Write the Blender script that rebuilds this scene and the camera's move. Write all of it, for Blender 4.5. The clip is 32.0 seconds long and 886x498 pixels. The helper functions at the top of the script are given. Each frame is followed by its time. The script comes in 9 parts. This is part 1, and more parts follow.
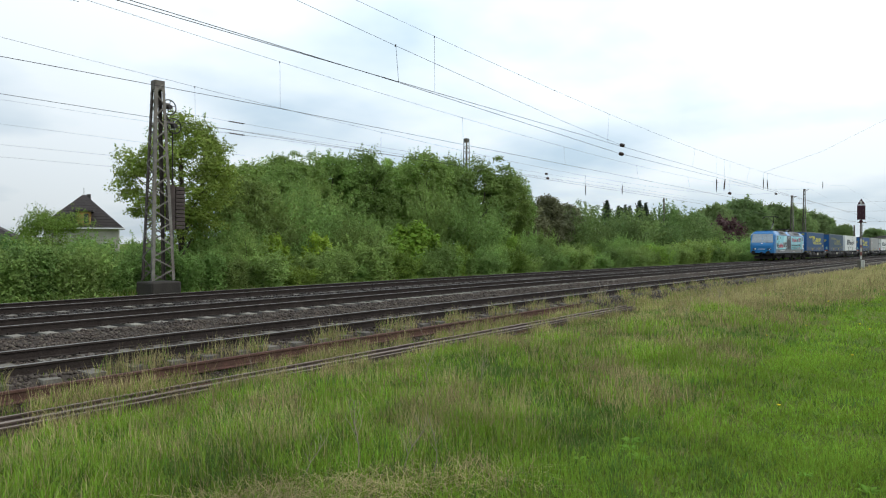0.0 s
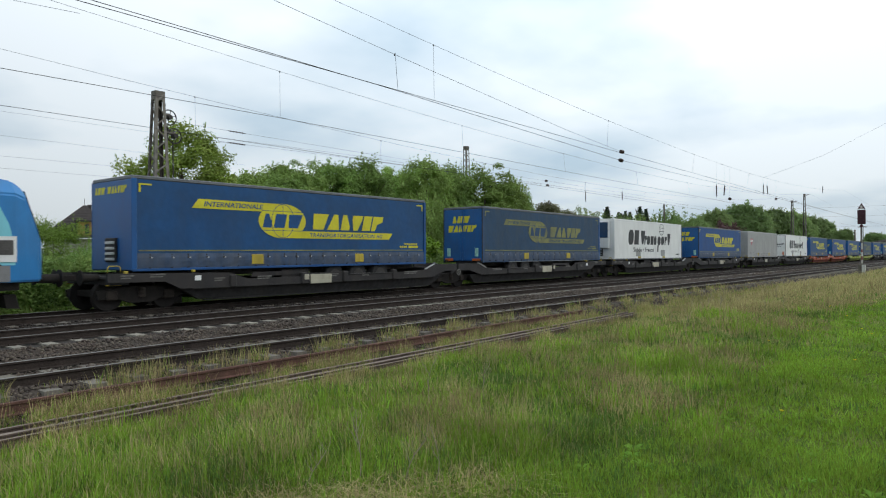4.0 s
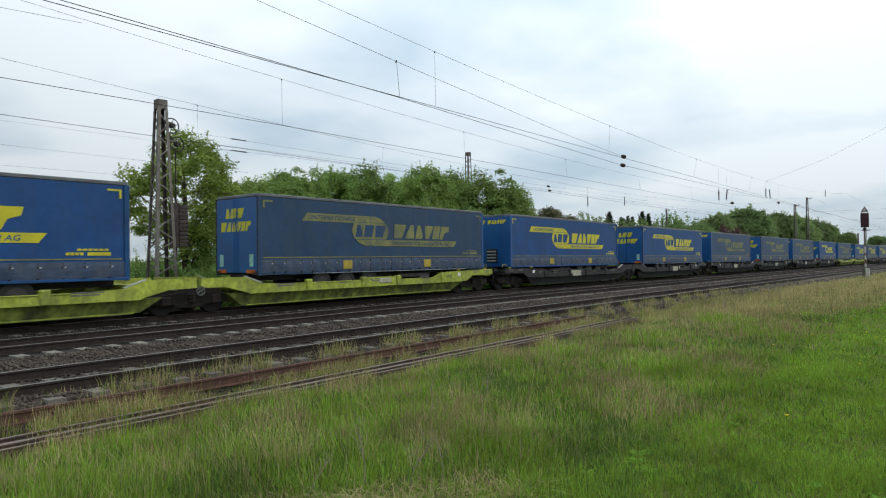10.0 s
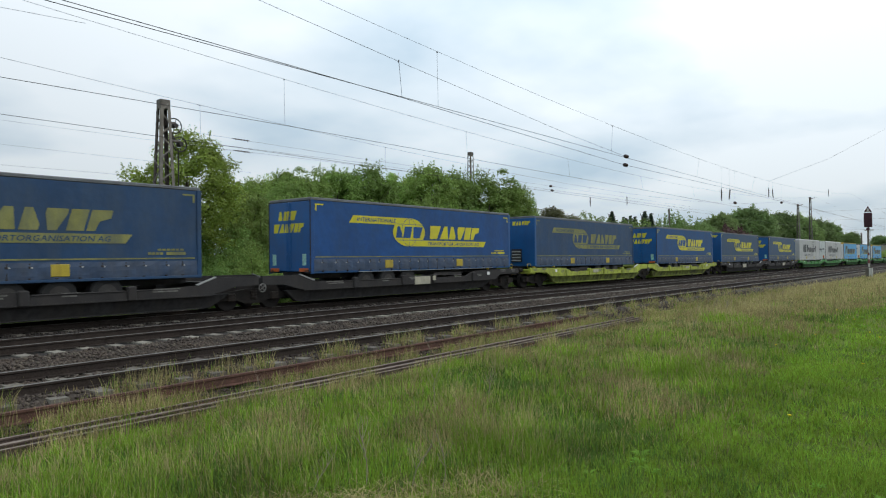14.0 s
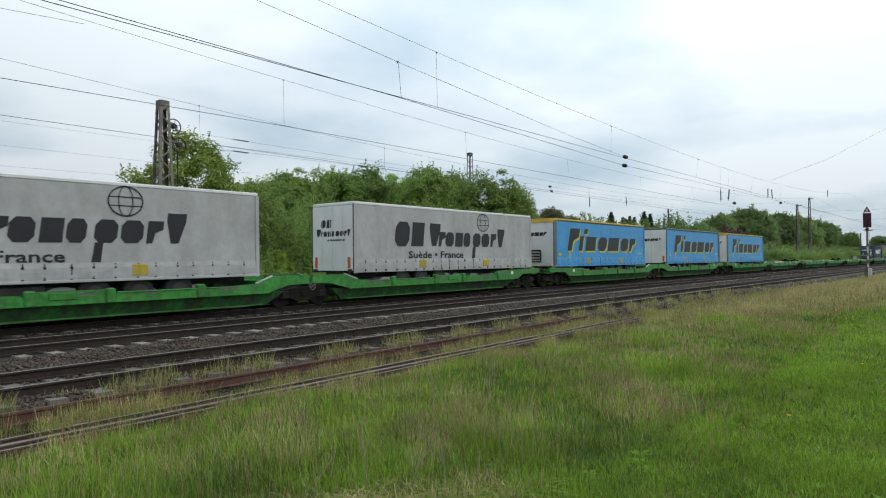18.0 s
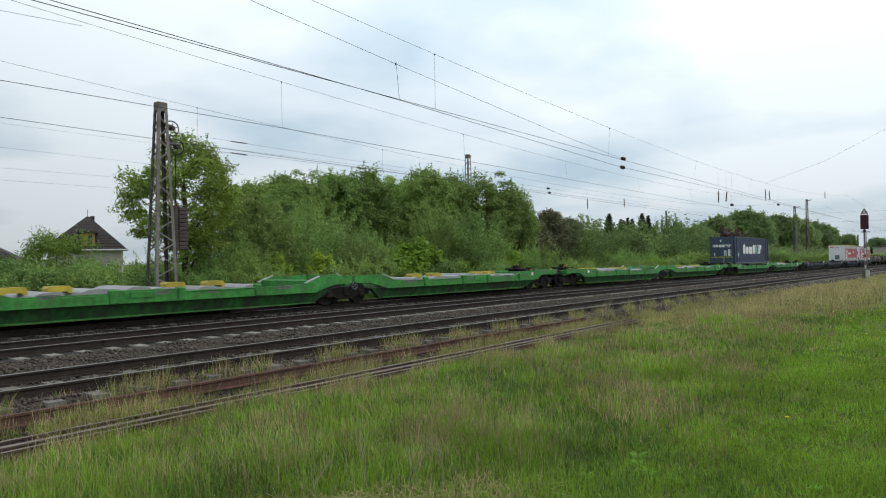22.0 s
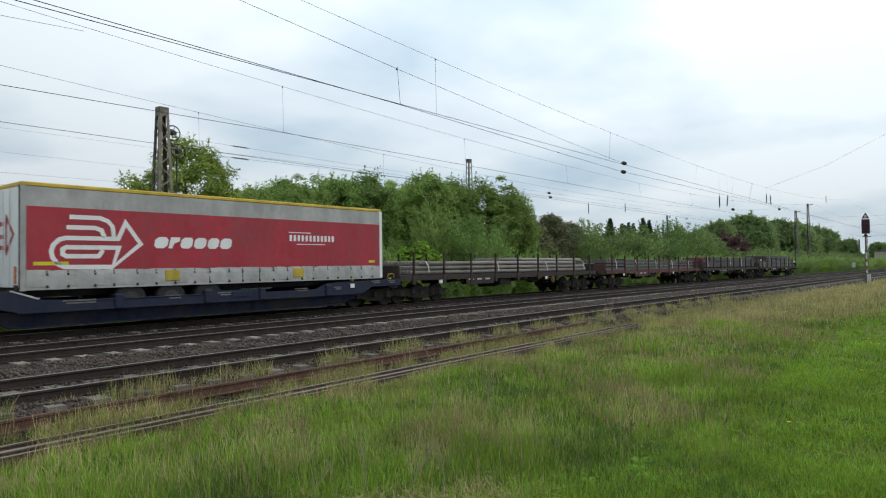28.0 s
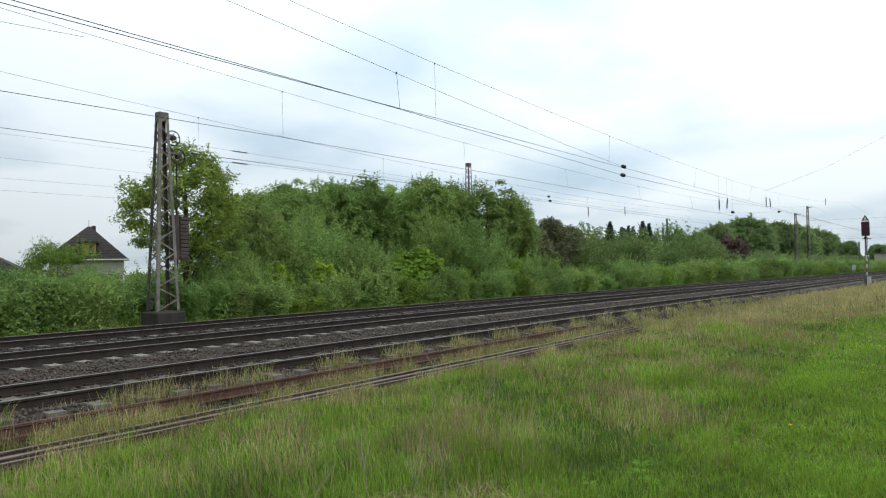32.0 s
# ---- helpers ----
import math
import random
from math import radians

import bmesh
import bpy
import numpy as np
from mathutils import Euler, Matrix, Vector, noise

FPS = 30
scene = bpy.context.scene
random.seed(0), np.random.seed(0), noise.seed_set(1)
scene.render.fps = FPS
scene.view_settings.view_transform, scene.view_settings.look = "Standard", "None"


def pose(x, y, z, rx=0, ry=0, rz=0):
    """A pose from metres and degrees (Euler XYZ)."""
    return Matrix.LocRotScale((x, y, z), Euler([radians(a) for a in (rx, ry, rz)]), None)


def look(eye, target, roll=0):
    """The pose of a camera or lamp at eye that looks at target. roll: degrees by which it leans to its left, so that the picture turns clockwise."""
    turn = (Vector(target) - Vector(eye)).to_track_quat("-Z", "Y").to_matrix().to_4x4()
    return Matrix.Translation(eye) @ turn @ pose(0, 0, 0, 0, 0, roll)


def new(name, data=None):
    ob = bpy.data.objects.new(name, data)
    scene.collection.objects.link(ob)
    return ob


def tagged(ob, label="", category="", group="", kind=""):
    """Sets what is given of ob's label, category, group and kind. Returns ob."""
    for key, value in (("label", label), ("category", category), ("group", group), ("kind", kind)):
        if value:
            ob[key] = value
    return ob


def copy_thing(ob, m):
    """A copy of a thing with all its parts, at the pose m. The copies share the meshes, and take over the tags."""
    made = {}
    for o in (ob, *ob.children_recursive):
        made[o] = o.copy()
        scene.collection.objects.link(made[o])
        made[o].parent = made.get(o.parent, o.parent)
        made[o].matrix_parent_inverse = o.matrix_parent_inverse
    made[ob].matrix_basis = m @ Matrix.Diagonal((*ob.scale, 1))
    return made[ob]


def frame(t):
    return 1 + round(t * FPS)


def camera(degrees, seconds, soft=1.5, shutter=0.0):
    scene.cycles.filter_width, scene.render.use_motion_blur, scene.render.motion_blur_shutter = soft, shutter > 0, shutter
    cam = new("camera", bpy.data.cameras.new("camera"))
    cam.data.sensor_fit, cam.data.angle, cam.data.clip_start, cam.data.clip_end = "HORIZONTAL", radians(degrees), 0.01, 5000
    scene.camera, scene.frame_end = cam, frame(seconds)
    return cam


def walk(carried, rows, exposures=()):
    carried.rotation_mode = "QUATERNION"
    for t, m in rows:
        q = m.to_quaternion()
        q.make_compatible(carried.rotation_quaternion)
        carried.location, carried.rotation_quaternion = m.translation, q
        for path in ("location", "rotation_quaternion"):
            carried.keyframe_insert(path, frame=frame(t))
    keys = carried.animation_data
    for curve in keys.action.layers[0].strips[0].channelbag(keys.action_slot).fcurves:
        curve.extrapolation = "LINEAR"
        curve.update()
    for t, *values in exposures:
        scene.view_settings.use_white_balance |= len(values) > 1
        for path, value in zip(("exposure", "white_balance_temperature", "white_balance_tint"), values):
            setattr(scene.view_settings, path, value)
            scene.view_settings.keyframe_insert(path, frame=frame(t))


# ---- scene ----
# ---- camera ----
EYE = Vector((0.0, 0.0, 1.744))


def aim(yaw, pitch, roll):
    """Pose at EYE; yaw from +Y towards +X, pitch upwards, both in degrees."""
    a, b = radians(yaw), radians(pitch)
    way = Vector((math.sin(a) * math.cos(b), math.cos(a) * math.cos(b), math.sin(b)))
    return look(EYE, EYE + way, roll)


# seconds, yaw, pitch, roll of the hand-held camera on the spot
AIM = [
    (0.0, 51.946, -0.486, 0.078), (0.5, 51.96, -0.488, 0.075), (1.0, 51.968, -0.448, 0.009), (1.5, 51.968, -0.384, -0.187),
    (2.0, 51.961, -0.297, -0.388), (2.5, 51.955, -0.171, -0.455), (3.0, 51.944, -0.03, -0.421), (3.5, 51.931, 0.073, -0.401),
    (5.5, 51.777, 0.455, -0.298), (6.0, 51.756, 0.473, -0.421), (6.5, 51.761, 0.511, -0.505), (7.0, 51.784, 0.551, -0.556),
    (7.5, 51.793, 0.584, -0.593), (8.0, 51.788, 0.623, -0.648), (8.5, 51.779, 0.658, -0.673), (9.0, 51.746, 0.688, -0.656),
    (9.5, 51.708, 0.704, -0.672), (10.0, 51.687, 0.696, -0.747), (10.5, 51.682, 0.691, -0.844), (11.0, 51.686, 0.706, -0.912),
    (11.5, 51.67, 0.732, -0.946), (12.0, 51.622, 0.76, -0.937), (12.5, 51.572, 0.771, -0.865), (13.0, 51.532, 0.75, -0.789),
    (13.5, 51.501, 0.714, -0.762), (14.0, 51.484, 0.688, -0.744), (14.5, 51.47, 0.673, -0.735), (16.5, 51.458, 0.637, -0.823),
    (17.0, 51.489, 0.672, -0.853), (17.5, 51.499, 0.703, -0.828), (18.0, 51.538, 0.733, -0.782), (18.5, 51.623, 0.739, -0.794),
    (19.0, 51.715, 0.734, -0.846), (19.5, 51.765, 0.769, -0.887), (20.0, 51.767, 0.837, -0.92), (20.5, 51.753, 0.874, -0.965),
    (21.0, 51.744, 0.862, -0.981), (21.5, 51.734, 0.85, -0.918), (22.0, 51.7, 0.888, -0.818), (22.5, 51.649, 0.974, -0.723),
    (23.0, 51.603, 1.07, -0.692), (23.5, 51.573, 1.144, -0.758), (24.0, 51.545, 1.204, -0.812), (24.5, 51.528, 1.261, -0.81),
    (25.0, 51.543, 1.31, -0.877), (25.5, 51.577, 1.342, -1.061), (27.5, 51.629, 1.311, -0.911), (28.0, 51.624, 1.274, -0.814),
    (28.5, 51.624, 1.249, -0.76), (29.0, 51.632, 1.26, -0.726), (29.5, 51.652, 1.272, -0.769), (30.0, 51.68, 1.278, -0.914),
    (30.5, 51.686, 1.341, -1.041), (31.0, 51.657, 1.468, -1.085), (31.5, 51.628, 1.577, -1.075), (32.0, 51.632, 1.614, -1.045),
]

cam = camera(66.9, 32.0, soft=1.12, shutter=0.05)
walk(cam, [(t, aim(y, p, r)) for t, y, p, r in AIM], exposures=((0.0, -0.19), (2.0, -0.21), (3.2, -0.30), (6.0, -0.4), (30.5, -0.4), (31.4, -0.29), (32.0, -0.22)))

# ---- plan: x along the line, y away from the viewer, z = 0 at rail tops ----
TRACKS = (11.405, 16.596, 21.038)      # axes of the three tracks
TRAIN_Y = TRACKS[2]
GAUGE = 1.505                          # rail head to rail head
SPEED, HEAD = -25.53, 112.25            # train: m/s and place of the first trailer's front at 0 s
PITCH_W = 34.8                         # one articulated wagon after the other
SLEEPER = 0.635


def fall(x):
    """How far the line and the land beside it lie below their height at the viewer's place."""
    x = np.minimum(np.asarray(x, float), 260.0) - 22.0
    return -0.0062 * np.maximum(0.0, (np.sqrt(x * x + 64.0) + x) / 2 - 0.7)


def bend(x):
    """How far the line swings towards the viewer's side."""
    x = np.asarray(x, float)
    a = np.clip(x - 10.0, 0.0, 140.0)
    return -(a * a / 13000.0 + 0.0215 * np.maximum(0.0, x - 150.0))

# ---- light ----
world = bpy.data.worlds.new("overcast")
scene.world = world
world.use_nodes = True
wn = world.node_tree
wn.nodes.clear()


def wnode(kind, **values):
    nd = wn.nodes.new(kind)
    for key, v in values.items():
        nd.inputs[key].default_value = v
    return nd


SUN_EL, SUN_AZ = 52.0, 150.0
sky = wn.nodes.new("ShaderNodeTexSky")
sky.sky_type, sky.sun_disc = "NISHITA", False
sky.sun_elevation, sky.sun_rotation = radians(SUN_EL), radians(SUN_AZ)
sky.air_density, sky.dust_density = 1.0, 2.0
scaled = wnode("ShaderNodeVectorMath")
scaled.operation = "SCALE"
scaled.inputs["Scale"].default_value = 0.10
wn.links.new(sky.outputs[0], scaled.inputs[0])
coord = wn.nodes.new("ShaderNodeTexCoord")
# cloud deck: direction divided by height gives flat layers towards the horizon
sep = wn.nodes.new("ShaderNodeSeparateXYZ")
wn.links.new(coord.outputs["Generated"], sep.inputs[0])
lift = wnode("ShaderNodeMath", **{})
lift.operation = "ADD"
lift.inputs[1].default_value = 0.22
habs = wn.nodes.new("ShaderNodeMath")
habs.operation = "ABSOLUTE"
wn.links.new(sep.outputs[2], habs.inputs[0])
wn.links.new(habs.outputs[0], lift.inputs[0])
flat = wn.nodes.new("ShaderNodeVectorMath")
flat.operation = "DIVIDE"
comb = wn.nodes.new("ShaderNodeCombineXYZ")
for i in range(3):
    wn.links.new(lift.outputs[0], comb.inputs[i])
wn.links.new(coord.outputs["Generated"], flat.inputs[0])
wn.links.new(comb.outputs[0], flat.inputs[1])
big = wnode("ShaderNodeTexNoise", Scale=1.1, Detail=5.0, Roughness=0.48)
wn.links.new(flat.outputs[0], big.inputs["Vector"])
ramp = wn.nodes.new("ShaderNodeValToRGB")
ramp.color_ramp.elements[0].position, ramp.color_ramp.elements[0].color = 0.31, (0.57, 0.73, 0.86, 1)
ramp.color_ramp.elements[1].position, ramp.color_ramp.elements[1].color = 0.57, (1.0, 1.09, 1.15, 1)
wn.links.new(big.outputs["Fac"], ramp.inputs[0])
mixs = wn.nodes.new("ShaderNodeMix")
mixs.data_type = "RGBA"
mixs.inputs["Factor"].default_value = 0.86
wn.links.new(scaled.outputs[0], mixs.inputs[6])
wn.links.new(ramp.outputs[0], mixs.inputs[7])
bg = wnode("ShaderNodeBackground", Strength=1.32)
# thicker, greyer cloud towards the horizon
low = wnode("ShaderNodeMapRange")
low.inputs["From Min"].default_value, low.inputs["From Max"].default_value = 0.02, 0.36
low.inputs["To Min"].default_value, low.inputs["To Max"].default_value = 0.78, 1.26
wn.links.new(habs.outputs[0], low.inputs["Value"])
graded = wn.nodes.new("ShaderNodeVectorMath")
graded.operation = "SCALE"
wn.links.new(mixs.outputs[2], graded.inputs[0])
# cloud thins towards +x
side = wnode("ShaderNodeMapRange")
side.inputs["From Min"].default_value, side.inputs["From Max"].default_value = 0.25, 0.9
side.inputs["To Min"].default_value, side.inputs["To Max"].default_value = 0.79, 0.98
wn.links.new(sep.outputs[0], side.inputs["Value"])
both = wn.nodes.new("ShaderNodeMath")
both.operation = "MULTIPLY"
wn.links.new(low.outputs[0], both.inputs[0])
wn.links.new(side.outputs[0], both.inputs[1])
wn.links.new(both.outputs[0], graded.inputs["Scale"])
wn.links.new(graded.outputs[0], bg.inputs[0])
wout = wn.nodes.new("ShaderNodeOutputWorld")
wn.links.new(bg.outputs[0], wout.inputs[0])

sun = new("sun", bpy.data.lights.new("sun", "SUN"))
sun.data.energy, sun.data.angle, sun.data.color = 0.9, radians(25), (1.0, 0.96, 0.9)
sun.matrix_world = pose(0, 0, 60, 90 - SUN_EL, 0, 180 - SUN_AZ)


# ---- materials ----
def mat(name, col, rough=0.6, metal=0.0, var=0.18, scale=1.5, grain=0.1, gscale=45.0, bump=0.15, dirt=None, dirt_amt=0.0,
        stretch=(1, 1, 1), island=0.0, spec=0.4, rand=0.0, coat=0.0):
    m = bpy.data.materials.new(name)
    m.use_nodes = True
    nt = m.node_tree
    b = nt.nodes["Principled BSDF"]
    tc = nt.nodes.new("ShaderNodeTexCoord")
    mp = nt.nodes.new("ShaderNodeMapping")
    mp.inputs["Scale"].default_value = stretch
    nt.links.new(tc.outputs["Object"], mp.inputs["Vector"])
    n1 = nt.nodes.new("ShaderNodeTexNoise")
    n1.inputs["Scale"].default_value, n1.inputs["Detail"].default_value = scale, 5.0
    n2 = nt.nodes.new("ShaderNodeTexNoise")
    n2.inputs["Scale"].default_value, n2.inputs["Detail"].default_value = gscale, 3.0
    nt.links.new(mp.outputs[0], n1.inputs["Vector"])
    nt.links.new(tc.outputs["Object"], n2.inputs["Vector"])

    def mixed(fac, a, bb, clamp=None):
        x = nt.nodes.new("ShaderNodeMix")
        x.data_type = "RGBA"
        for sock, val in ((x.inputs[0], fac), (x.inputs[6], a), (x.inputs[7], bb)):
            if hasattr(val, "links"):
                nt.links.new(val, sock)
            elif isinstance(val, tuple):
                sock.default_value = (*val, 1)
            else:
                sock.default_value = val
        return x.outputs[2]

    def ramped(src, lo, hi):
        r = nt.nodes.new("ShaderNodeMapRange")
        r.inputs["From Min"].default_value, r.inputs["From Max"].default_value = lo, hi
        nt.links.new(src, r.inputs["Value"])
        return r.outputs[0]

    lo = tuple(max(0, c * (1 - var)) for c in col)
    hi = tuple(min(1, c * (1 + var)) for c in col)
    c = mixed(ramped(n1.outputs["Fac"], 0.3, 0.7), lo, hi)
    if grain:
        gl = tuple(x * (1 - grain * 2) for x in col)
        c = mixed(ramped(n2.outputs["Fac"], 0.62, 0.4), c, c)
        g = nt.nodes.new("ShaderNodeMix")
        g.data_type, g.blend_type = "RGBA", "MULTIPLY"
        g.inputs[0].default_value = 1.0
        nt.links.new(c, g.inputs[6])
        gv = mixed(ramped(n2.outputs["Fac"], 0.35, 0.65), (1 - grain,) * 3, (1 + grain * 0.4,) * 3)
        nt.links.new(gv, g.inputs[7])
        c = g.outputs[2]
    if dirt:
        n3 = nt.nodes.new("ShaderNodeTexNoise")
        n3.inputs["Scale"].default_value, n3.inputs["Detail"].default_value, n3.inputs["Roughness"].default_value = 1.1, 8.0, 0.65
        mp3 = nt.nodes.new("ShaderNodeMapping")
        mp3.inputs["Scale"].default_value = (1.6, 1.6, 0.5)
        nt.links.new(tc.outputs["Object"], mp3.inputs["Vector"])
        nt.links.new(mp3.outputs[0], n3.inputs["Vector"])
        r = ramped(n3.outputs["Fac"], 0.42, 0.72)
        k = nt.nodes.new("ShaderNodeMath")
        k.operation = "MULTIPLY"
        k.inputs[1].default_value = dirt_amt
        nt.links.new(r, k.inputs[0])
        c = mixed(k.outputs[0], c, dirt)
    if island or rand:
        if island:
            src = nt.nodes.new("ShaderNodeNewGeometry").outputs["Random Per Island"]
            amt = island
        else:
            src = nt.nodes.new("ShaderNodeObjectInfo").outputs["Random"]
            amt = rand
        h = nt.nodes.new("ShaderNodeHueSaturation")
        for key, lo2, hi2 in (("Value", 1 - amt, 1 + amt), ("Hue", 0.5 - amt * 0.05, 0.5 + amt * 0.05)):
            r = nt.nodes.new("ShaderNodeMapRange")
            r.inputs["To Min"].default_value, r.inputs["To Max"].default_value = lo2, hi2
            nt.links.new(src, r.inputs["Value"])
            nt.links.new(r.outputs[0], h.inputs[key])
        nt.links.new(c, h.inputs["Color"])
        c = h.outputs[0]
    nt.links.new(c, b.inputs["Base Color"])
    rr = nt.nodes.new("ShaderNodeMapRange")
    rr.inputs["To Min"].default_value, rr.inputs["To Max"].default_value = max(0.02, rough - 0.1), min(1, rough + 0.1)
    nt.links.new(n1.outputs["Fac"], rr.inputs["Value"])
    nt.links.new(rr.outputs[0], b.inputs["Roughness"])
    b.inputs["Metallic"].default_value = metal
    b.inputs["Specular IOR Level"].default_value = spec
    b.inputs["Coat Weight"].default_value = coat
    if bump:
        bp = nt.nodes.new("ShaderNodeBump")
        bp.inputs["Strength"].default_value, bp.inputs["Distance"].default_value = bump, 0.02
        nt.links.new(n2.outputs["Fac"], bp.inputs["Height"])
        nt.links.new(bp.outputs[0], b.inputs["Normal"])
    return m


def leafy(name, col, amt=0.35, through_amt=0.35, herb=False):
    """Leaf: rough sheen with light passing through; varies leaf by leaf and tree by tree."""
    m = mat(name, col, rough=0.8 if herb else 0.66, var=0.28, scale=0.8, grain=0.0, bump=0.0, island=amt if herb else amt * 0.5, spec=0.12 if herb else 0.2)
    nt = m.node_tree
    b = nt.nodes["Principled BSDF"]
    src = b.inputs["Base Color"].links[0].from_socket
    oi = nt.nodes.new("ShaderNodeObjectInfo")
    hs = nt.nodes.new("ShaderNodeHueSaturation")
    other = nt.nodes.new("ShaderNodeMath")
    other.operation = "MULTIPLY"
    other.inputs[1].default_value = 7.3
    other2 = nt.nodes.new("ShaderNodeMath")
    other2.operation = "FRACT"
    nt.links.new(oi.outputs["Random"], other.inputs[0])
    nt.links.new(other.outputs[0], other2.inputs[0])
    for key, lo, hi, drive in ((("Value", 0.8, 1.2, oi.outputs["Random"]), ("Hue", 0.488, 0.512, oi.outputs["Random"])) if herb else
                             (("Value", 0.72, 1.28, oi.outputs["Random"]), ("Hue", 0.484, 0.509, other2.outputs[0]))):
        r = nt.nodes.new("ShaderNodeMapRange")
        r.inputs["To Min"].default_value, r.inputs["To Max"].default_value = lo, hi
        nt.links.new(drive, r.inputs["Value"])
        nt.links.new(r.outputs[0], hs.inputs[key])
    nt.links.new(src, hs.inputs["Color"])
    nt.links.new(hs.outputs[0], b.inputs["Base Color"])
    tr = nt.nodes.new("ShaderNodeBsdfTranslucent")
    nt.links.new(hs.outputs[0], tr.inputs["Color"])
    mx = nt.nodes.new("ShaderNodeMixShader")
    mx.inputs[0].default_value = through_amt
    out = nt.nodes["Material Output"]
    nt.links.new(b.outputs[0], mx.inputs[1])
    nt.links.new(tr.outputs[0], mx.inputs[2])
    nt.links.new(mx.outputs[0], out.inputs["Surface"])
    return m


def glow(name, col, strength):
    m = bpy.data.materials.new(name)
    m.use_nodes = True
    b = m.node_tree.nodes["Principled BSDF"]
    b.inputs["Base Color"].default_value = (*col, 1)
    b.inputs["Emission Color"].default_value = (*col, 1)
    b.inputs["Emission Strength"].default_value = strength
    return m


GRIME = (0.06, 0.05, 0.042)
M_SOIL = mat("meadow_soil", (0.115, 0.165, 0.032), 0.95, spec=0.03, var=0.4, scale=0.35, grain=0.3, gscale=22, bump=0.5, dirt=(0.17, 0.14, 0.06), dirt_amt=0.4)
M_BED = mat("ballast_bed", (0.072, 0.060, 0.050), 0.95, spec=0.12, var=0.3, scale=0.8, grain=0.45, gscale=28, bump=0.9, dirt=(0.07, 0.05, 0.04), dirt_amt=0.6)
M_STONE = mat("ballast_stone", (0.086, 0.069, 0.056), 0.9, var=0.3, scale=3, grain=0.2, island=0.45, dirt=(0.11, 0.07, 0.05), dirt_amt=0.4)
M_BEDDARK = mat("dark_ballast_bed", (0.030, 0.026, 0.022), 0.95, var=0.3, scale=0.8, grain=0.45, gscale=28, bump=0.9, dirt=(0.045, 0.032, 0.026), dirt_amt=0.6)
M_STONEDARK = mat("dark_ballast_stone", (0.046, 0.038, 0.034), 0.9, var=0.3, scale=3, grain=0.2, island=0.45, dirt=(0.06, 0.04, 0.03), dirt_amt=0.4)
M_SLEEPER = mat("sleeper_concrete", (0.32, 0.295, 0.245), 0.9, var=0.2, scale=2, grain=0.2, rand=0.18, dirt=(0.14, 0.11, 0.09), dirt_amt=0.6)
M_SLEEPERDARK = mat("dusty_sleeper_concrete", (0.20, 0.178, 0.148), 0.95, var=0.3, scale=2, grain=0.25, rand=0.25, dirt=(0.08, 0.065, 0.055), dirt_amt=0.7)
M_RAIL = mat("rail_side", (0.044, 0.034, 0.029), 0.85, 0.0, spec=0.15, var=0.3, scale=4, grain=0.3, bump=0.3)
M_RAILTOP = mat("rail_head", (0.20, 0.185, 0.17), 0.55, 0.5, var=0.12, scale=2, grain=0.1, bump=0.02)
M_RUST = mat("rust_steel", (0.125, 0.062, 0.047), 0.85, 0.1, var=0.35, scale=3, grain=0.3, bump=0.5, dirt=(0.09, 0.055, 0.04), dirt_amt=0.5)
M_RUSTDULL = mat("rust_dull_steel", (0.12, 0.086, 0.069), 0.85, 0.1, var=0.35, scale=3, grain=0.3, bump=0.5, dirt=(0.11, 0.075, 0.055), dirt_amt=0.5)
M_RUSTPALE = mat("rust_pale_steel", (0.23, 0.185, 0.155), 0.8, 0.1, var=0.3, scale=3, grain=0.3, bump=0.4, dirt=(0.17, 0.10, 0.07), dirt_amt=0.5)
M_MAST = mat("mast_steel", (0.185, 0.168, 0.15), 0.75, 0.3, var=0.35, scale=2.5, grain=0.25, bump=0.3, dirt=(0.09, 0.055, 0.04), dirt_amt=0.7)
M_MASTPALE = mat("pale_mast_steel", (0.25, 0.235, 0.205), 0.75, 0.2, var=0.35, scale=2.5, grain=0.3, bump=0.3, dirt=(0.12, 0.075, 0.05), dirt_amt=0.6)
M_MASTREAR = mat("rear_mast_steel", (0.085, 0.07, 0.062), 0.8, 0.1, var=0.35, scale=2.5, grain=0.25, bump=0.3, dirt=(0.06, 0.04, 0.03), dirt_amt=0.6)
M_MASTDARK = mat("dark_steel", (0.055, 0.048, 0.046), 0.7, 0.2, var=0.3, scale=3, grain=0.2)
M_WEIGHT = mat("rusty_iron_weight", (0.088, 0.068, 0.06), 0.85, 0.1, var=0.3, scale=3, grain=0.3, bump=0.4)
M_CONCRETE = mat("weathered_concrete", (0.13, 0.115, 0.10), 0.95, var=0.3, scale=1.5, grain=0.25, bump=0.5, dirt=(0.09, 0.08, 0.06), dirt_amt=0.7)
M_WIRE = mat("copper_wire", (0.05, 0.045, 0.045), 0.6, 0.4, var=0.1, bump=0.0)
M_INSUL = mat("brown_porcelain", (0.05, 0.028, 0.024), 0.3, 0.0, var=0.1, bump=0.0)
M_BARK = mat("bark", (0.10, 0.08, 0.06), 0.95, var=0.3, scale=3, grain=0.3, bump=0.8, stretch=(3, 3, 0.6))
M_LEAF = leafy("leaf_maple", (0.240, 0.350, 0.088), through_amt=0.42)
M_LEAFDEEP = leafy("leaf_deep", (0.208, 0.318, 0.082), through_amt=0.42)
M_DEADSTEM = mat("dead_stem", (0.33, 0.275, 0.20), 0.9, var=0.25, scale=6, grain=0.2)
M_LEAFSUN = leafy("leaf_light_maple", (0.215, 0.285, 0.055))
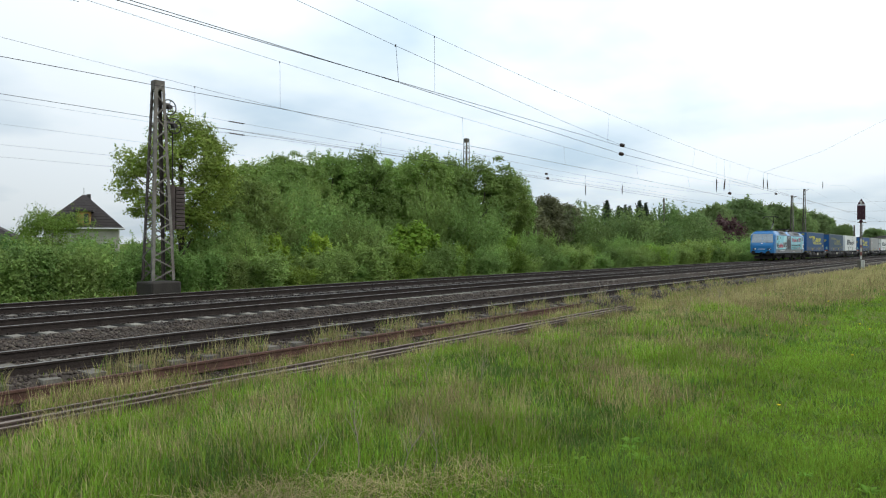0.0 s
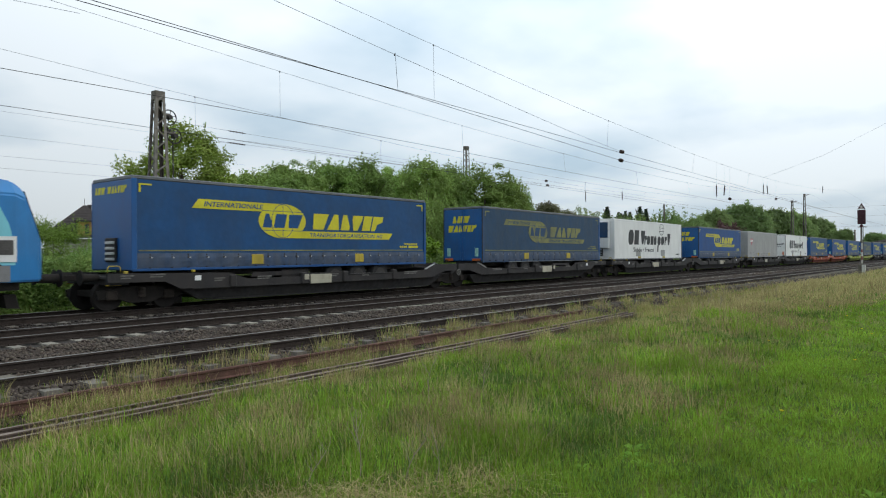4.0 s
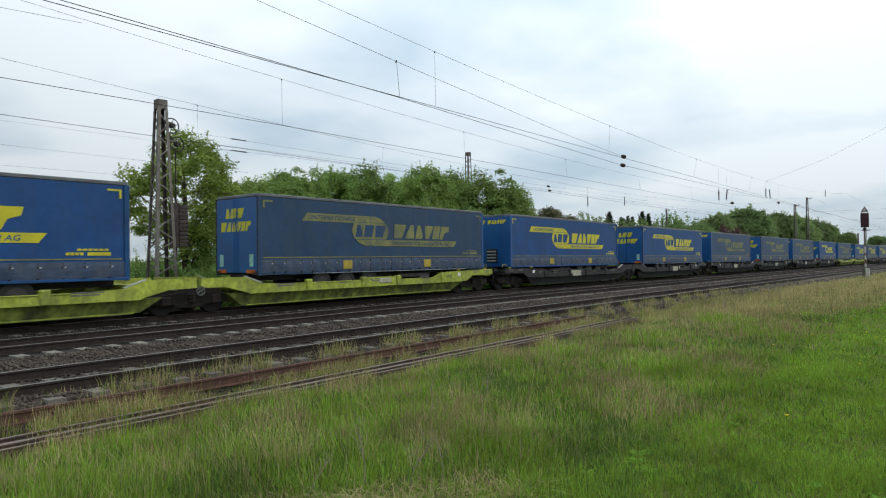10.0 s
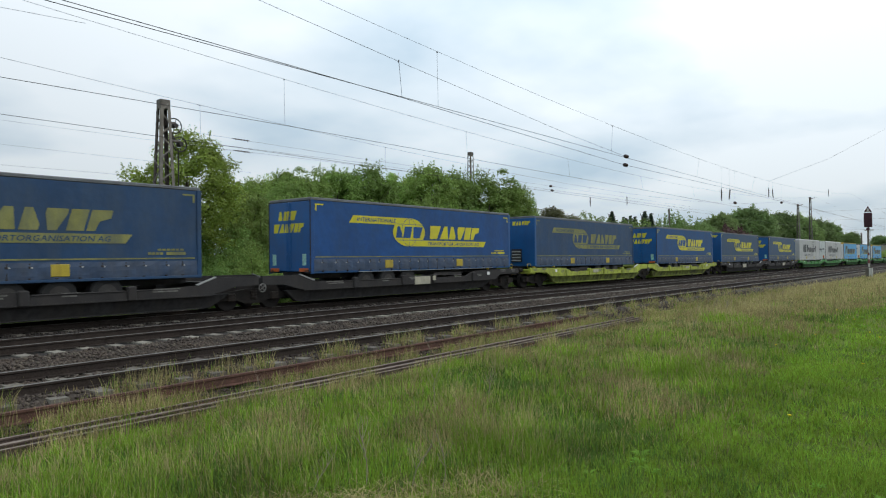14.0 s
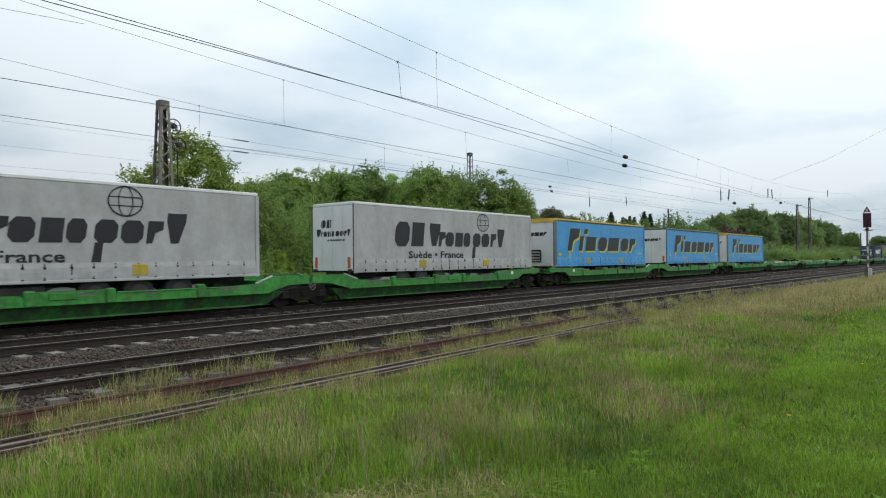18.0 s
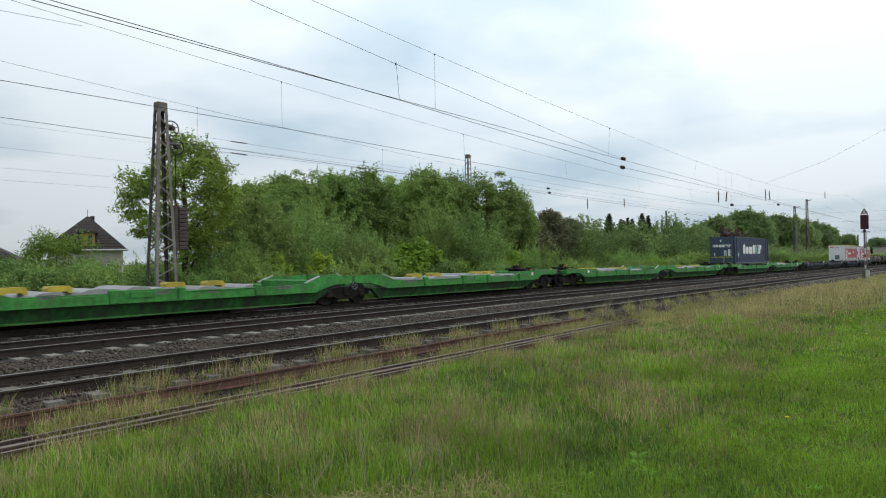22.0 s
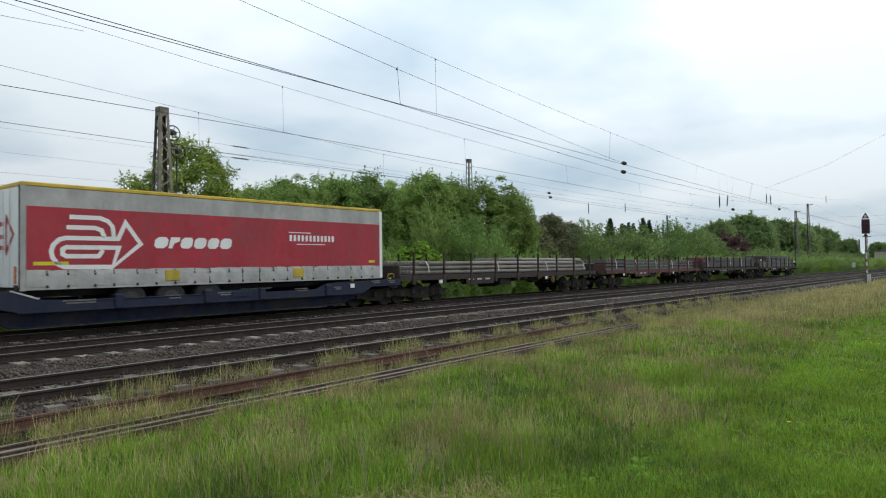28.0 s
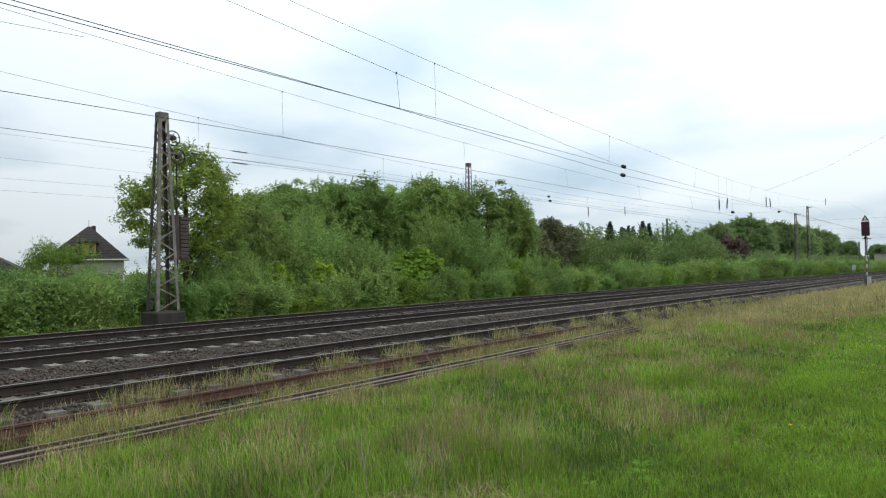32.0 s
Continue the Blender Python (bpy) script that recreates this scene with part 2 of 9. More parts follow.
M_LEAFPALE = leafy("leaf_willow", (0.235, 0.345, 0.095))
M_LEAFBUSH = leafy("leaf_bush", (0.165, 0.275, 0.075))
M_LEAFYELLOW = leafy("leaf_fresh", (0.23, 0.36, 0.04))
M_LEAFBROWN = leafy("leaf_bronze", (0.17, 0.18, 0.09))
# far woods and hedges: distance haze is mixed into this leaf colour
M_LEAFFAR = leafy("leaf_far_hazed", (0.225, 0.315, 0.115), through_amt=0.48)
M_LEAFPOPLAR = leafy("leaf_poplar", (0.165, 0.245, 0.080))
M_LEAFRED = leafy("leaf_copper", (0.155, 0.09, 0.085))
M_NEEDLE = leafy("needle", (0.05, 0.082, 0.046), 0.3, 0.15)
M_GRASS = leafy("grass_green", (0.200, 0.305, 0.036), 0.38, 0.35, herb=True)
M_GRASSDARK = leafy("grass_deep", (0.112, 0.185, 0.040), 0.35, 0.3, herb=True)
M_STRAW = leafy("grass_straw", (0.42, 0.345, 0.17), 0.25, 0.3, herb=True)
M_GRASSRED = leafy("grass_flower_red", (0.27, 0.205, 0.105), 0.25, 0.3, herb=True)
M_GRASSLUSH = leafy("grass_lush", (0.238, 0.355, 0.044), 0.3, 0.4, herb=True)
M_LEAFWILD = leafy("leaf_wild", (0.235, 0.355, 0.062))
M_YELLOWFLOWER = leafy("buttercup", (0.75, 0.6, 0.03), 0.1, 0.2, herb=True)


# ---- mesh helpers ----
def part(name, bm, material, parent=None, label="", smooth=False):
    me = bpy.data.meshes.new(name)
    bmesh.ops.recalc_face_normals(bm, faces=bm.faces)
    bm.to_mesh(me)
    bm.free()
    for m in (material if isinstance(material, (list, tuple)) else (material,)):
        me.materials.append(m)
    if smooth:
        me.polygons.foreach_set("use_smooth", [True] * len(me.polygons))
    return place(name, me, parent, label)


def place(name, me, parent=None, label=""):
    ob = new(name, me)
    if parent is not None:
        ob.parent = parent
    if label:
        ob["label"] = label
    return ob


def thing(name, label, category, group="", kind=""):
    return tagged(new(name), label, category, group, kind)


def box(bm, x0, x1, y0, y1, z0, z1, bev=0.0, mi=0):
    vs = [bm.verts.new((x, y, z)) for x in (x0, x1) for y in (y0, y1) for z in (z0, z1)]
    fs = [bm.faces.new([vs[i] for i in q]) for q in ((0, 1, 3, 2), (4, 6, 7, 5), (0, 4, 5, 1), (2, 3, 7, 6), (0, 2, 6, 4), (1, 5, 7, 3))]
    for f in fs:
        f.material_index = mi
    if bev:
        es = {e for f in fs for e in f.edges}
        bmesh.ops.bevel(bm, geom=list(es), offset=bev, segments=1, affect="EDGES")
    return bm


def prism(bm, poly, y0, y1, mi=0):
    """A polygon in x, z pushed from y0 to y1."""
    a = [bm.verts.new((x, y0, z)) for x, z in poly]
    b = [bm.verts.new((x, y1, z)) for x, z in poly]
    n = len(poly)
    fs = [bm.faces.new(a), bm.faces.new(b[::-1])]
    for i in range(n):
        fs.append(bm.faces.new((a[i], b[i], b[(i + 1) % n], a[(i + 1) % n])))
    for f in fs:
        f.material_index = mi
    return bm


def extrude_x(bm, poly, x0, x1, mi=0):
    """A polygon in y, z pushed from x0 to x1."""
    a = [bm.verts.new((x0, y, z)) for y, z in poly]
    b = [bm.verts.new((x1, y, z)) for y, z in poly]
    n = len(poly)
    fs = [bm.faces.new(a), bm.faces.new(b[::-1])]
    for i in range(n):
        fs.append(bm.faces.new((a[i], b[i], b[(i + 1) % n], a[(i + 1) % n])))
    for f in fs:
        f.material_index = mi
    return bm


def tube(bm, p, q, r, seg=6, r2=None):
    p, q = Vector(p), Vector(q)
    r2 = r if r2 is None else r2
    d = (q - p).normalized()
    u = d.orthogonal().normalized()
    v = d.cross(u)
    ra = [bm.verts.new(p + (u * math.cos(k) + v * math.sin(k)) * r) for k in (2 * math.pi * i / seg for i in range(seg))]
    rb = [bm.verts.new(q + (u * math.cos(k) + v * math.sin(k)) * r2) for k in (2 * math.pi * i / seg for i in range(seg))]
    bm.faces.new(ra[::-1]), bm.faces.new(rb)
    for i in range(seg):
        bm.faces.new((ra[i], ra[(i + 1) % seg], rb[(i + 1) % seg], rb[i]))
    return bm


def polytube(bm, pts, r, seg=4):
    """One bent rod through all the points, joined ring to ring."""
    pts = [Vector(p) for p in pts]
    rings = []
    for i, p in enumerate(pts):
        d = (pts[min(i + 1, len(pts) - 1)] - pts[max(i - 1, 0)]).normalized()
        u = d.cross(Vector((0, 0, 1))).normalized()
        v = d.cross(u)
        rings.append([bm.verts.new(p + (u * math.cos(k) + v * math.sin(k)) * r) for k in (2 * math.pi * j / seg for j in range(seg))])
    for A, B in zip(rings, rings[1:]):
        for i in range(seg):
            bm.faces.new((A[i], A[(i + 1) % seg], B[(i + 1) % seg], B[i]))
    bm.faces.new(rings[0][::-1]), bm.faces.new(rings[-1])
    return bm


def hoop(bm, c, axis, R, r, seg=24, sides=6):
    """A ring of round bar."""
    c = Vector(c)
    a = {"x": Vector((1, 0, 0)), "y": Vector((0, 1, 0)), "z": Vector((0, 0, 1))}[axis]
    u = a.orthogonal().normalized()
    v = a.cross(u)
    rings = []
    for i in range(seg):
        k = 2 * math.pi * i / seg
        out = u * math.cos(k) + v * math.sin(k)
        rings.append([bm.verts.new(c + out * (R + r * math.cos(q)) + a * r * math.sin(q)) for q in (2 * math.pi * j / sides for j in range(sides))])
    for i in range(seg):
        A, B = rings[i], rings[(i + 1) % seg]
        for j in range(sides):
            bm.faces.new((A[j], A[(j + 1) % sides], B[(j + 1) % sides], B[j]))
    return bm


def handwheel(bm, c, R):
    hoop(bm, c, "y", R, 0.022, 18, 5)
    for k in range(2):
        a = 0.6 + k * math.pi / 2
        d = Vector((math.cos(a) * R, 0, math.sin(a) * R))
        tube(bm, Vector(c) - d, Vector(c) + d, 0.018, 5)
    return bm


def lathe(bm, c, axis, profile, seg=20):
    """Rings of (distance along the axis, radius) round a centre; axis 'x', 'y' or 'z'."""
    c = Vector(c)
    a = {"x": Vector((1, 0, 0)), "y": Vector((0, 1, 0)), "z": Vector((0, 0, 1))}[axis]
    u = a.orthogonal().normalized()
    v = a.cross(u)
    rings = []
    for d, r in profile:
        rings.append([bm.verts.new(c + a * d + (u * math.cos(k) + v * math.sin(k)) * max(r, 1e-4)) for k in (2 * math.pi * i / seg for i in range(seg))])
    for A, B in zip(rings, rings[1:]):
        for i in range(seg):
            bm.faces.new((A[i], A[(i + 1) % seg], B[(i + 1) % seg], B[i]))
    bm.faces.new(rings[0][::-1]), bm.faces.new(rings[-1])
    return bm


def ngons(name, verts, size, materials, mids=None):
    """A mesh of loose faces from an array (n, size, 3)."""
    verts = np.asarray(verts, dtype=np.float32)
    n = len(verts)
    me = bpy.data.meshes.new(name)
    me.vertices.add(n * size)
    me.vertices.foreach_set("co", verts.reshape(-1))
    me.loops.add(n * size)
    me.loops.foreach_set("vertex_index", np.arange(n * size, dtype=np.int32))
    me.polygons.add(n)
    me.polygons.foreach_set("loop_start", np.arange(0, n * size, size, dtype=np.int32))
    if mids is not None:
        me.polygons.foreach_set("material_index", np.asarray(mids, dtype=np.int32))
    for m in (materials if isinstance(materials, (list, tuple)) else (materials,)):
        me.materials.append(m)
    me.update(calc_edges=True)
    me.validate()
    return me


# ---- ground ----
rng = np.random.default_rng(7)


def ground_z(x, y):
    """Height of the meadow and the cutting round the line."""
    x, y = np.asarray(x, float), np.asarray(y, float)
    z = np.interp(y, [-30, 2, 6, 8.6, 9.9, 10.3, 22.9, 24.2, 27, 60], [0.0, 0.0, -0.14, -0.43, -0.46, -0.5, -0.7, -0.62, -0.5, -0.5])
    bumps = 0.05 * np.sin(x * 0.9 + 0.7 * y) * np.sin(0.8 * y - 0.35 * x) + 0.03 * np.sin(2.3 * x + 1.1) * np.sin(1.9 * y)
    return z + bumps * np.clip((11 - y) / 4, 0, 1) + fall(x)


def grid_sheet(name, xs, ys, zfun, material):
    X, Y = np.meshgrid(xs, ys)
    Z = zfun(X, Y)
    V = np.stack([X, Y, Z], -1).reshape(-1, 3)
    nx, ny = len(xs), len(ys)
    F = [(j * nx + i, j * nx + i + 1, (j + 1) * nx + i + 1, (j + 1) * nx + i) for j in range(ny - 1) for i in range(nx - 1)]
    me = bpy.data.meshes.new(name)
    me.from_pydata(V.tolist(), [], F)
    me.materials.append(material)
    me.polygons.foreach_set("use_smooth", [True] * len(me.polygons))
    return new(name, me)


gx = np.concatenate([[-2500, -900, -400, -150, -60], np.arange(-30, 90, 0.6), np.arange(90, 300, 8), [320, 420, 600, 900, 1500, 2600]])
gy = np.concatenate([[-1500, -500, -150, -50, -20], np.arange(-8, 10.3, 0.5), [10.3, 14, 18, 22.9, 24.2, 27, 32, 45, 70, 120, 300, 900, 2500]])
tagged(grid_sheet("ground", gx, gy, ground_z, M_SOIL), "uneven grassy meadow beside the railway line", "ground", kind="structure")

# ballast beds: crowned strips under the tracks, with dips between them
BED_Y = np.array([9.5, 10.0, 10.32, 12.6, 13.3, 14.1, 14.9, 15.3, 17.9, 18.4, 19.0, 19.6, 22.2, 22.8, 23.6])
BED_Z = np.array([-0.50, -0.31, -0.186, -0.195, -0.25, -0.31, -0.23, -0.195, -0.195, -0.26, -0.26, -0.195, -0.195, -0.42, -0.75])


def bed_z(x, y):
    z = np.interp(y, BED_Y, BED_Z)
    return z + 0.018 * np.sin(3.1 * x + 2 * y) * np.sin(4.7 * y + 0.7 * x) + fall(x)


bx = np.concatenate([[-1200, -400, -120, -40], np.arange(-12, 80, 0.5), np.arange(80, 260, 6), [280, 400, 700, 1400]])
bed = grid_sheet("ballast", bx, BED_Y, bed_z, M_BED)
bed.data.materials.append(M_BEDDARK)
# the bed turns darker from the middle track on
for f in bed.data.polygons:
    f.material_index = 1 if f.center.y > 15.6 else 0
for v in bed.data.vertices:
    v.co.y += float(bend(v.co.x))
tagged(bed, "grey-brown stone ballast bed under three tracks", "ballast", kind="structure")

# loose stones on the bed, thickest where the line passes nearest
OCTA = np.array([(1, 0, 0), (0, 1, 0), (-1, 0, 0), (0, -1, 0), (0, 0, 1), (0, 0, -1)], float)
OFACE = np.array([(0, 1, 4), (1, 2, 4), (2, 3, 4), (3, 0, 4), (1, 0, 5), (2, 1, 5), (3, 2, 5), (0, 3, 5)])


def stones(n, x0, x1, y0, y1, size):
    u = rng.random(n)
    xs = x0 + (x1 - x0) * u ** 1.7
    ys = rng.uniform(y0, y1, n)
    # most sleepers are swept clear
    for k, ty in enumerate(TRACKS):
        ph = ((xs - (2.12, 4.19, 5.02)[k]) / SLEEPER + 0.5) % 1 - 0.5
        clear = (np.abs(ph * SLEEPER) < 0.15) & (np.abs(ys - ty) < 1.3) & ((k > 0) | (ys > ty - 0.72)) & (rng.random(n) < (0.9 if k else 0.45))
        xs, ys = xs[~clear], ys[~clear]
        n = len(xs)
    r = size * rng.uniform(0.6, 1.25, n) * (1 + 0.012 * xs)
    sc = rng.uniform(0.6, 1.2, (n, 6, 3))
    V = OCTA[None] * sc * r[:, None, None]
    a = rng.uniform(0, 6.28, n)
    ca, sa = np.cos(a)[:, None], np.sin(a)[:, None]
    tilt = rng.uniform(-0.6, 0.6, n)[:, None]
    x, y, z = V[..., 0], V[..., 1], V[..., 2] * 0.75
    z = z + x * tilt
    V = np.stack([x * ca - y * sa + xs[:, None], x * sa + y * ca + ys[:, None], z + bed_z(xs, ys)[:, None] + 0.25 * r[:, None]], -1)
    return V[:, OFACE].reshape(-1, 3, 3), V


stone_sets = [stones(16000, 2, 46, 12.45, 15.27, 0.042), stones(5000, 2, 40, 10.75, 12.05, 0.038), stones(6500, 1, 40, 9.95, 10.72, 0.034), stones(2600, 1, 36, 9.5, 9.95, 0.032),
              stones(7000, 44, 130, 12.5, 19.8, 0.045), stones(5500, 4, 60, 17.7, 20.2, 0.045), stones(2500, 4, 50, 16.0, 17.2, 0.04), stones(3000, 5, 60, 20.4, 21.7, 0.045), stones(2500, 6, 60, 21.9, 23.2, 0.045)]
allv = np.concatenate([s[1] for s in stone_sets])
split_y = allv[:, :, 1].mean(1)
allv[..., 1] += bend(allv[..., 0])
sm = bpy.data.meshes.new("ballast_stones")
nst = len(allv)
sf = (OFACE[None] + 6 * np.arange(nst)[:, None, None]).reshape(-1, 3)
sm.vertices.add(nst * 6)
sm.vertices.foreach_set("co", allv.astype(np.float32).reshape(-1))
sm.loops.add(len(sf) * 3)
sm.loops.foreach_set("vertex_index", sf.astype(np.int32).reshape(-1))
sm.polygons.add(len(sf))
sm.polygons.foreach_set("loop_start", np.arange(0, len(sf) * 3, 3, dtype=np.int32))
sm.materials.append(M_STONE)
sm.materials.append(M_STONEDARK)
sm.polygons.foreach_set("material_index", np.repeat((split_y > 15.6 + 0.5 * (rng.random(nst) - 0.5)).astype(np.int32), 8))
sm.update(calc_edges=True)
tagged(new("ballast_stones", sm), "loose grey crushed ballast stones between the sleepers", "ballast", kind="stuff")

# ---- tracks ----
RAIL_PROFILE = [(-0.075, -0.172), (0.075, -0.172), (0.075, -0.162), (0.012, -0.145), (0.009, -0.05), (0.036, -0.035), (0.036, -0.004), (0.028, 0.0),
                (-0.028, 0.0), (-0.036, -0.004), (-0.036, -0.035), (-0.009, -0.05), (-0.012, -0.145), (-0.075, -0.162)]


def rail_mesh(name, x0, x1, side, top, k=1.0):
    bm = bmesh.new()
    if x1 < 100:
        extrude_x(bm, [(y * k, z * k) for y, z in RAIL_PROFILE], x0, x1)
    else:
        rings = [[bm.verts.new((x, y * k + float(bend(x)), z * k + float(fall(x)))) for y, z in RAIL_PROFILE] for x in [x0, -20.0] + list(np.arange(0.0, 300.0, 6.0)) + [x1]]
        n = len(RAIL_PROFILE)
        for A, B in zip(rings, rings[1:]):
            for i in range(n):
                f = bm.faces.new((A[i], B[i], B[(i + 1) % n], A[(i + 1) % n]))
                f.material_index = 1 if RAIL_PROFILE[i][1] > -0.005 and RAIL_PROFILE[(i + 1) % n][1] > -0.005 else 0
    for f in bm.faces if x1 < 100 else ():
        if f.normal.z > 0.9 and f.calc_center_median().z > -0.01 or f.calc_center_median().z > -0.003:
            f.material_index = 1
    bmesh.ops.recalc_face_normals(bm, faces=bm.faces)
    me = bpy.data.meshes.new(name)
    bm.to_mesh(me)
    bm.free()
    me.materials.append(side)
    me.materials.append(top)
    return me


SLEEPER_MATS = (M_SLEEPERDARK, M_SLEEPER, M_SLEEPERDARK)
RAIL = rail_mesh("rail", -900, 1400, M_RAIL, M_RAILTOP)


def sleeper_mesh(concrete):
    bm = bmesh.new()
    # pre-stressed concrete: thick under the rails, waisted in the middle
    for sgn in (-1, 1):
        prism(bm, [(-0.15, -0.37), (0.15, -0.37), (0.12, -0.172), (-0.12, -0.172)], sgn * 0.32, sgn * 1.30)
    prism(bm, [(-0.12, -0.37), (0.12, -0.37), (0.09, -0.20), (-0.09, -0.20)], -0.32, 0.32)
    for sgn in (-1, 1):
        box(bm, -0.07, 0.07, sgn * GAUGE / 2 - 0.15, sgn * GAUGE / 2 - 0.085, -0.172, -0.135, mi=1)
        box(bm, -0.07, 0.07, sgn * GAUGE / 2 + 0.085, sgn * GAUGE / 2 + 0.15, -0.172, -0.135, mi=1)
    bmesh.ops.recalc_face_normals(bm, faces=bm.faces)
    me = bpy.data.meshes.new("sleeper")
    bm.to_mesh(me)
    bm.free()
    me.materials.append(concrete)
    me.materials.append(M_RAIL)
    return me


SLEEPER_MESHES = [sleeper_mesh(m) for m in SLEEPER_MATS]
track_roots = []
for ty, lab in zip(TRACKS, ("near track of dark rails on pale concrete sleepers", "middle track of dark rails on ballasted concrete sleepers", "far running track that carries the goods train")):
    tr_ob = thing("railway_track", lab, "railway track", "parallel tracks", "structure")
    tr_ob.location = (0, ty, 0)
    track_roots.append(tr_ob)
    for sgn in (-1, 1):
        r_ob = place("rail", RAIL, tr_ob)
        r_ob.location = (0, sgn * GAUGE / 2, 0)

# ---- rusty rails laid beside the line ----
side_rail = thing("spare_rail", "single rusty brown rail lying in weeds beside the track", "rail")
place("rail_bar", rail_mesh("rail_bar", -45, 19.8, M_RUST, M_RUST), side_rail)
side_rail.location = (0, 9.83, -0.185)
for px in (4.6, 16.8):
    part("fishplate", box(bmesh.new(), px - 0.3, px + 0.3, -0.03, -0.012, -0.13, -0.055, 0.004), M_RUST, side_rail)
for k in range(5):
    pile = thing("spare_rail", "pale rusty spare rail stacked beside others in the grass", "rail", "stacked spare rails")
    place("rail_bar", rail_mesh("rail_bar", -40 + 2.1 * k, (20.9, 19.4, 20.9, 20.6, 19.9)[k], M_RUSTDULL, M_RUSTPALE, 0.62), pile)
    for px in (3.4 + 0.7 * k, 13.5 - 0.9 * k):
        part("fishplate", box(bmesh.new(), px - 0.22, px + 0.22, -0.022, -0.008, -0.085, -0.034, 0.003), M_RUST, pile)
    pile.matrix_world = pose(0, 8.22 + 0.14 * k, -0.262 + (0.0, 0.02, -0.005, 0.025, -0.01)[k], 0, 0, (0.05, -0.08, 0.12, -0.03, 0.3)[k] * 0.6)
for k, px in enumerate((-2.0, 2.8, 6.5, 9.8, 14.0, 17.5)):
    tim = thing("timber_bearer", "dark weathered timber bearer under the stacked rails", "timber", "bearers under the rails")
    part("beam", box(bmesh.new(), px - 0.11, px + 0.11, 8.1, 9.25, -0.56, -0.385, 0.02), M_MASTDARK, tim)

# ---- overhead line ----


SPAN_X = 142.0        # cross-spans between the far masts


def sag(x, lo, zlo, a):
    return zlo + a * (x - lo) ** 2


def wire(name, pts, r, label, group="overhead wires"):
    w = thing(name, label, "wire", group)
    part("strand", polytube(bmesh.new(), pts, r), M_WIRE, w)
    return w


def catenary(y, zc, lo, zlo, a, x0, x1, droppers, stag, label, dip=0.0):
    c = wire("contact_wire", [(x, y + stag * (x - 14) / 40, zc - 0.001 * (x - 14) - dip * max(0.0, 13 - x)) for x in list(np.linspace(x0, 13.0, 5)) + list(np.linspace(15.0, x1, 10)) + [SPAN_X]], 0.0075, "taut copper contact wire above the " + label)
    k = thing("catenary_wire", "sagging carrier wire with droppers above the " + label, "wire", "overhead wires")
    xs = [float(v) for v in np.linspace(x0, min(x1, 2 * lo - x0 * 0 + 40), 40)] + [SPAN_X]
    part("strand", polytube(bmesh.new(), [(p, y, sag(p, lo, zlo, a) if p < SPAN_X else 7.6) for p in xs], 0.0048), M_WIRE, k)
    for d in droppers:
        zt = sag(d, lo, zlo, a)
        zb = zc - 0.001 * (d - 14)
        part("dropper", tube(bmesh.new(), (d, y, zt), (d + 0.02, y + stag * (d - 14) / 40, zb), 0.0035, 4), M_WIRE, k)
        part("clamp", box(bmesh.new(), d - 0.014, d + 0.014, y - 0.01, y + 0.01, zt - 0.035, zt + 0.012), M_WIRE, k)


catenary(TRACKS[0], 5.84, 42, 6.74, 0.00078, -40, 90, (-8, 3, 14.18, 25.4, 36.2, 47.5), 0.25, "near track")
catenary(TRACKS[1], 5.86, 42, 6.70, 0.00070, -40, 100, (-6, 4, 13.1, 22.5, 31.4, 41.1, 51), -0.2, "middle track", 0.0080)
catenary(TRACKS[2], 5.84, 44, 6.46, 0.00070, -40, 110, (-4, 5, 12.97, 22.3, 32.5, 43, 54), 0.2, "far track")
# second carrier of the near track, running down to its insulators at the overlap
wire("catenary_wire", [(x, TRACKS[0], z) for x, z in ((-20, 9.4), (-6, 8.3), (0, 7.75), (7.8, 7.1), (12.6, 6.73), (21.6, 6.1), (26.5, 5.85))], 0.0055, "second carrier wire running down to its insulator")
wire("contact_wire", [(x, TRACKS[0] + 0.06, z) for x, z in ((-2.09, 6.14), (3.91, 5.98), (12.7, 5.85), (26.5, 5.5), (44, 5.6), (SPAN_X, 5.7))], 0.0075, "second contact wire of the overlap above the near track")
part("strand", tube(bmesh.new(), (12.63, TRACKS[0], 6.73), (12.73, TRACKS[0], 5.85), 0.005, 4), M_WIRE, wire("dropper_wire", [(12.60, TRACKS[0], 6.70), (12.63, TRACKS[0], 6.76)], 0.02, "thin dropper between carrier and contact wire"))
wire("catenary_wire", [(0.44, TRACKS[1], 6.99), (5.44, TRACKS[1], 7.33), (7.22, TRACKS[1], 7.45)], 0.0045, "second carrier wire clamped above the middle track")
# anchor wires at the first mast and the wires of the side line behind
for y, pts in ((24.42, ((13.75, 6.87), (24, 6.8), (40, 6.85), (75, 6.9))), (24.42, ((13.75, 6.32), (24, 6.45), (42, 6.55), (75, 6.6))), (24.42, ((13.75, 6.48), (24, 6.6), (44, 6.6), (90, 6.7)))):
    wire("anchor_wire", [(x, y, z) for x, z in pts], 0.0042, "thin anchor wire of the overhead line", "anchor wires")
for zc, dz in ((7.0, 0.0), (6.1, -0.02), (5.35, 0.02), (4.9, 0.01)):
    wire("feeder_wire", [(x, 28.0, zc + dz * (x - 10) * 0.3) for x in (-40, -10, 10, 20)], 0.0032, "faint feeder wire beyond the mast", "feeder wires")


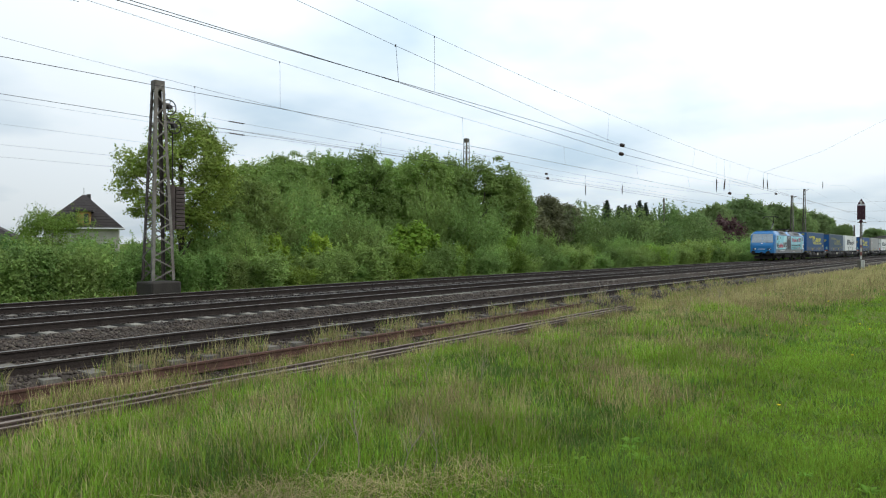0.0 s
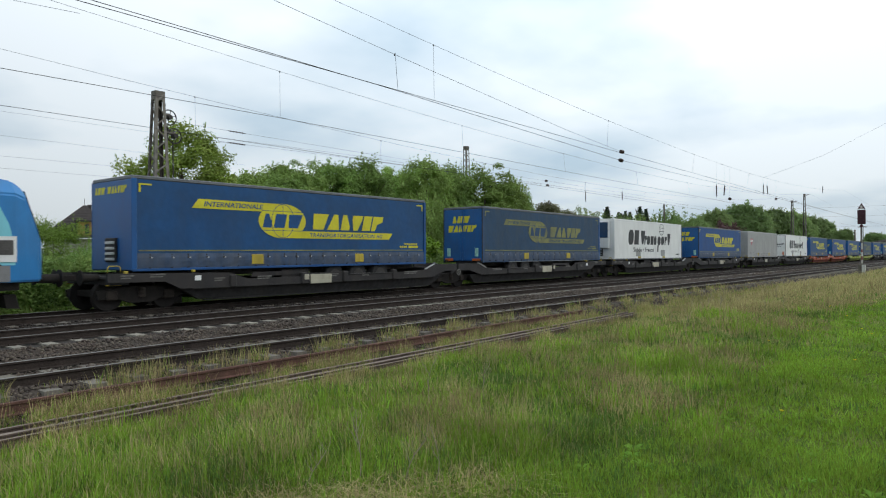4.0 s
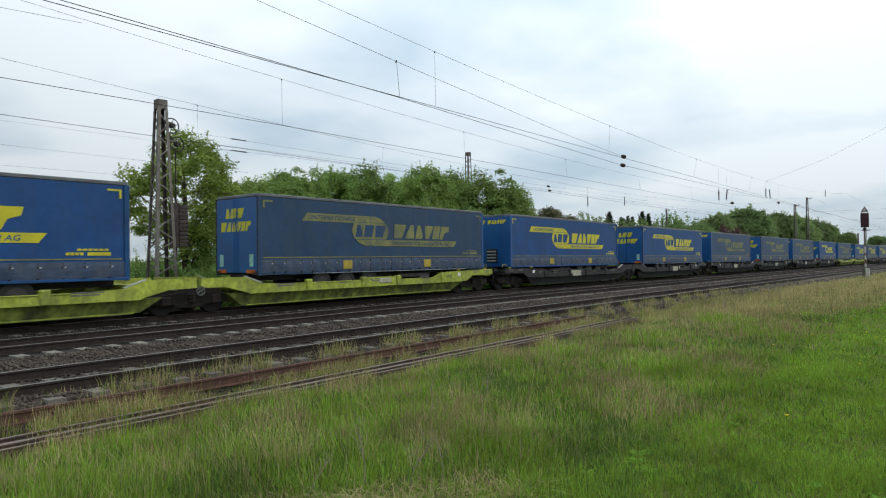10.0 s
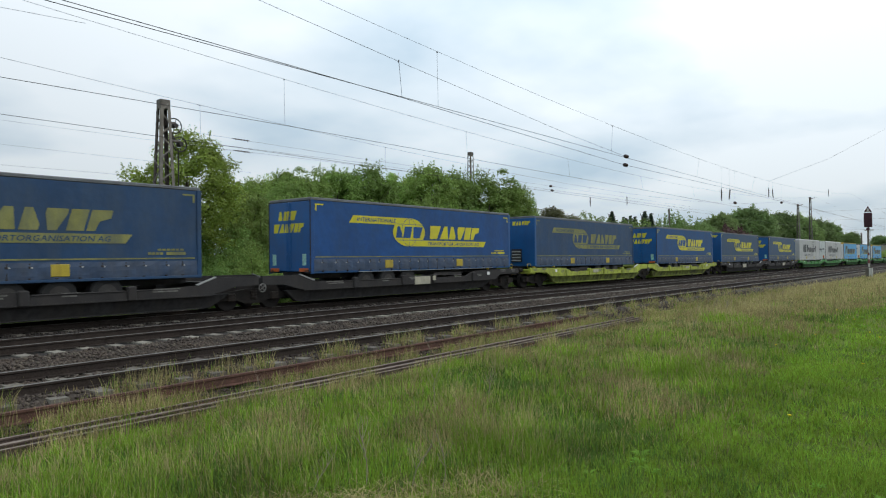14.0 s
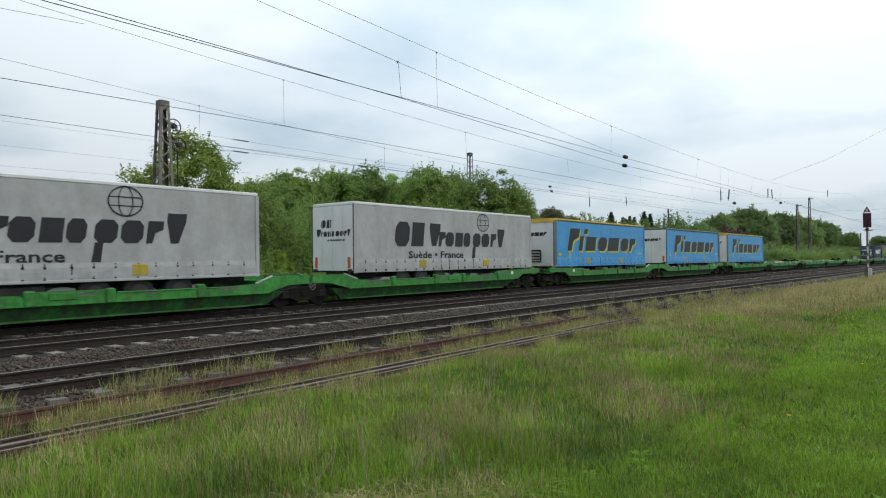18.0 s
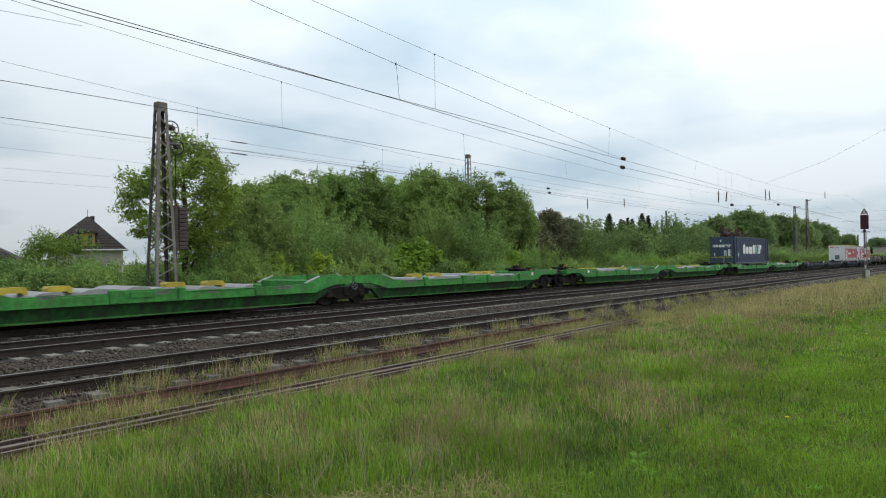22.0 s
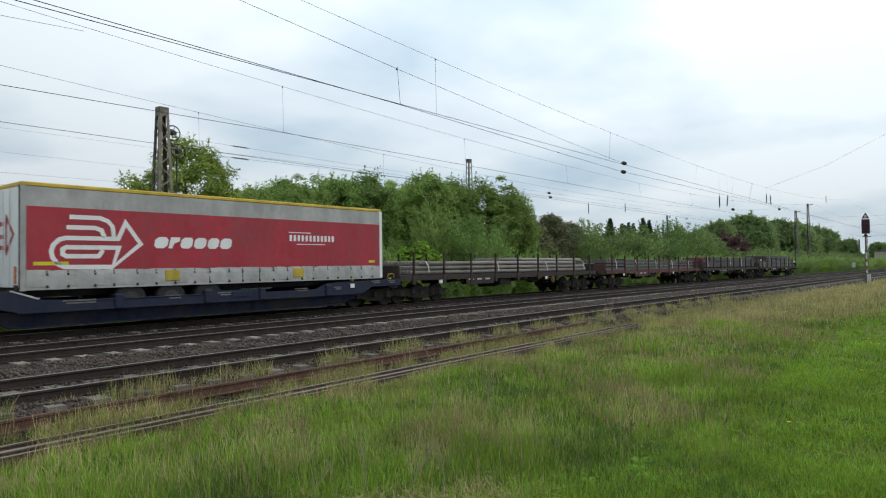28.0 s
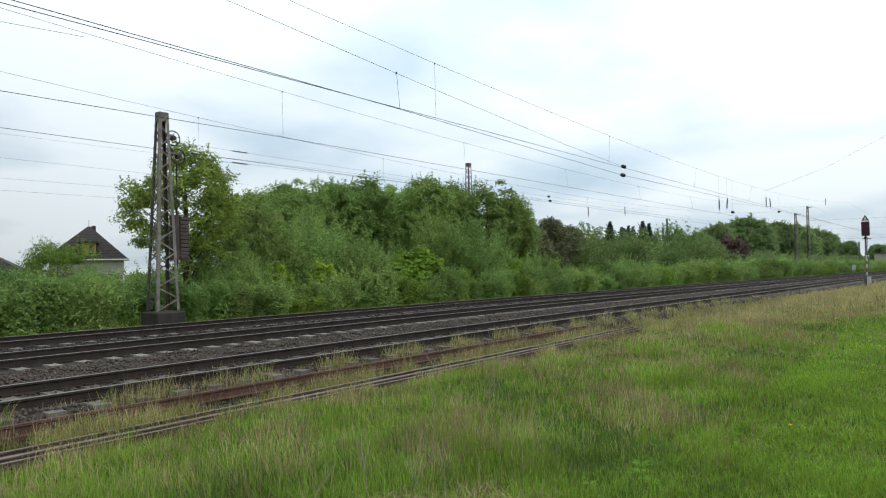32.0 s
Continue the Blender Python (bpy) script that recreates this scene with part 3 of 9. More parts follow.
def insulator(x, y, z, length=0.32, tilt=(1, 0, 0), r=0.10, group="insulators"):
    th = thing("insulator", "dark brown ribbed porcelain insulator in the overhead wire", "insulator", group)
    bm = bmesh.new()
    prof = []
    for i in range(5):
        d = -length / 2 + length * i / 4
        prof += [(d - 0.012, r * 0.45), (d, r), (d + 0.02, r * 0.5)]
    lathe(bm, (0, 0, 0), "x", prof, 12)
    part("body", bm, M_INSUL, th, smooth=True)
    bm = bmesh.new()
    tube(bm, (-length / 2 - 0.12, 0, 0), (length / 2 + 0.12, 0, 0), 0.015, 6)
    part("pin", bm, M_MASTDARK, th)
    th.matrix_world = Matrix.Translation((x, y, z)) @ Vector(tilt).to_track_quat("X", "Z").to_matrix().to_4x4()
    return th


def hang(th, x, y, z):
    """Thin wire that holds an insulator below its carrier."""
    top = sag(x, 42, 6.74, 0.00078) if y < 15 else sag(x, 44, 6.46, 0.0007)
    ob = part("hanger", tube(bmesh.new(), (x, y, z), (x, y, top), 0.003, 4), M_WIRE, th)
    ob.matrix_parent_inverse = th.matrix_world.inverted()


for a in ((26.7, 11.4, 5.85), (26.75, 11.46, 5.5), (43.5, 24.42, 6.855), (43.7, 24.42, 6.55)):
    insulator(*a, length=0.2, r=0.078)
for a in ((17.0, 24.42, 6.848), (17.0, 24.42, 6.361)):
    insulator(*a, length=0.6, r=0.04)
for x, y, z, lean in ((40.08, TRACKS[0], 5.11, 0.0), (41.67, TRACKS[0], 5.24, 0.35), (51.3, TRACKS[0], 6.0, 0.05), (52.5, TRACKS[0], 6.0, -0.3), (75.8, TRACKS[0], 7.6, 0), (43.0, TRACKS[2], 5.48, 0), (49.3, TRACKS[2], 5.9, 0)):
    hang(insulator(x, y, z, length=0.5, tilt=(lean, 0, 1), r=0.06), x, y, z + 0.3)
for x, y, z in ((42.8, TRACKS[0], 4.8), (55.2, TRACKS[0], 5.5)):
    hang(insulator(x, y, z, length=0.2, r=0.08), x, y, z + 0.02)
# cross-span that comes down from a mast on the viewer's side
wire("cross_span", [(51.2, 11.4, 6.77), (55.4, 8.3, 8.5), (61.2, 5.0, 11.25), (66, 2.2, 13.5)], 0.006, "cross-span wire rising towards a mast on the meadow side", "cross spans")
for zz in (5.72, 7.6, 9.3):
    wire("cross_span", [(SPAN_X, 2.5, zz + 0.1), (SPAN_X, 14, zz), (SPAN_X, 26.8, zz + 0.1)], 0.009, "cross-span wire over the tracks", "cross spans")


M_PLINTH = mat("dark_concrete", (0.045, 0.038, 0.032), 0.95, var=0.3, scale=1.5, grain=0.25, bump=0.5, dirt=(0.05, 0.045, 0.035), dirt_amt=0.7)

# ---- lattice masts ----
def lattice_mast(name, label, h, wb, wt, panels, plinth=True):
    """Four tapering corner angles with zigzag lacing on each face."""
    m = thing(name, label, "mast", "overhead line masts")
    cor = ((-1, -1), (1, -1), (1, 1), (-1, 1))

    def at(i, s):
        w = (wb + (wt - wb) * s) / 2
        return Vector((cor[i][0] * w, cor[i][1] * w * 0.85, s * h))
    for i in range(4):
        bm = bmesh.new()
        a, b = at(i, 0), at(i, 1)
        sx, sy = -cor[i][0], -cor[i][1]
        vs = []
        for p in (a, b):
            for dx, dy in ((0, 0), (0.115 * sx, 0), (0.115 * sx, 0.014 * sy), (0.014 * sx, 0.014 * sy), (0.014 * sx, 0.10 * sy), (0, 0.10 * sy)):
                vs.append(bm.verts.new(p + Vector((dx, dy, 0))))
        for k in range(6):
            bm.faces.new((vs[k], vs[(k + 1) % 6], vs[6 + (k + 1) % 6], vs[6 + k]))
        bm.faces.new(vs[:6]), bm.faces.new(vs[6:])
        # front angles pale, rear angles darker
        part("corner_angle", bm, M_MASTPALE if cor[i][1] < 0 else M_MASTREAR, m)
    for f in range(4):
        i, j = f, (f + 1) % 4
        s = 0.0
        for k in range(panels):
            ds = 1.0 / panels
            a, b = (at(i, s), at(j, min(1, s + ds))) if k % 2 == 0 else (at(j, s), at(i, min(1, s + ds)))
            bm = bmesh.new()
            d = (b - a).normalized()
            n = (at(j, 0.5) - at(i, 0.5)).cross(Vector((0, 0, 1))).normalized()
            u = d.cross(n).normalized() * 0.024
            q = [a + u, a - u, b - u, b + u]
            vs = [bm.verts.new(p + n * e) for e in (-0.006, 0.006) for p in q]
            for fc in ((0, 1, 2, 3), (7, 6, 5, 4), (0, 4, 5, 1), (1, 5, 6, 2), (2, 6, 7, 3), (3, 7, 4, 0)):
                bm.faces.new([vs[t] for t in fc])
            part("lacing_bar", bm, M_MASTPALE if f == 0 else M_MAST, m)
            s += ds
    bm = box(bmesh.new(), -wt / 2 - 0.015, wt / 2 + 0.015, -wt / 2 + 0.02, wt / 2 - 0.02, h - 0.3, h + 0.06, 0.015)
    part("head_plate", bm, M_MAST, m)
    if plinth:
        bm = box(bmesh.new(), -wb / 2 - 0.1, wb / 2 + 0.16, -wb / 2 - 0.12, wb / 2 + 0.15, -1.2, -0.04, 0.05)
        part("plinth", bm, M_PLINTH, m, "dark weathered concrete foundation block")
    return m


mast = lattice_mast("lattice_mast", "tall rusty grey steel lattice mast with tension weights", 7.62, 0.94, 0.37, 17)
MX, MY, MZ = 13.6, 24.6, 0.3
mast.location = (MX, MY, MZ)
# two tension wheels on the side of the mast
for wx, wz, way in ((0.40, 6.72, 0.3), (0.61, 6.02, 0.7)):
    wh = part("tension_wheel", hoop(bmesh.new(), (wx, -0.1, wz), "y", 0.29, 0.024), M_MASTDARK, mast)
    for k in range(3):
        a = math.pi * k / 3 + way
        part("spoke", tube(bmesh.new(), (wx - 0.28 * math.cos(a), -0.1, wz - 0.28 * math.sin(a)), (wx + 0.28 * math.cos(a), -0.1, wz + 0.28 * math.sin(a)), 0.014, 5), M_MASTDARK, wh)
    part("hub", lathe(bmesh.new(), (wx, -0.1, wz), "y", [(-0.12, 0.085), (0.12, 0.085)], 12), M_MASTDARK, wh)
    part("bracket", box(bmesh.new(), 0.15, wx + 0.03, -0.16, -0.04, wz + 0.06, wz + 0.14, 0.01), M_MAST, mast)
for k in range(3):
    part("lever", tube(bmesh.new(), (0.27 + 0.09 * k, -0.08, 6.42 - 0.16 * k), (0.40 + 0.12 * k, -0.12, 6.2 - 0.14 * k), 0.024, 5), M_MASTDARK, mast)
part("guide_rod", tube(bmesh.new(), (0.62, 0.0, 0.4), (0.60, 0.0, 5.8), 0.022, 6), M_MASTDARK, mast)
part("weight_rope", tube(bmesh.new(), (0.40, 0.0, 3.6), (0.37, 0.0, 6.45), 0.014, 5), M_MASTDARK, mast)
part("weight_column", box(bmesh.new(), 0.40, 0.62, -0.16, 0.16, 1.95, 3.7, 0.01), M_WEIGHT, mast, "rust-brown stacked iron tension weights")
for k in range(11):
    z0 = 1.98 + 0.153 * k
    part("weight_disc", box(bmesh.new(), 0.64, 1.02 + 0.01 * (k % 2), -0.18, 0.2, z0, z0 + 0.135, 0.015), M_WEIGHT, mast)
for z in (1.55, 2.1):
    part("enamel_plate", box(bmesh.new(), -0.23, -0.14, -0.46, -0.44, z, z + 0.12), mat("enamel_white", (0.7, 0.7, 0.68), 0.4, var=0.1), mast, "small white enamel plate")

mast2 = lattice_mast("lattice_mast", "slender steel lattice mast rising behind the trees", 13.9, 1.1, 0.5, 22)
mast2.location = (61.8, 45.0, -0.3)
for x, y, h in ((129.8, 50.0, 10.3),):
    m3 = thing("mast", "far plain steel post of the overhead line", "mast", "overhead line masts")
    part("post", box(bmesh.new(), -0.16, 0.16, -0.16, 0.16, -0.7, h + 2.4, 0.02), M_MAST, m3)
    m3.location = (x + 31.0, y + 8.0, 0.0)
for x, y, h in ((SPAN_X, 26.5, 11.2), (149.5, 25.7, 12.9)):
    m3 = lattice_mast("lattice_mast", "tall far lattice mast carrying the cross-spans", h, 0.85, 0.4, 18)
    m3.location = (x, y, -0.3)
    part("cross_arm", tube(bmesh.new(), (-0.3, -0.3, h - 0.25), (-0.3, -0.9, h - 0.1), 0.06, 6), M_MASTDARK, m3)

# ---- light signal ----
sig = thing("railway_signal", "red-backed light signal on a red and white post", "signal")
SX, SY, SZ = 70.0, 7.5, -0.1
M_SIGRED = mat("signal_red_paint", (0.27, 0.09, 0.08), 0.6, var=0.2, dirt=GRIME, dirt_amt=0.4)
M_SIGWHITE = mat("signal_white_paint", (0.55, 0.53, 0.50), 0.6, var=0.15, dirt=GRIME, dirt_amt=0.4)
M_SIGBLACK = mat("signal_screen", (0.05, 0.012, 0.022), 0.6, var=0.2)
part("footing", box(bmesh.new(), -0.2, 0.2, 0.04, 0.26, -0.7, 0.40, 0.03), M_CONCRETE, sig, "grey concrete footing")
part("cable_box", box(bmesh.new(), -0.2, 0.2, -0.28, 0.0, -0.7, 0.38, 0.03), M_SIGWHITE, sig, "white cable box")
post = part("post", tube(bmesh.new(), (0, 0, 0.4), (0, 0, 4.2), 0.06, 10), M_MAST, sig)
for k, (z0, z1) in enumerate(((0.5, 0.8), (0.8, 1.15), (1.15, 1.5), (1.5, 1.75), (1.75, 2.3))):
    part("post_band", tube(bmesh.new(), (0, 0, z0), (0, 0, z1), 0.064 + 0.004 * (k % 2 == 0), 10), (M_SIGWHITE, M_SIGRED)[k % 2], post)
scr = part("signal_screen", box(bmesh.new(), -0.12, 0.12, -0.31, 0.31, 4.0, 5.28, 0.03), M_SIGBLACK, sig, "dark red-brown signal screen")
for k, (y, z) in enumerate(((-0.12, 4.85), (0.12, 4.6), (-0.12, 4.35))):
    bm = bmesh.new()
    lathe(bm, (-0.18, y, z), "x", [(-0.1, 0.09), (0.1, 0.09)], 12)
    part("lamp_hood", bm, M_SIGBLACK, scr)
part("lower_lamp", lathe(bmesh.new(), (-0.02, 0.02, 3.84), "x", [(-0.16, 0.12), (0.12, 0.15)], 12), M_SIGBLACK, sig)
part("service_step", box(bmesh.new(), 0.05, 0.5, -0.36, 0.3, 3.72, 3.78, 0.01), M_MAST, sig)
bm = bmesh.new()
extrude_x(bm, [(-0.30, 5.34), (0.30, 5.34), (0.0, 5.88)], -0.04, 0.04)
board = part("speed_board", bm, M_SIGBLACK, sig, "dark triangular board on top of the signal")
part("board_mark", prism(bmesh.new(), [(-0.05, 5.42), (-0.045, 5.42), (-0.045, 5.66), (-0.05, 5.66)], -0.08, 0.08), M_SIGWHITE, board)
part("board_foot", box(bmesh.new(), -0.05, -0.045, -0.2, 0.2, 5.36, 5.40), M_SIGWHITE, board)
part("ladder_rail", tube(bmesh.new(), (0.2, 0.1, 0.4), (0.2, 0.1, 3.75), 0.02, 5), M_MAST, sig)
part("ladder_rail", tube(bmesh.new(), (0.2, -0.1, 0.4), (0.2, -0.1, 3.75), 0.02, 5), M_MAST, sig)
sig.location = (SX, SY, SZ)
cab = thing("relay_cabinet", "small pale grey lineside relay cabinet", "cabinet")
part("cabinet_body", box(bmesh.new(), -0.4, 0.4, -0.35, 0.35, 0, 1.1, 0.03), M_SIGWHITE, cab)
part("cabinet_lid", box(bmesh.new(), -0.45, 0.45, -0.4, 0.4, 1.1, 1.18, 0.02), M_CONCRETE, cab)
cab.location = (118, 25.5, -1.15)

far_post = thing("mast", "far plain grey overhead line post", "mast", "overhead line masts")
part("post", box(bmesh.new(), -0.25, 0.25, -0.25, 0.25, -0.8, 8.9, 0.03), M_MAST, far_post)
far_post.location = (300.0, 34.4, 0.0)
wb = thing("lineside_board", "small white lineside board on a short post", "sign")
part("board", box(bmesh.new(), -0.03, 0.03, -0.32, 0.32, -0.20, 0.84, 0.02), M_SIGWHITE, wb)
part("post", tube(bmesh.new(), (0.06, 0, -0.7), (0.06, 0, -0.00), 0.05, 6), M_MAST, wb)
wb.location = (160.0, 19.4, 0.0)

# ---- house ----
M_PLASTER = mat("cream_plaster", (0.40, 0.38, 0.33), 0.9, var=0.1, scale=1, grain=0.1)
M_TILE = mat("dark_roof_tile", (0.045, 0.036, 0.034), 0.8, var=0.25, scale=3, grain=0.3)
M_TIMBER = mat("honey_timber", (0.38, 0.22, 0.07), 0.7, var=0.2, scale=3)
M_GLASS = mat("dark_glass", (0.03, 0.035, 0.04), 0.1, var=0.1, bump=0.0, spec=0.6)
M_TRIM = mat("white_trim", (0.7, 0.7, 0.7), 0.5, var=0.1)


def house(label, w, d, eave, ridge, dormer):
    h = thing("house", label, "house")
    bm = box(bmesh.new(), -w / 2, w / 2, -d / 2, d / 2, -1.2, eave)
    part("wall", bm, M_PLASTER, h)
    # hipped roof with overhang
    o = 0.6
    bm = bmesh.new()
    b = [bm.verts.new(p) for p in ((-w / 2 - o, -d / 2 - o, eave - 0.1), (w / 2 + o, -d / 2 - o, eave - 0.1), (w / 2 + o, d / 2 + o, eave - 0.1), (-w / 2 - o, d / 2 + o, eave - 0.1))]
    t = [bm.verts.new((-w * 0.02, 0, ridge)), bm.verts.new((w * 0.02, 0, ridge))]
    for f in ((b[0], b[1], t[1], t[0]), (b[1], b[2], t[1]), (b[2], b[3], t[0], t[1]), (b[3], b[0], t[0]), (b[3], b[2], b[1], b[0])):
        bm.faces.new(f)
    roof = part("roof", bm, M_TILE, h, "dark tiled hipped roof")
    for k in range(12):
        s = k / 12
        z = eave - 0.08 + (ridge - eave) * s + 0.03
        x = (w / 2 + o) * (1 - s) + w * 0.02 * s
        y = (d / 2 + o) * (1 - s)
        part("tile_course", box(bmesh.new(), -x, x, -y - 0.03, -y + 0.10, z - 0.03, z + 0.025), M_TILE, roof)
    part("chimney", box(bmesh.new(), 0.25, 0.7, 0.2, 0.7, ridge - 1.2, ridge + 0.1, 0.03), M_MASTDARK, roof)
    part("weather_vane", tube(bmesh.new(), (0, 0, ridge), (0, 0, ridge + 0.8), 0.03, 5), M_MASTDARK, roof)
    part("gutter", box(bmesh.new(), -w / 2 - o - 0.1, w / 2 + o + 0.1, -d / 2 - o - 0.14, -d / 2 - o, eave - 0.18, eave - 0.05), M_TRIM, h)
    if dormer:
        dm = part("dormer", box(bmesh.new(), -0.45, 0.9, -d / 2 - 0.2, -d / 4, eave + 0.1, eave + 1.75), M_TIMBER, h, "honey-coloured timber dormer")
        part("dormer_roof", box(bmesh.new(), -0.8, 1.2, -d / 2 - 0.5, -d / 4 + 0.3, eave + 1.75, eave + 1.95), M_TILE, dm)
        part("dormer_window", box(bmesh.new(), 0.25, 0.7, -d / 2 - 0.24, -d / 2 - 0.19, eave + 0.4, eave + 1.5), M_GLASS, dm)
    for wx in (-2.4, 0.6, 2.6):
        wi = part("window", box(bmesh.new(), wx - 0.5, wx + 0.5, -d / 2 - 0.05, -d / 2 - 0.02, 0.9, 2.2), M_TRIM, h)
        part("pane", box(bmesh.new(), wx - 0.42, wx + 0.42, -d / 2 - 0.07, -d / 2 - 0.052, 0.98, 2.12), M_GLASS, wi)
    return h


h1 = house("cream house with a dark hipped roof and timber dormer", 7.4, 8.6, 3.85, 7.75, True)
h1.matrix_world = pose(36.15, 82.0, -0.35, 0, 0, -27)
h2 = house("neighbouring house with a dark tiled roof", 8.0, 9.0, 2.2, 4.8, False)
h2.matrix_world = pose(33.0, 104.0, 0.0, 0, 0, -27)
h3 = house("far white house beyond the line", 22.0, 10.0, 6.0, 8.0, False)
h3.matrix_world = pose(640, 52.0, 0.6, 0, 0, -86)


# ---- train materials ----
M_BLUE = mat("blue_tarpaulin", (0.006, 0.064, 0.21), 0.6, var=0.2, scale=0.8, grain=0.08, dirt=(0.035, 0.065, 0.105), dirt_amt=0.28, rand=0.14, gscale=4.5, bump=0.45)
M_NAVY = mat("dark_blue_tarpaulin", (0.013, 0.052, 0.125), 0.55, var=0.2, scale=0.8, grain=0.08, dirt=(0.055, 0.075, 0.095), dirt_amt=0.5, rand=0.14, gscale=4.5, bump=0.45)
M_BLUEDOOR = mat("blue_door_paint", (0.007, 0.09, 0.28), 0.4, var=0.12, scale=1.0, grain=0.05, bump=0.05, dirt=GRIME, dirt_amt=0.25)
M_BLUESKIRT = mat("scuffed_blue_skirt", (0.040, 0.068, 0.125), 0.55, var=0.25, scale=2.5, grain=0.15, dirt=(0.085, 0.09, 0.10), dirt_amt=0.6, gscale=4.5, bump=0.5)
M_YELLOW = mat("yellow_print", (0.62, 0.56, 0.02), 0.5, var=0.12, dirt=(0.2, 0.2, 0.1), dirt_amt=0.2)
M_OLIVE = mat("faded_yellow_print", (0.24, 0.24, 0.075), 0.6, var=0.25, dirt=(0.07, 0.09, 0.10), dirt_amt=0.7)
M_WHITE = mat("white_panel", (0.78, 0.78, 0.76), 0.35, var=0.06, scale=0.7, grain=0.04, bump=0.02, dirt=(0.42, 0.40, 0.36), dirt_amt=0.25)
M_GREYTARP = mat("grey_tarpaulin", (0.45, 0.45, 0.44), 0.55, var=0.12, scale=0.8, grain=0.06, dirt=(0.26, 0.25, 0.23), dirt_amt=0.45, gscale=4.5, bump=0.45)
M_GREYDARK = mat("mid_grey_tarpaulin", (0.33, 0.33, 0.32), 0.55, var=0.12, scale=0.8, grain=0.06, dirt=(0.2, 0.19, 0.17), dirt_amt=0.4, gscale=4.5, bump=0.45)
M_SKYTARP = mat("sky_blue_tarpaulin", (0.055, 0.33, 0.66), 0.5, var=0.12, scale=0.8, grain=0.06, dirt=(0.12, 0.2, 0.27), dirt_amt=0.35, gscale=4.5, bump=0.45)
M_DIRTYTARP = mat("dirty_white_tarpaulin", (0.40, 0.40, 0.385), 0.6, var=0.15, scale=0.9, grain=0.08, dirt=(0.20, 0.19, 0.165), dirt_amt=0.55, gscale=4.5, bump=0.45)
M_REDTARP = mat("red_tarpaulin", (0.36, 0.025, 0.04), 0.5, var=0.15, scale=0.8, grain=0.06, dirt=(0.16, 0.08, 0.08), dirt_amt=0.35, gscale=4.5, bump=0.45)
M_BLACKPRINT = mat("black_print", (0.02, 0.02, 0.024), 0.5, var=0.15)
M_ROOFEDGE = mat("roof_edge_grey", (0.16, 0.17, 0.18), 0.5, 0.4, var=0.2, dirt=GRIME, dirt_amt=0.5)
M_YELLOWROOF = mat("yellow_roof_edge", (0.62, 0.42, 0.04), 0.5, var=0.15, dirt=GRIME, dirt_amt=0.4)
M_CHASSIS = mat("black_chassis", (0.022, 0.021, 0.022), 0.7, 0.1, var=0.3, dirt=(0.08, 0.06, 0.05), dirt_amt=0.5)
M_TYRE = mat("tyre_rubber", (0.02, 0.02, 0.02), 0.85, var=0.2)
M_HUB = mat("hub_steel", (0.14, 0.135, 0.13), 0.5, 0.6, var=0.2, dirt=GRIME, dirt_amt=0.5)
M_ROADHUB = mat("dark_road_hub", (0.045, 0.042, 0.04), 0.8, 0.1, var=0.3, scale=5, dirt=GRIME, dirt_amt=0.5)
M_SILVER = mat("bright_alloy", (0.5, 0.5, 0.5), 0.4, 0.7, var=0.15)
M_ORANGELAMP = mat("tail_lamp_orange", (0.55, 0.12, 0.02), 0.35, var=0.1)
M_LIFT = mat("lift_plate_yellow", (0.50, 0.38, 0.04), 0.6, var=0.2, dirt=GRIME, dirt_amt=0.5)
M_PLATE = mat("marker_plate", (0.30, 0.55, 0.48), 0.45, var=0.3, scale=6)
M_TEAL = mat("teal_print", (0.12, 0.55, 0.58), 0.5, var=0.1)
M_CONTBLUE = mat("container_blue", (0.056, 0.082, 0.138), 0.55, 0.1, var=0.2, scale=1, grain=0.08, dirt=(0.08, 0.07, 0.06), dirt_amt=0.5)
M_BOGIE = mat("bogie_grime", (0.023, 0.019, 0.016), 0.9, 0.1, var=0.3, scale=4, grain=0.3, bump=0.4)
M_BOGIEDUST = mat("bogie_dust", (0.040, 0.031, 0.025), 0.9, 0.1, var=0.35, scale=5, grain=0.3, bump=0.4)
M_WHEEL = mat("wheel_steel", (0.022, 0.018, 0.016), 0.85, 0.1, var=0.3, scale=4, grain=0.2)
M_DATAPLATE = mat("beige_data_plate", (0.46, 0.43, 0.33), 0.7, var=0.15, scale=3, grain=0.1, dirt=GRIME, dirt_amt=0.4)
WAGON_PAINT = {
    "dark": mat("wagon_dark_grey", (0.030, 0.028, 0.028), 0.8, 0.0, var=0.3, scale=1.5, grain=0.2, bump=0.2, dirt=(0.050, 0.041, 0.035), dirt_amt=0.6),
    "orange": mat("wagon_orange", (0.42, 0.085, 0.03), 0.65, 0.0, var=0.25, scale=1.5, grain=0.3, gscale=7, bump=0.3, dirt=(0.11, 0.06, 0.045), dirt_amt=0.6),
    "lime": mat("wagon_lime", (0.40, 0.46, 0.055), 0.65, 0.0, var=0.25, scale=1.5, grain=0.3, gscale=7, bump=0.3, dirt=(0.13, 0.13, 0.06), dirt_amt=0.7),
    "green": mat("wagon_green", (0.045, 0.265, 0.042), 0.55, 0.0, var=0.22, scale=1.5, grain=0.3, gscale=7, bump=0.3, dirt=(0.06, 0.10, 0.035), dirt_amt=0.7),
    "navy": mat("wagon_navy", (0.007, 0.013, 0.040), 0.7, 0.0, var=0.25, scale=1.5, grain=0.15, dirt=(0.028, 0.026, 0.03), dirt_amt=0.6),
    "black": mat("wagon_blue_black", (0.022, 0.026, 0.04), 0.65, 0.0, var=0.25, scale=1.5, grain=0.15, dirt=(0.07, 0.06, 0.055), dirt_amt=0.5),
}

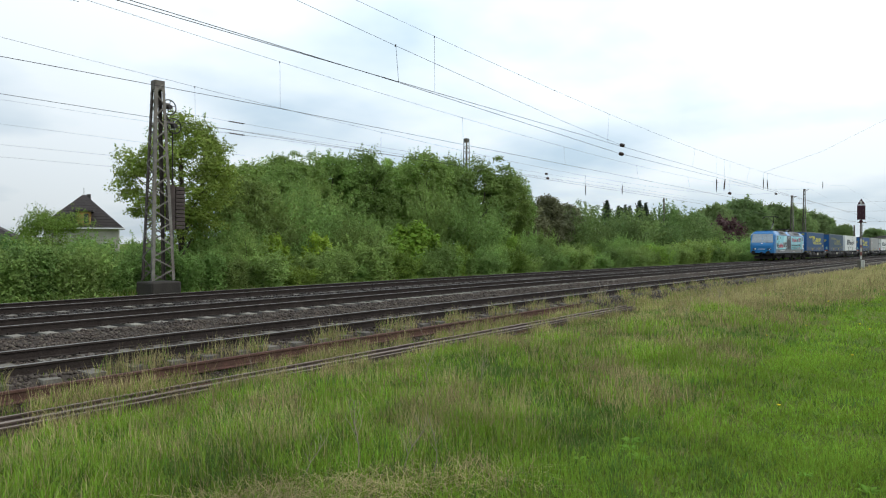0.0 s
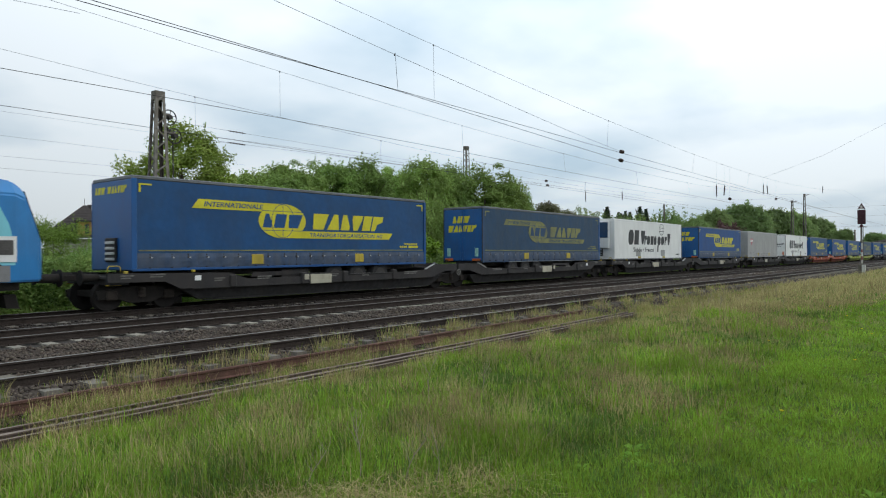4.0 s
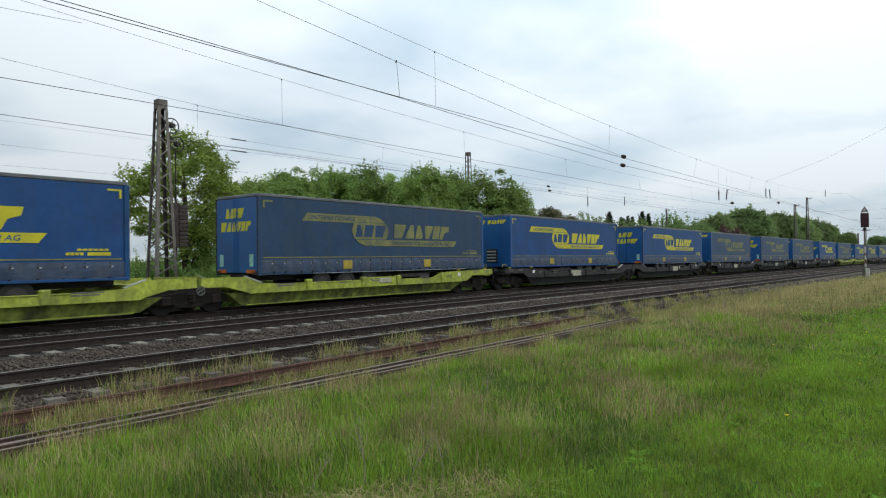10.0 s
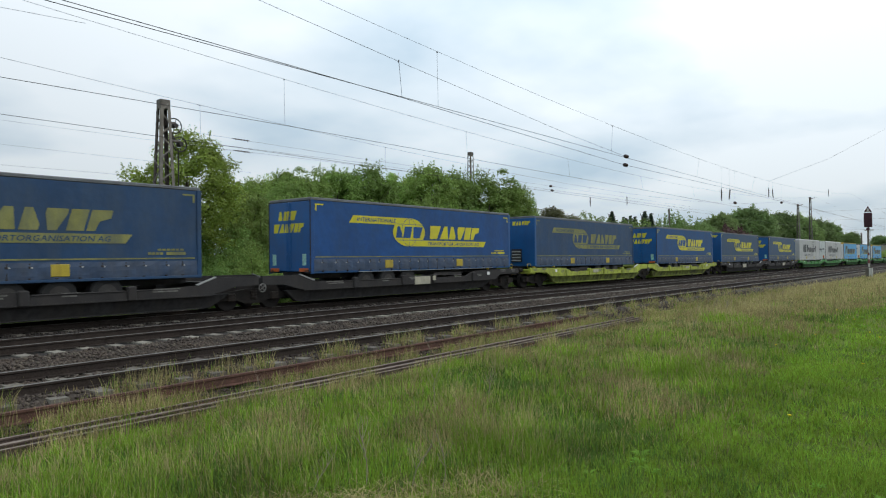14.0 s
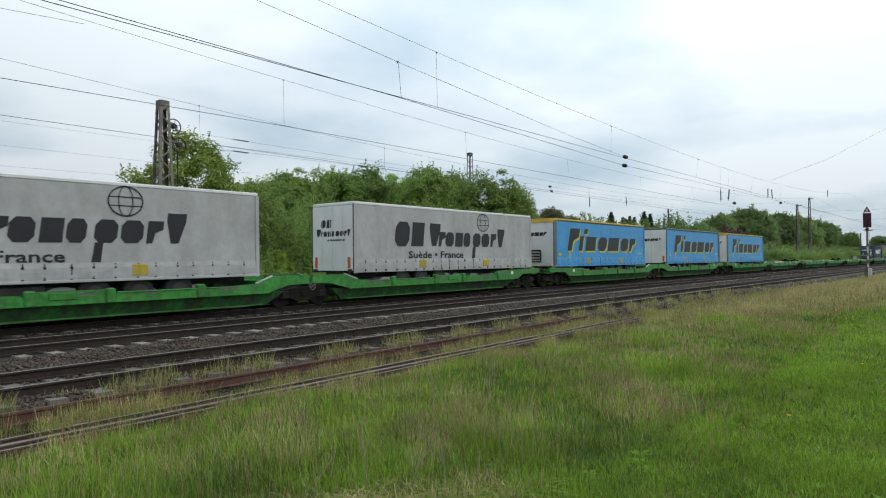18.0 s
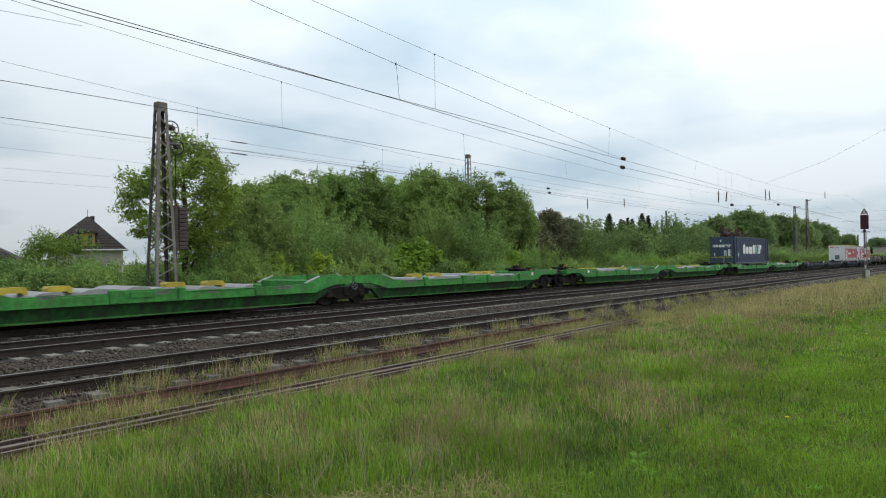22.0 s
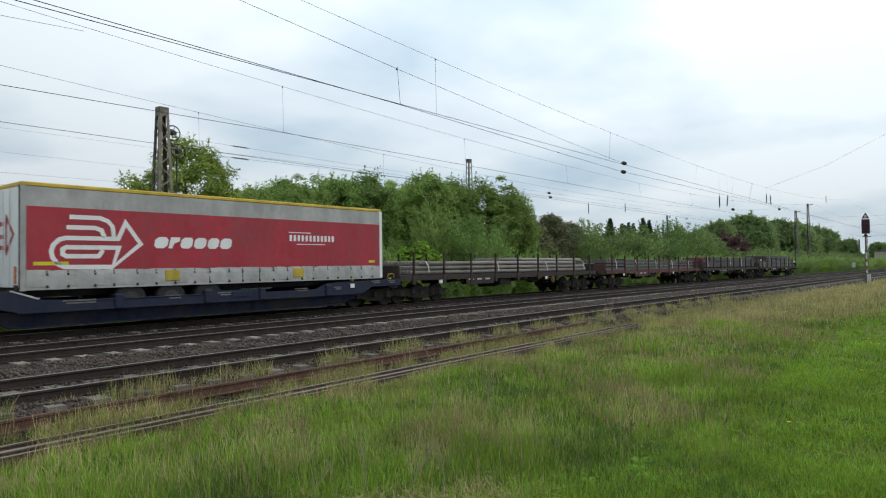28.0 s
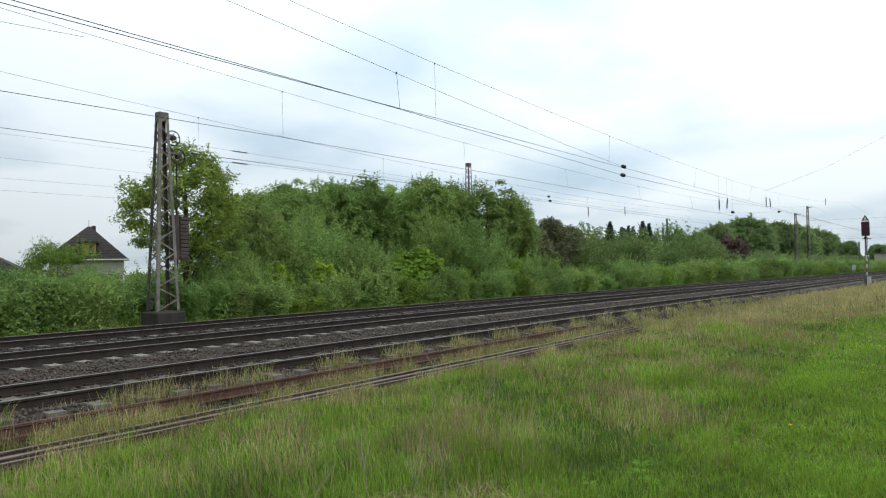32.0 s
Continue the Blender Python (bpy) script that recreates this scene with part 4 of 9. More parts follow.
# darker belly paint: shade below the girder put into the colour, with brake dust
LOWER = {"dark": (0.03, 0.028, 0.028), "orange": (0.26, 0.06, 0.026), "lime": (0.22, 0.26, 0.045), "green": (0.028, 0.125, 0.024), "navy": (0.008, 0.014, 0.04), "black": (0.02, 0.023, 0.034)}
WAGON_LOW = {k: mat("wagon_belly_shade_dust_" + k, c, 0.85, 0.0, var=0.35, scale=2.5, grain=0.4, gscale=6, bump=0.4, dirt=(0.035, 0.03, 0.026), dirt_amt=1.0) for k, c in LOWER.items()}

M_STENCIL = mat("faded_stencil", (0.17, 0.165, 0.15), 0.7, var=0.4, scale=9, grain=0.3, dirt=(0.07, 0.06, 0.055), dirt_amt=0.8)
WAGON_EDGE = mat("pale_ramp_edge", (0.45, 0.48, 0.42), 0.6, 0.1, var=0.25, scale=4, grain=0.2)
ROLLING = []      # (thing, metres behind the first trailer's front, turned round)


# ---- prints on flat sides ----
def side_point(x, z, L, half, near):
    return (x, -half, z) if near else (L - x, half, z)


def decal(name, polys, material, parent, L, half, label=""):
    """Flat printed shapes, given in x from the left end and z, on both long sides."""
    for near in (True, False):
        bm = bmesh.new()
        for poly in polys:
            vs = [bm.verts.new(side_point(x, z, L, half, near)) for x, z in poly]
            bm.faces.new(vs)
        me = bpy.data.meshes.new(name)
        bm.normal_update()
        bm.to_mesh(me)
        bm.free()
        me.materials.append(material)
        place(name, me, parent, label)


def bar(x0, x1, z0, z1, slant=0.0):
    s = slant * (z1 - z0)
    return [(x0, z0), (x1, z0), (x1 + s, z1), (x0 + s, z1)]


def word_blocks(x0, x1, z0, z1, n, slant=0.0, fill=0.78):
    """Unreadable small print as plain blocks, one a letter."""
    w = (x1 - x0) / n
    return [bar(x0 + w * (i + (1 - fill) / 2), x0 + w * (i + (1 + fill) / 2), z0, z1, slant) for i in range(n)]


OUTLINE = {
    "block": ((0, 0), (1, 0), (1, 1), (0, 1)),
    "peak": ((0, 0), (1, 0), (0.68, 1), (0.32, 1)),
    "foot": ((0, 0), (1, 0), (1, 0.25), (0.42, 1), (0, 1)),
    "cap": ((0, 1), (0, 0.74), (0.3, 0), (0.7, 0), (1, 0.74), (1, 1)),
    "fan": ((0, 1), (0.16, 0), (0.84, 0), (1, 1)),
    "bowl": ((0.22, 0), (0.78, 0), (1, 0.24), (1, 0.76), (0.78, 1), (0.22, 1), (0, 0.76), (0, 0.24)),
    "flag": ((0, 0), (0.4, 0), (0.5, 0.45), (1, 0.62), (1, 1), (0, 1)),
}


def shapes(rows, z0, z1, slant=0.0):
    """A mark as plain solid shapes: (outline, x from, x to) or with heights of its own."""
    out = []
    for kind_of, a, b, *own in rows:
        lo, hi = own if own else (z0, z1)
        out.append([(a + (b - a) * u + slant * (lo + (hi - lo) * v - z0), lo + (hi - lo) * v) for u, v in OUTLINE[kind_of]])
    return out


def shape_row(kinds, x0, x1, gap=0.1):
    """Plain shapes of given relative widths set side by side from x0 to x1."""
    total = sum(w for _, w in kinds) + gap * (len(kinds) - 1)
    k, x, out = (x1 - x0) / total, x0, []
    for name, w in kinds:
        out.append((name, x, x + w * k))
        x += (w + gap) * k
    return out


WIDE_MARK = (("fan", 1.3), ("peak", 1.05), ("foot", 0.8), ("cap", 0.95), ("block", 0.8), ("flag", 1.0))
SHORT_MARK = (("foot", 0.75), ("block", 0.95), ("fan", 1.25))


def stroke(pts, w):
    """An even band along a bent line, mitred at the bends."""
    left, right = [], []
    P = [Vector(p) for p in pts]
    for i, p in enumerate(P):
        a = (p - P[i - 1]).normalized() if i else (P[1] - p).normalized()
        b = (P[i + 1] - p).normalized() if i < len(P) - 1 else a
        n = Vector((-(a + b).y, (a + b).x)).normalized()
        k = w / 2 / max(0.45, n.dot(Vector((-a.y, a.x))))
        left.append(p + n * k), right.append(p - n * k)
    return [[tuple(left[i]), tuple(right[i]), tuple(right[i + 1]), tuple(left[i + 1])] for i in range(len(P) - 1)]


def ring(cx, cz, rx, rz, t, n=36):
    out = []
    for i in range(n):
        a, b = 2 * math.pi * i / n, 2 * math.pi * (i + 1) / n
        out.append([(cx + rx * math.cos(a), cz + rz * math.sin(a)), (cx + rx * math.cos(b), cz + rz * math.sin(b)),
                    (cx + (rx - t) * math.cos(b), cz + (rz - t) * math.sin(b)), (cx + (rx - t) * math.cos(a), cz + (rz - t) * math.sin(a))])
    return out


def disc(cx, cz, rx, rz, n=36):
    return [(cx + rx * math.cos(2 * math.pi * i / n), cz + rz * math.sin(2 * math.pi * i / n)) for i in range(n)]


TEXTS = {}


def text_outline(body, bold=0.0, shear=0.0):
    key = (body, bold, shear)
    if key not in TEXTS:
        cu = bpy.data.curves.new("text", "FONT")
        cu.body, cu.offset, cu.shear = body, bold, shear
        cu.resolution_u = 2
        tmp = bpy.data.objects.new("text", cu)
        scene.collection.objects.link(tmp)
        dg = bpy.context.evaluated_depsgraph_get()
        me = bpy.data.meshes.new_from_object(tmp.evaluated_get(dg))
        V = np.array([v.co[:] for v in me.vertices])
        F = [tuple(p.vertices) for p in me.polygons]
        bpy.data.objects.remove(tmp)
        bpy.data.meshes.remove(me)
        V[:, 0] -= V[:, 0].min()
        TEXTS[key] = (V, F)
    return TEXTS[key]


def lettering(body, x0, x1, z0, cap, material, parent, L, half, bold=0.0, shear=0.0, label="", name="lettering", both=True):
    """Words painted on the long sides: from x0 to x1, capitals of that height on the line z0."""
    V, F = text_outline(body, bold, shear)
    k = (x1 - x0) / V[:, 0].max()
    kz = cap / 0.69
    for near in ((True, False) if both else (True,)):
        pts = [side_point(x0 + v[0] * k, z0 + v[1] * kz, L, half, near) for v in V]
        me = bpy.data.meshes.new(name)
        me.from_pydata(pts, [], F)
        me.materials.append(material)
        place(name, me, parent, label)


# ---- semi-trailers ----
TL, TW = 13.78, 2.55
Z0, Z1 = 1.22, 4.11


def road_wheel(parent, x, y):
    w = part("wheel", lathe(bmesh.new(), (x, y, 0.80), "y", [(-0.19, 0.30), (-0.19, 0.46), (-0.14, 0.50), (0.14, 0.50), (0.19, 0.46), (0.19, 0.30)], 18), M_TYRE, parent)
    s = -1 if y < 0 else 1
    part("hub", lathe(bmesh.new(), (x, y + s * 0.17, 0.80), "y", [(-0.04, 0.29), (s * 0.02, 0.27), (s * 0.03, 0.12), (s * 0.06, 0.11)], 14), M_ROADHUB, w)


def strap_mesh():
    """Tensioning strap with its buckle and hook, on a curtain's lower edge."""
    bm = bmesh.new()
    box(bm, -0.016, 0.016, -0.012, 0.014, Z0 + 0.05, Z0 + 0.50)
    box(bm, -0.042, 0.042, -0.024, 0.024, Z0 + 0.35, Z0 + 0.42, 0.01)
    box(bm, -0.04, 0.02, -0.034, 0.034, Z0 + 0.02, Z0 + 0.085)
    box(bm, 0.03, 0.075, -0.028, 0.028, Z0 + 0.36, Z0 + 0.40, mi=1)
    bmesh.ops.recalc_face_normals(bm, faces=bm.faces)
    me = bpy.data.meshes.new("strap")
    bm.to_mesh(me)
    bm.free()
    me.materials.append(M_CHASSIS)
    me.materials.append(M_SILVER)
    return me


STRAP = strap_mesh()


def trailer_base(label, curtain, nose, doors, roof_m, rail_m, buckles=True, box_body=False, skirt=None):
    """Body without prints: nose at x = 0, doors at x = TL."""
    t = thing("semi_trailer", label, "trailer", "trailers on the train")
    h = TW / 2
    # long sides: slightly slack sheets
    for s in (-1, 1):
        bm = bmesh.new()
        nx = 40 if not box_body else 2
        zs = [Z0 + 0.02, Z0 + 0.55, (Z0 + Z1) / 2, Z1 - 0.12]
        g = random.Random(hash_of(label) + s)
        rows = []
        for z in zs:
            rows.append([bm.verts.new((0.08 + (TL - 0.16) * i / nx, s * (h - (0.0 if box_body else g.uniform(0.0, 0.012) + 0.004)), z)) for i in range(nx + 1)])
        for A, B in zip(rows, rows[1:]):
            for i in range(nx):
                bm.faces.new((A[i], A[i + 1], B[i + 1], B[i]))
        part("side_wall" if box_body else "side_curtain", bm, curtain, t, smooth=True)
    # core that closes the body
    part("cargo_box", box(bmesh.new(), 0.06, TL - 0.06, -h + 0.03, h - 0.03, Z0 + 0.05, Z1 - 0.06), M_CHASSIS, t)
    part("roof", box(bmesh.new(), 0.0, TL, -h, h, Z1 - 0.12, Z1, 0.025), roof_m, t)
    part("front_wall", box(bmesh.new(), -0.02, 0.09, -h, h, Z0, Z1 - 0.12, 0.02), nose, t)
    for s in (-1, 1):
        part("corner_post", box(bmesh.new(), -0.03, 0.14, s * h - 0.03, s * h + 0.012, Z0, Z1 - 0.1, 0.012), nose, t)
        part("corner_post", box(bmesh.new(), TL - 0.13, TL + 0.02, s * h - 0.03, s * h + 0.012, Z0 - 0.05, Z1 - 0.1, 0.012), rail_m, t)
        d = part("rear_door", box(bmesh.new(), TL - 0.06, TL + 0.03, min(0.012 * s, s * (h - 0.04)), max(0.012 * s, s * (h - 0.04)), Z0 + 0.05, Z1 - 0.14, 0.012), doors, t)
        for k in ((0.14, 0.62) if doors is M_WHITE else (0.12,)):
            part("lock_rod", tube(bmesh.new(), (TL + 0.042, s * k, Z0 + 0.06), (TL + 0.042, s * k, Z1 - 0.2), 0.012, 6), doors, d)
        part("tail_lamp", box(bmesh.new(), TL - 0.02, TL + 0.05, s * h - 0.35 if s > 0 else s * h + 0.08, s * h - 0.08 if s > 0 else s * h + 0.35, Z0 - 0.02, Z0 + 0.12, 0.01), M_CHASSIS, t)
        if doors is M_WHITE:
            part("reflector", box(bmesh.new(), TL + 0.03, TL + 0.045, min(s * 0.92, s * 1.08), max(s * 0.92, s * 1.08), Z0 + 0.15, Z0 + 0.62, 0.005), M_ORANGELAMP, d)
        else:
            part("reflector", box(bmesh.new(), TL + 0.03, TL + 0.05, min(s * 0.62, s * 1.14), max(s * 0.62, s * 1.14), Z0 + 0.04, Z0 + 0.17, 0.005), M_ORANGELAMP, d)
            part("marker_plate", box(bmesh.new(), TL + 0.03, TL + 0.045, min(s * 0.80, s * 1.02), max(s * 0.80, s * 1.02), Z0 + 0.28, Z0 + 0.72, 0.005), M_PLATE, d, "pale green and white marker plate")
        part("door_frame", box(bmesh.new(), TL - 0.02, TL + 0.04, min(s * (h - 0.04), s * (h + 0.004)), max(s * (h - 0.04), s * (h + 0.004)), Z0, Z1 - 0.1, 0.006), M_CHASSIS, t)
        part("side_rail", box(bmesh.new(), 0.0, TL, s * h - 0.05, s * h + 0.008, Z0 - 0.03, Z0 + 0.05, 0.01), rail_m, t)
        for k in (4.5, 9.5):
            zl, zh = (Z0 + 0.05, Z0 + 0.19) if box_body else (Z0 + 0.12, Z0 + 0.46)
            part("lift_plate", box(bmesh.new(), k - 0.25, k + 0.25, s * h - 0.02 if s > 0 else s * h - 0.034, s * h + 0.034 if s > 0 else s * h + 0.02, zl, zh, 0.015), M_LIFT, t, "grimy yellow lifting plate")
        if buckles:
            for k in range(21):
                st = place("strap", STRAP, t)
                st.location = (0.6 + k * (TL - 1.2) / 20 + 0.05 * math.sin(k * 2.7 + hash_of(label)), s * (h + 0.004), 0)
            if skirt is not None:
                g = random.Random(hash_of(label) + 7 * s)
                low = [(0.14 + (TL - 0.27) * i / 60, Z0 + 0.035 + 0.03 * abs(math.sin(math.pi * i / 3 + 0.4)) + g.uniform(-0.008, 0.008)) for i in range(61)]
                part("skirt", slack_skirt(low, s, h, g), skirt, t)
                # highlight along the bottom rail, built as a thin bright strip
                part("rail_edge", box(bmesh.new(), 1.6, 11.3, min(s * (h + 0.006), s * (h + 0.014)), max(s * (h + 0.006), s * (h + 0.014)), Z0 - 0.022, Z0 - 0.004), M_SILVER, t, "bright strip standing for the glint on the bottom rail")
    # running gear
    part("chassis", box(bmesh.new(), 0.4, TL - 0.1, -0.55, 0.55, 0.98, Z0 + 0.02), M_CHASSIS, t)
    for x in (8.2, 9.5, 10.8):
        part("axle", tube(bmesh.new(), (x, -1.1, 0.80), (x, 1.1, 0.80), 0.07, 8), M_CHASSIS, t)
        for s in (-1, 1):
            road_wheel(t, x, s * 1.04)
    part("underride_bar", box(bmesh.new(), TL - 0.12, TL, -1.2, 1.2, 0.85, 0.97, 0.01), M_CHASSIS, t)
    part("tool_box", box(bmesh.new(), 5.6, 6.9, -1.2, -0.75, 0.8, 1.12, 0.03), M_CHASSIS, t)
    part("kingpin_plate", box(bmesh.new(), 0.5, 2.4, -1.0, 1.0, 1.0, 1.13, 0.02), M_CHASSIS, t)
    # couplings on the nose
    c = part("coupling_panel", box(bmesh.new(), -0.10, -0.02, -0.42, 0.25, Z0 + 0.25, Z0 + 1.0, 0.02), M_CHASSIS, t)
    for k in range(4):
        part("coupling", box(bmesh.new(), -0.13, -0.09, -0.38, 0.2, Z0 + 0.3 + 0.17 * k, Z0 + 0.38 + 0.17 * k, 0.01), M_SILVER, c)
    return t


def slack_skirt(low, s, h, g):
    """Lower edge of a curtain: pulled in at each strap and bellying out between them."""
    bm = bmesh.new()
    rows = []
    for f in (0.0, 0.2, 0.45, 0.7, 1.0):
        row = []
        for i, (x, z) in enumerate(low):
            belly = 0.018 * abs(math.sin(math.pi * i / 3)) * math.sin(math.pi * f) + g.uniform(-0.003, 0.003)
            row.append(bm.verts.new((x, s * (h + 0.004 + 0.010 * (f < 1) + belly), z + (Z0 + 0.52 - z) * f)))
        rows.append(row)
    for A, B in zip(rows, rows[1:]):
        for i in range(len(A) - 1):
            bm.faces.new((A[i], A[i + 1], B[i + 1], B[i]) if s < 0 else (A[i], B[i], B[i + 1], A[i + 1]))
    return bm


def hash_of(s):
    return sum((i + 1) * ord(c) for i, c in enumerate(s)) % 9973


def front_panel(parent, x, polys, material, flip):
    """Prints on an end wall: y across, z up; flip for the end at the left."""
    bm = bmesh.new()
    for poly in polys:
        bm.faces.new([bm.verts.new((x, -y if not flip else -y, z)) for y, z in poly])
    me = bpy.data.meshes.new("end_print")
    bm.normal_update()
    bm.to_mesh(me)
    bm.free()
    me.materials.append(material)
    place("end_print", me, parent)


def blue_trailer(label, tarp, ink):
    t = trailer_base(label, tarp, M_BLUEDOOR, M_BLUEDOOR, M_ROOFEDGE, tarp, skirt=M_BLUESKIRT)
    e = TW / 2 + 0.004
    # slanted top bar, globe, wide mark, lower bar
    decal("print_bar", [bar(1.96, 5.6, 3.20, 3.51, 0.8)], ink, t, TL, e)
    decal("print_bar", [bar(5.7, 11.32, 2.27, 2.54, 0.8)], ink, t, TL, e)
    decal("print_globe", [disc(5.62, 2.89, 1.07, 0.63)], ink, t, TL, e + 0.003)
    decal("print_grid", ring(5.62, 2.89, 0.52, 0.62, 0.022) + [bar(5.61, 5.63, 2.27, 3.51), bar(4.68, 6.56, 3.23, 3.25), bar(4.68, 6.56, 2.53, 2.55)], tarp, t, TL, e + 0.006)
    decal("print_mark", shapes(shape_row(SHORT_MARK, 4.72, 6.42, 0.16), 2.64, 3.14, 0.25), tarp, t, TL, e + 0.008)
    decal("print_mark", shapes(shape_row(WIDE_MARK, 6.92, 10.8, 0.12), 2.62, 3.23, 0.28), ink, t, TL, e)
    lettering("INTERNATIONALE", 2.4, 4.75, 3.28, 0.16, tarp, t, TL, e + 0.008, 0.012, 0.2)
    lettering("TRANSPORTORGANISATION AG", 6.9, 10.9, 2.325, 0.15, tarp, t, TL, e + 0.004, 0.012, 0.2)
    decal("print_line", [bar(0.2, TL - 0.2, 1.80, 1.84)], M_OLIVE, t, TL, e)
    decal("print_corner", [[(0.2, 3.6), (0.27, 3.6), (0.27, 3.82), (0.62, 3.82), (0.62, 3.87), (0.2, 3.87)]], ink, t, TL, e)
    decal("print_corner", [[(TL - 0.2, 3.87), (TL - 0.62, 3.87), (TL - 0.62, 3.82), (TL - 0.27, 3.82), (TL - 0.27, 3.6), (TL - 0.2, 3.6)]], ink, t, TL, e)
    decal("print_small", word_blocks(12.0, 12.5, 1.93, 2.01, 4) + [bar(12.6, 13.25, 1.92, 2.02)] + word_blocks(12.3, 13.2, 2.06, 2.12, 6), ink, t, TL, e)
    front_panel(t, -0.025, shapes(shape_row(SHORT_MARK, -1.05, -0.42, 0.16) + shape_row(WIDE_MARK, -0.25, 0.95, 0.14), 3.60, 3.82, 0.25), M_YELLOW, True)
    front_panel(t, TL + 0.034, [[(-y, z) for y, z in q] for q in shapes(shape_row(SHORT_MARK, -0.66, 0.4, 0.16), 3.26, 3.62, 0.25) + shapes(shape_row(WIDE_MARK, -1.0, 0.82, 0.13), 2.78, 3.13, 0.25)], M_YELLOW, False)
    for s in (-1, 1):
        part("side_guard", prism(bmesh.new(), [(4.25, 0.90), (6.4, 0.94), (6.4, 1.06), (4.35, 1.06)], min(s * 1.2, s * 1.235), max(s * 1.2, s * 1.235)), M_CHASSIS, t)
    return t


def white_reefer(label):
    t = trailer_base(label, M_WHITE, M_WHITE, M_WHITE, M_WHITE, M_ROOFEDGE, buckles=False, box_body=True)
    u = part("cooling_unit", box(bmesh.new(), -0.22, -0.02, -0.95, 0.95, 2.0, 3.95, 0.05), M_WHITE, t)
    part("unit_grille", box(bmesh.new(), -0.24, -0.20, -0.88, 0.88, 2.75, 3.85, 0.02), M_NAVY, u)
    decal("wear_patch", [bar(3.82, 4.73, 1.42, 1.90), bar(8.87, 9.78, 1.42, 1.90)], M_GREYDARK, t, TL, TW / 2 + 0.004, "grey rubbed patch")
    gn_print(t)
    return t


def gn_print(t):
    e = TW / 2 + 0.004
    rows = [("bowl", 2.40, 3.34, 2.29, 3.38), ("block", 3.50, 4.34, 2.30, 3.38), ("cap", 4.72, 5.50, 2.33, 3.37), ("flag", 5.44, 5.92), ("bowl", 5.94, 6.58), ("block", 6.70, 7.30), ("bowl", 7.38, 7.92),
            ("bowl", 8.14, 8.80), ("bowl", 8.90, 9.58), ("flag", 9.70, 10.20), ("cap", 10.30, 10.95, 2.31, 3.25)]
    decal("print_mark", shapes(rows, 2.31, 2.99, 0.12), M_BLACKPRINT, t, TL, e)
    decal("print_mark", [[(8.08, 1.75), (8.34, 1.75), (8.42, 2.32), (8.18, 2.32)]], M_BLACKPRINT, t, TL, e + 0.001)
    decal("print_globe", ring(9.08, 3.55, 0.54, 0.46, 0.045) + ring(9.08, 3.55, 0.23, 0.46, 0.03) + [bar(8.58, 9.58, 3.66, 3.69), bar(8.58, 9.58, 3.40, 3.43)], M_BLACKPRINT, t, TL, e + 0.002)
    lettering("Suède • France", 3.33, 7.38, 1.77, 0.31, M_BLACKPRINT, t, TL, e, 0.02, label="black lettering")
    front_panel(t, TL + 0.034, [[(-y, z) for y, z in q] for q in shapes([("bowl", -0.72, -0.42), ("block", -0.36, -0.08)], 3.06, 3.40, 0.12) + shapes([("cap", -1.0, -0.72, 2.70, 3.02), ("flag", -0.72, -0.56), ("bowl", -0.54, -0.32), ("block", -0.28, -0.08), ("bowl", -0.05, 0.13), ("bowl", 0.2, 0.42), ("bowl", 0.46, 0.68), ("flag", 0.72, 0.88), ("cap", 0.9, 1.05, 2.70, 2.98)], 2.70, 2.92, 0.1) + word_blocks(-0.3, 0.75, 2.50, 2.58, 10)], M_BLACKPRINT, False)
    decal("print_small", word_blocks(12.3, 13.2, 1.5, 1.6, 5), M_BLACKPRINT, t, TL, e)


def grey_trailer(label, tarp, nose):
    t = trailer_base(label, tarp, nose, M_WHITE, M_WHITE if tarp is M_GREYTARP else M_GREYTARP, tarp, skirt=tarp)
    return t


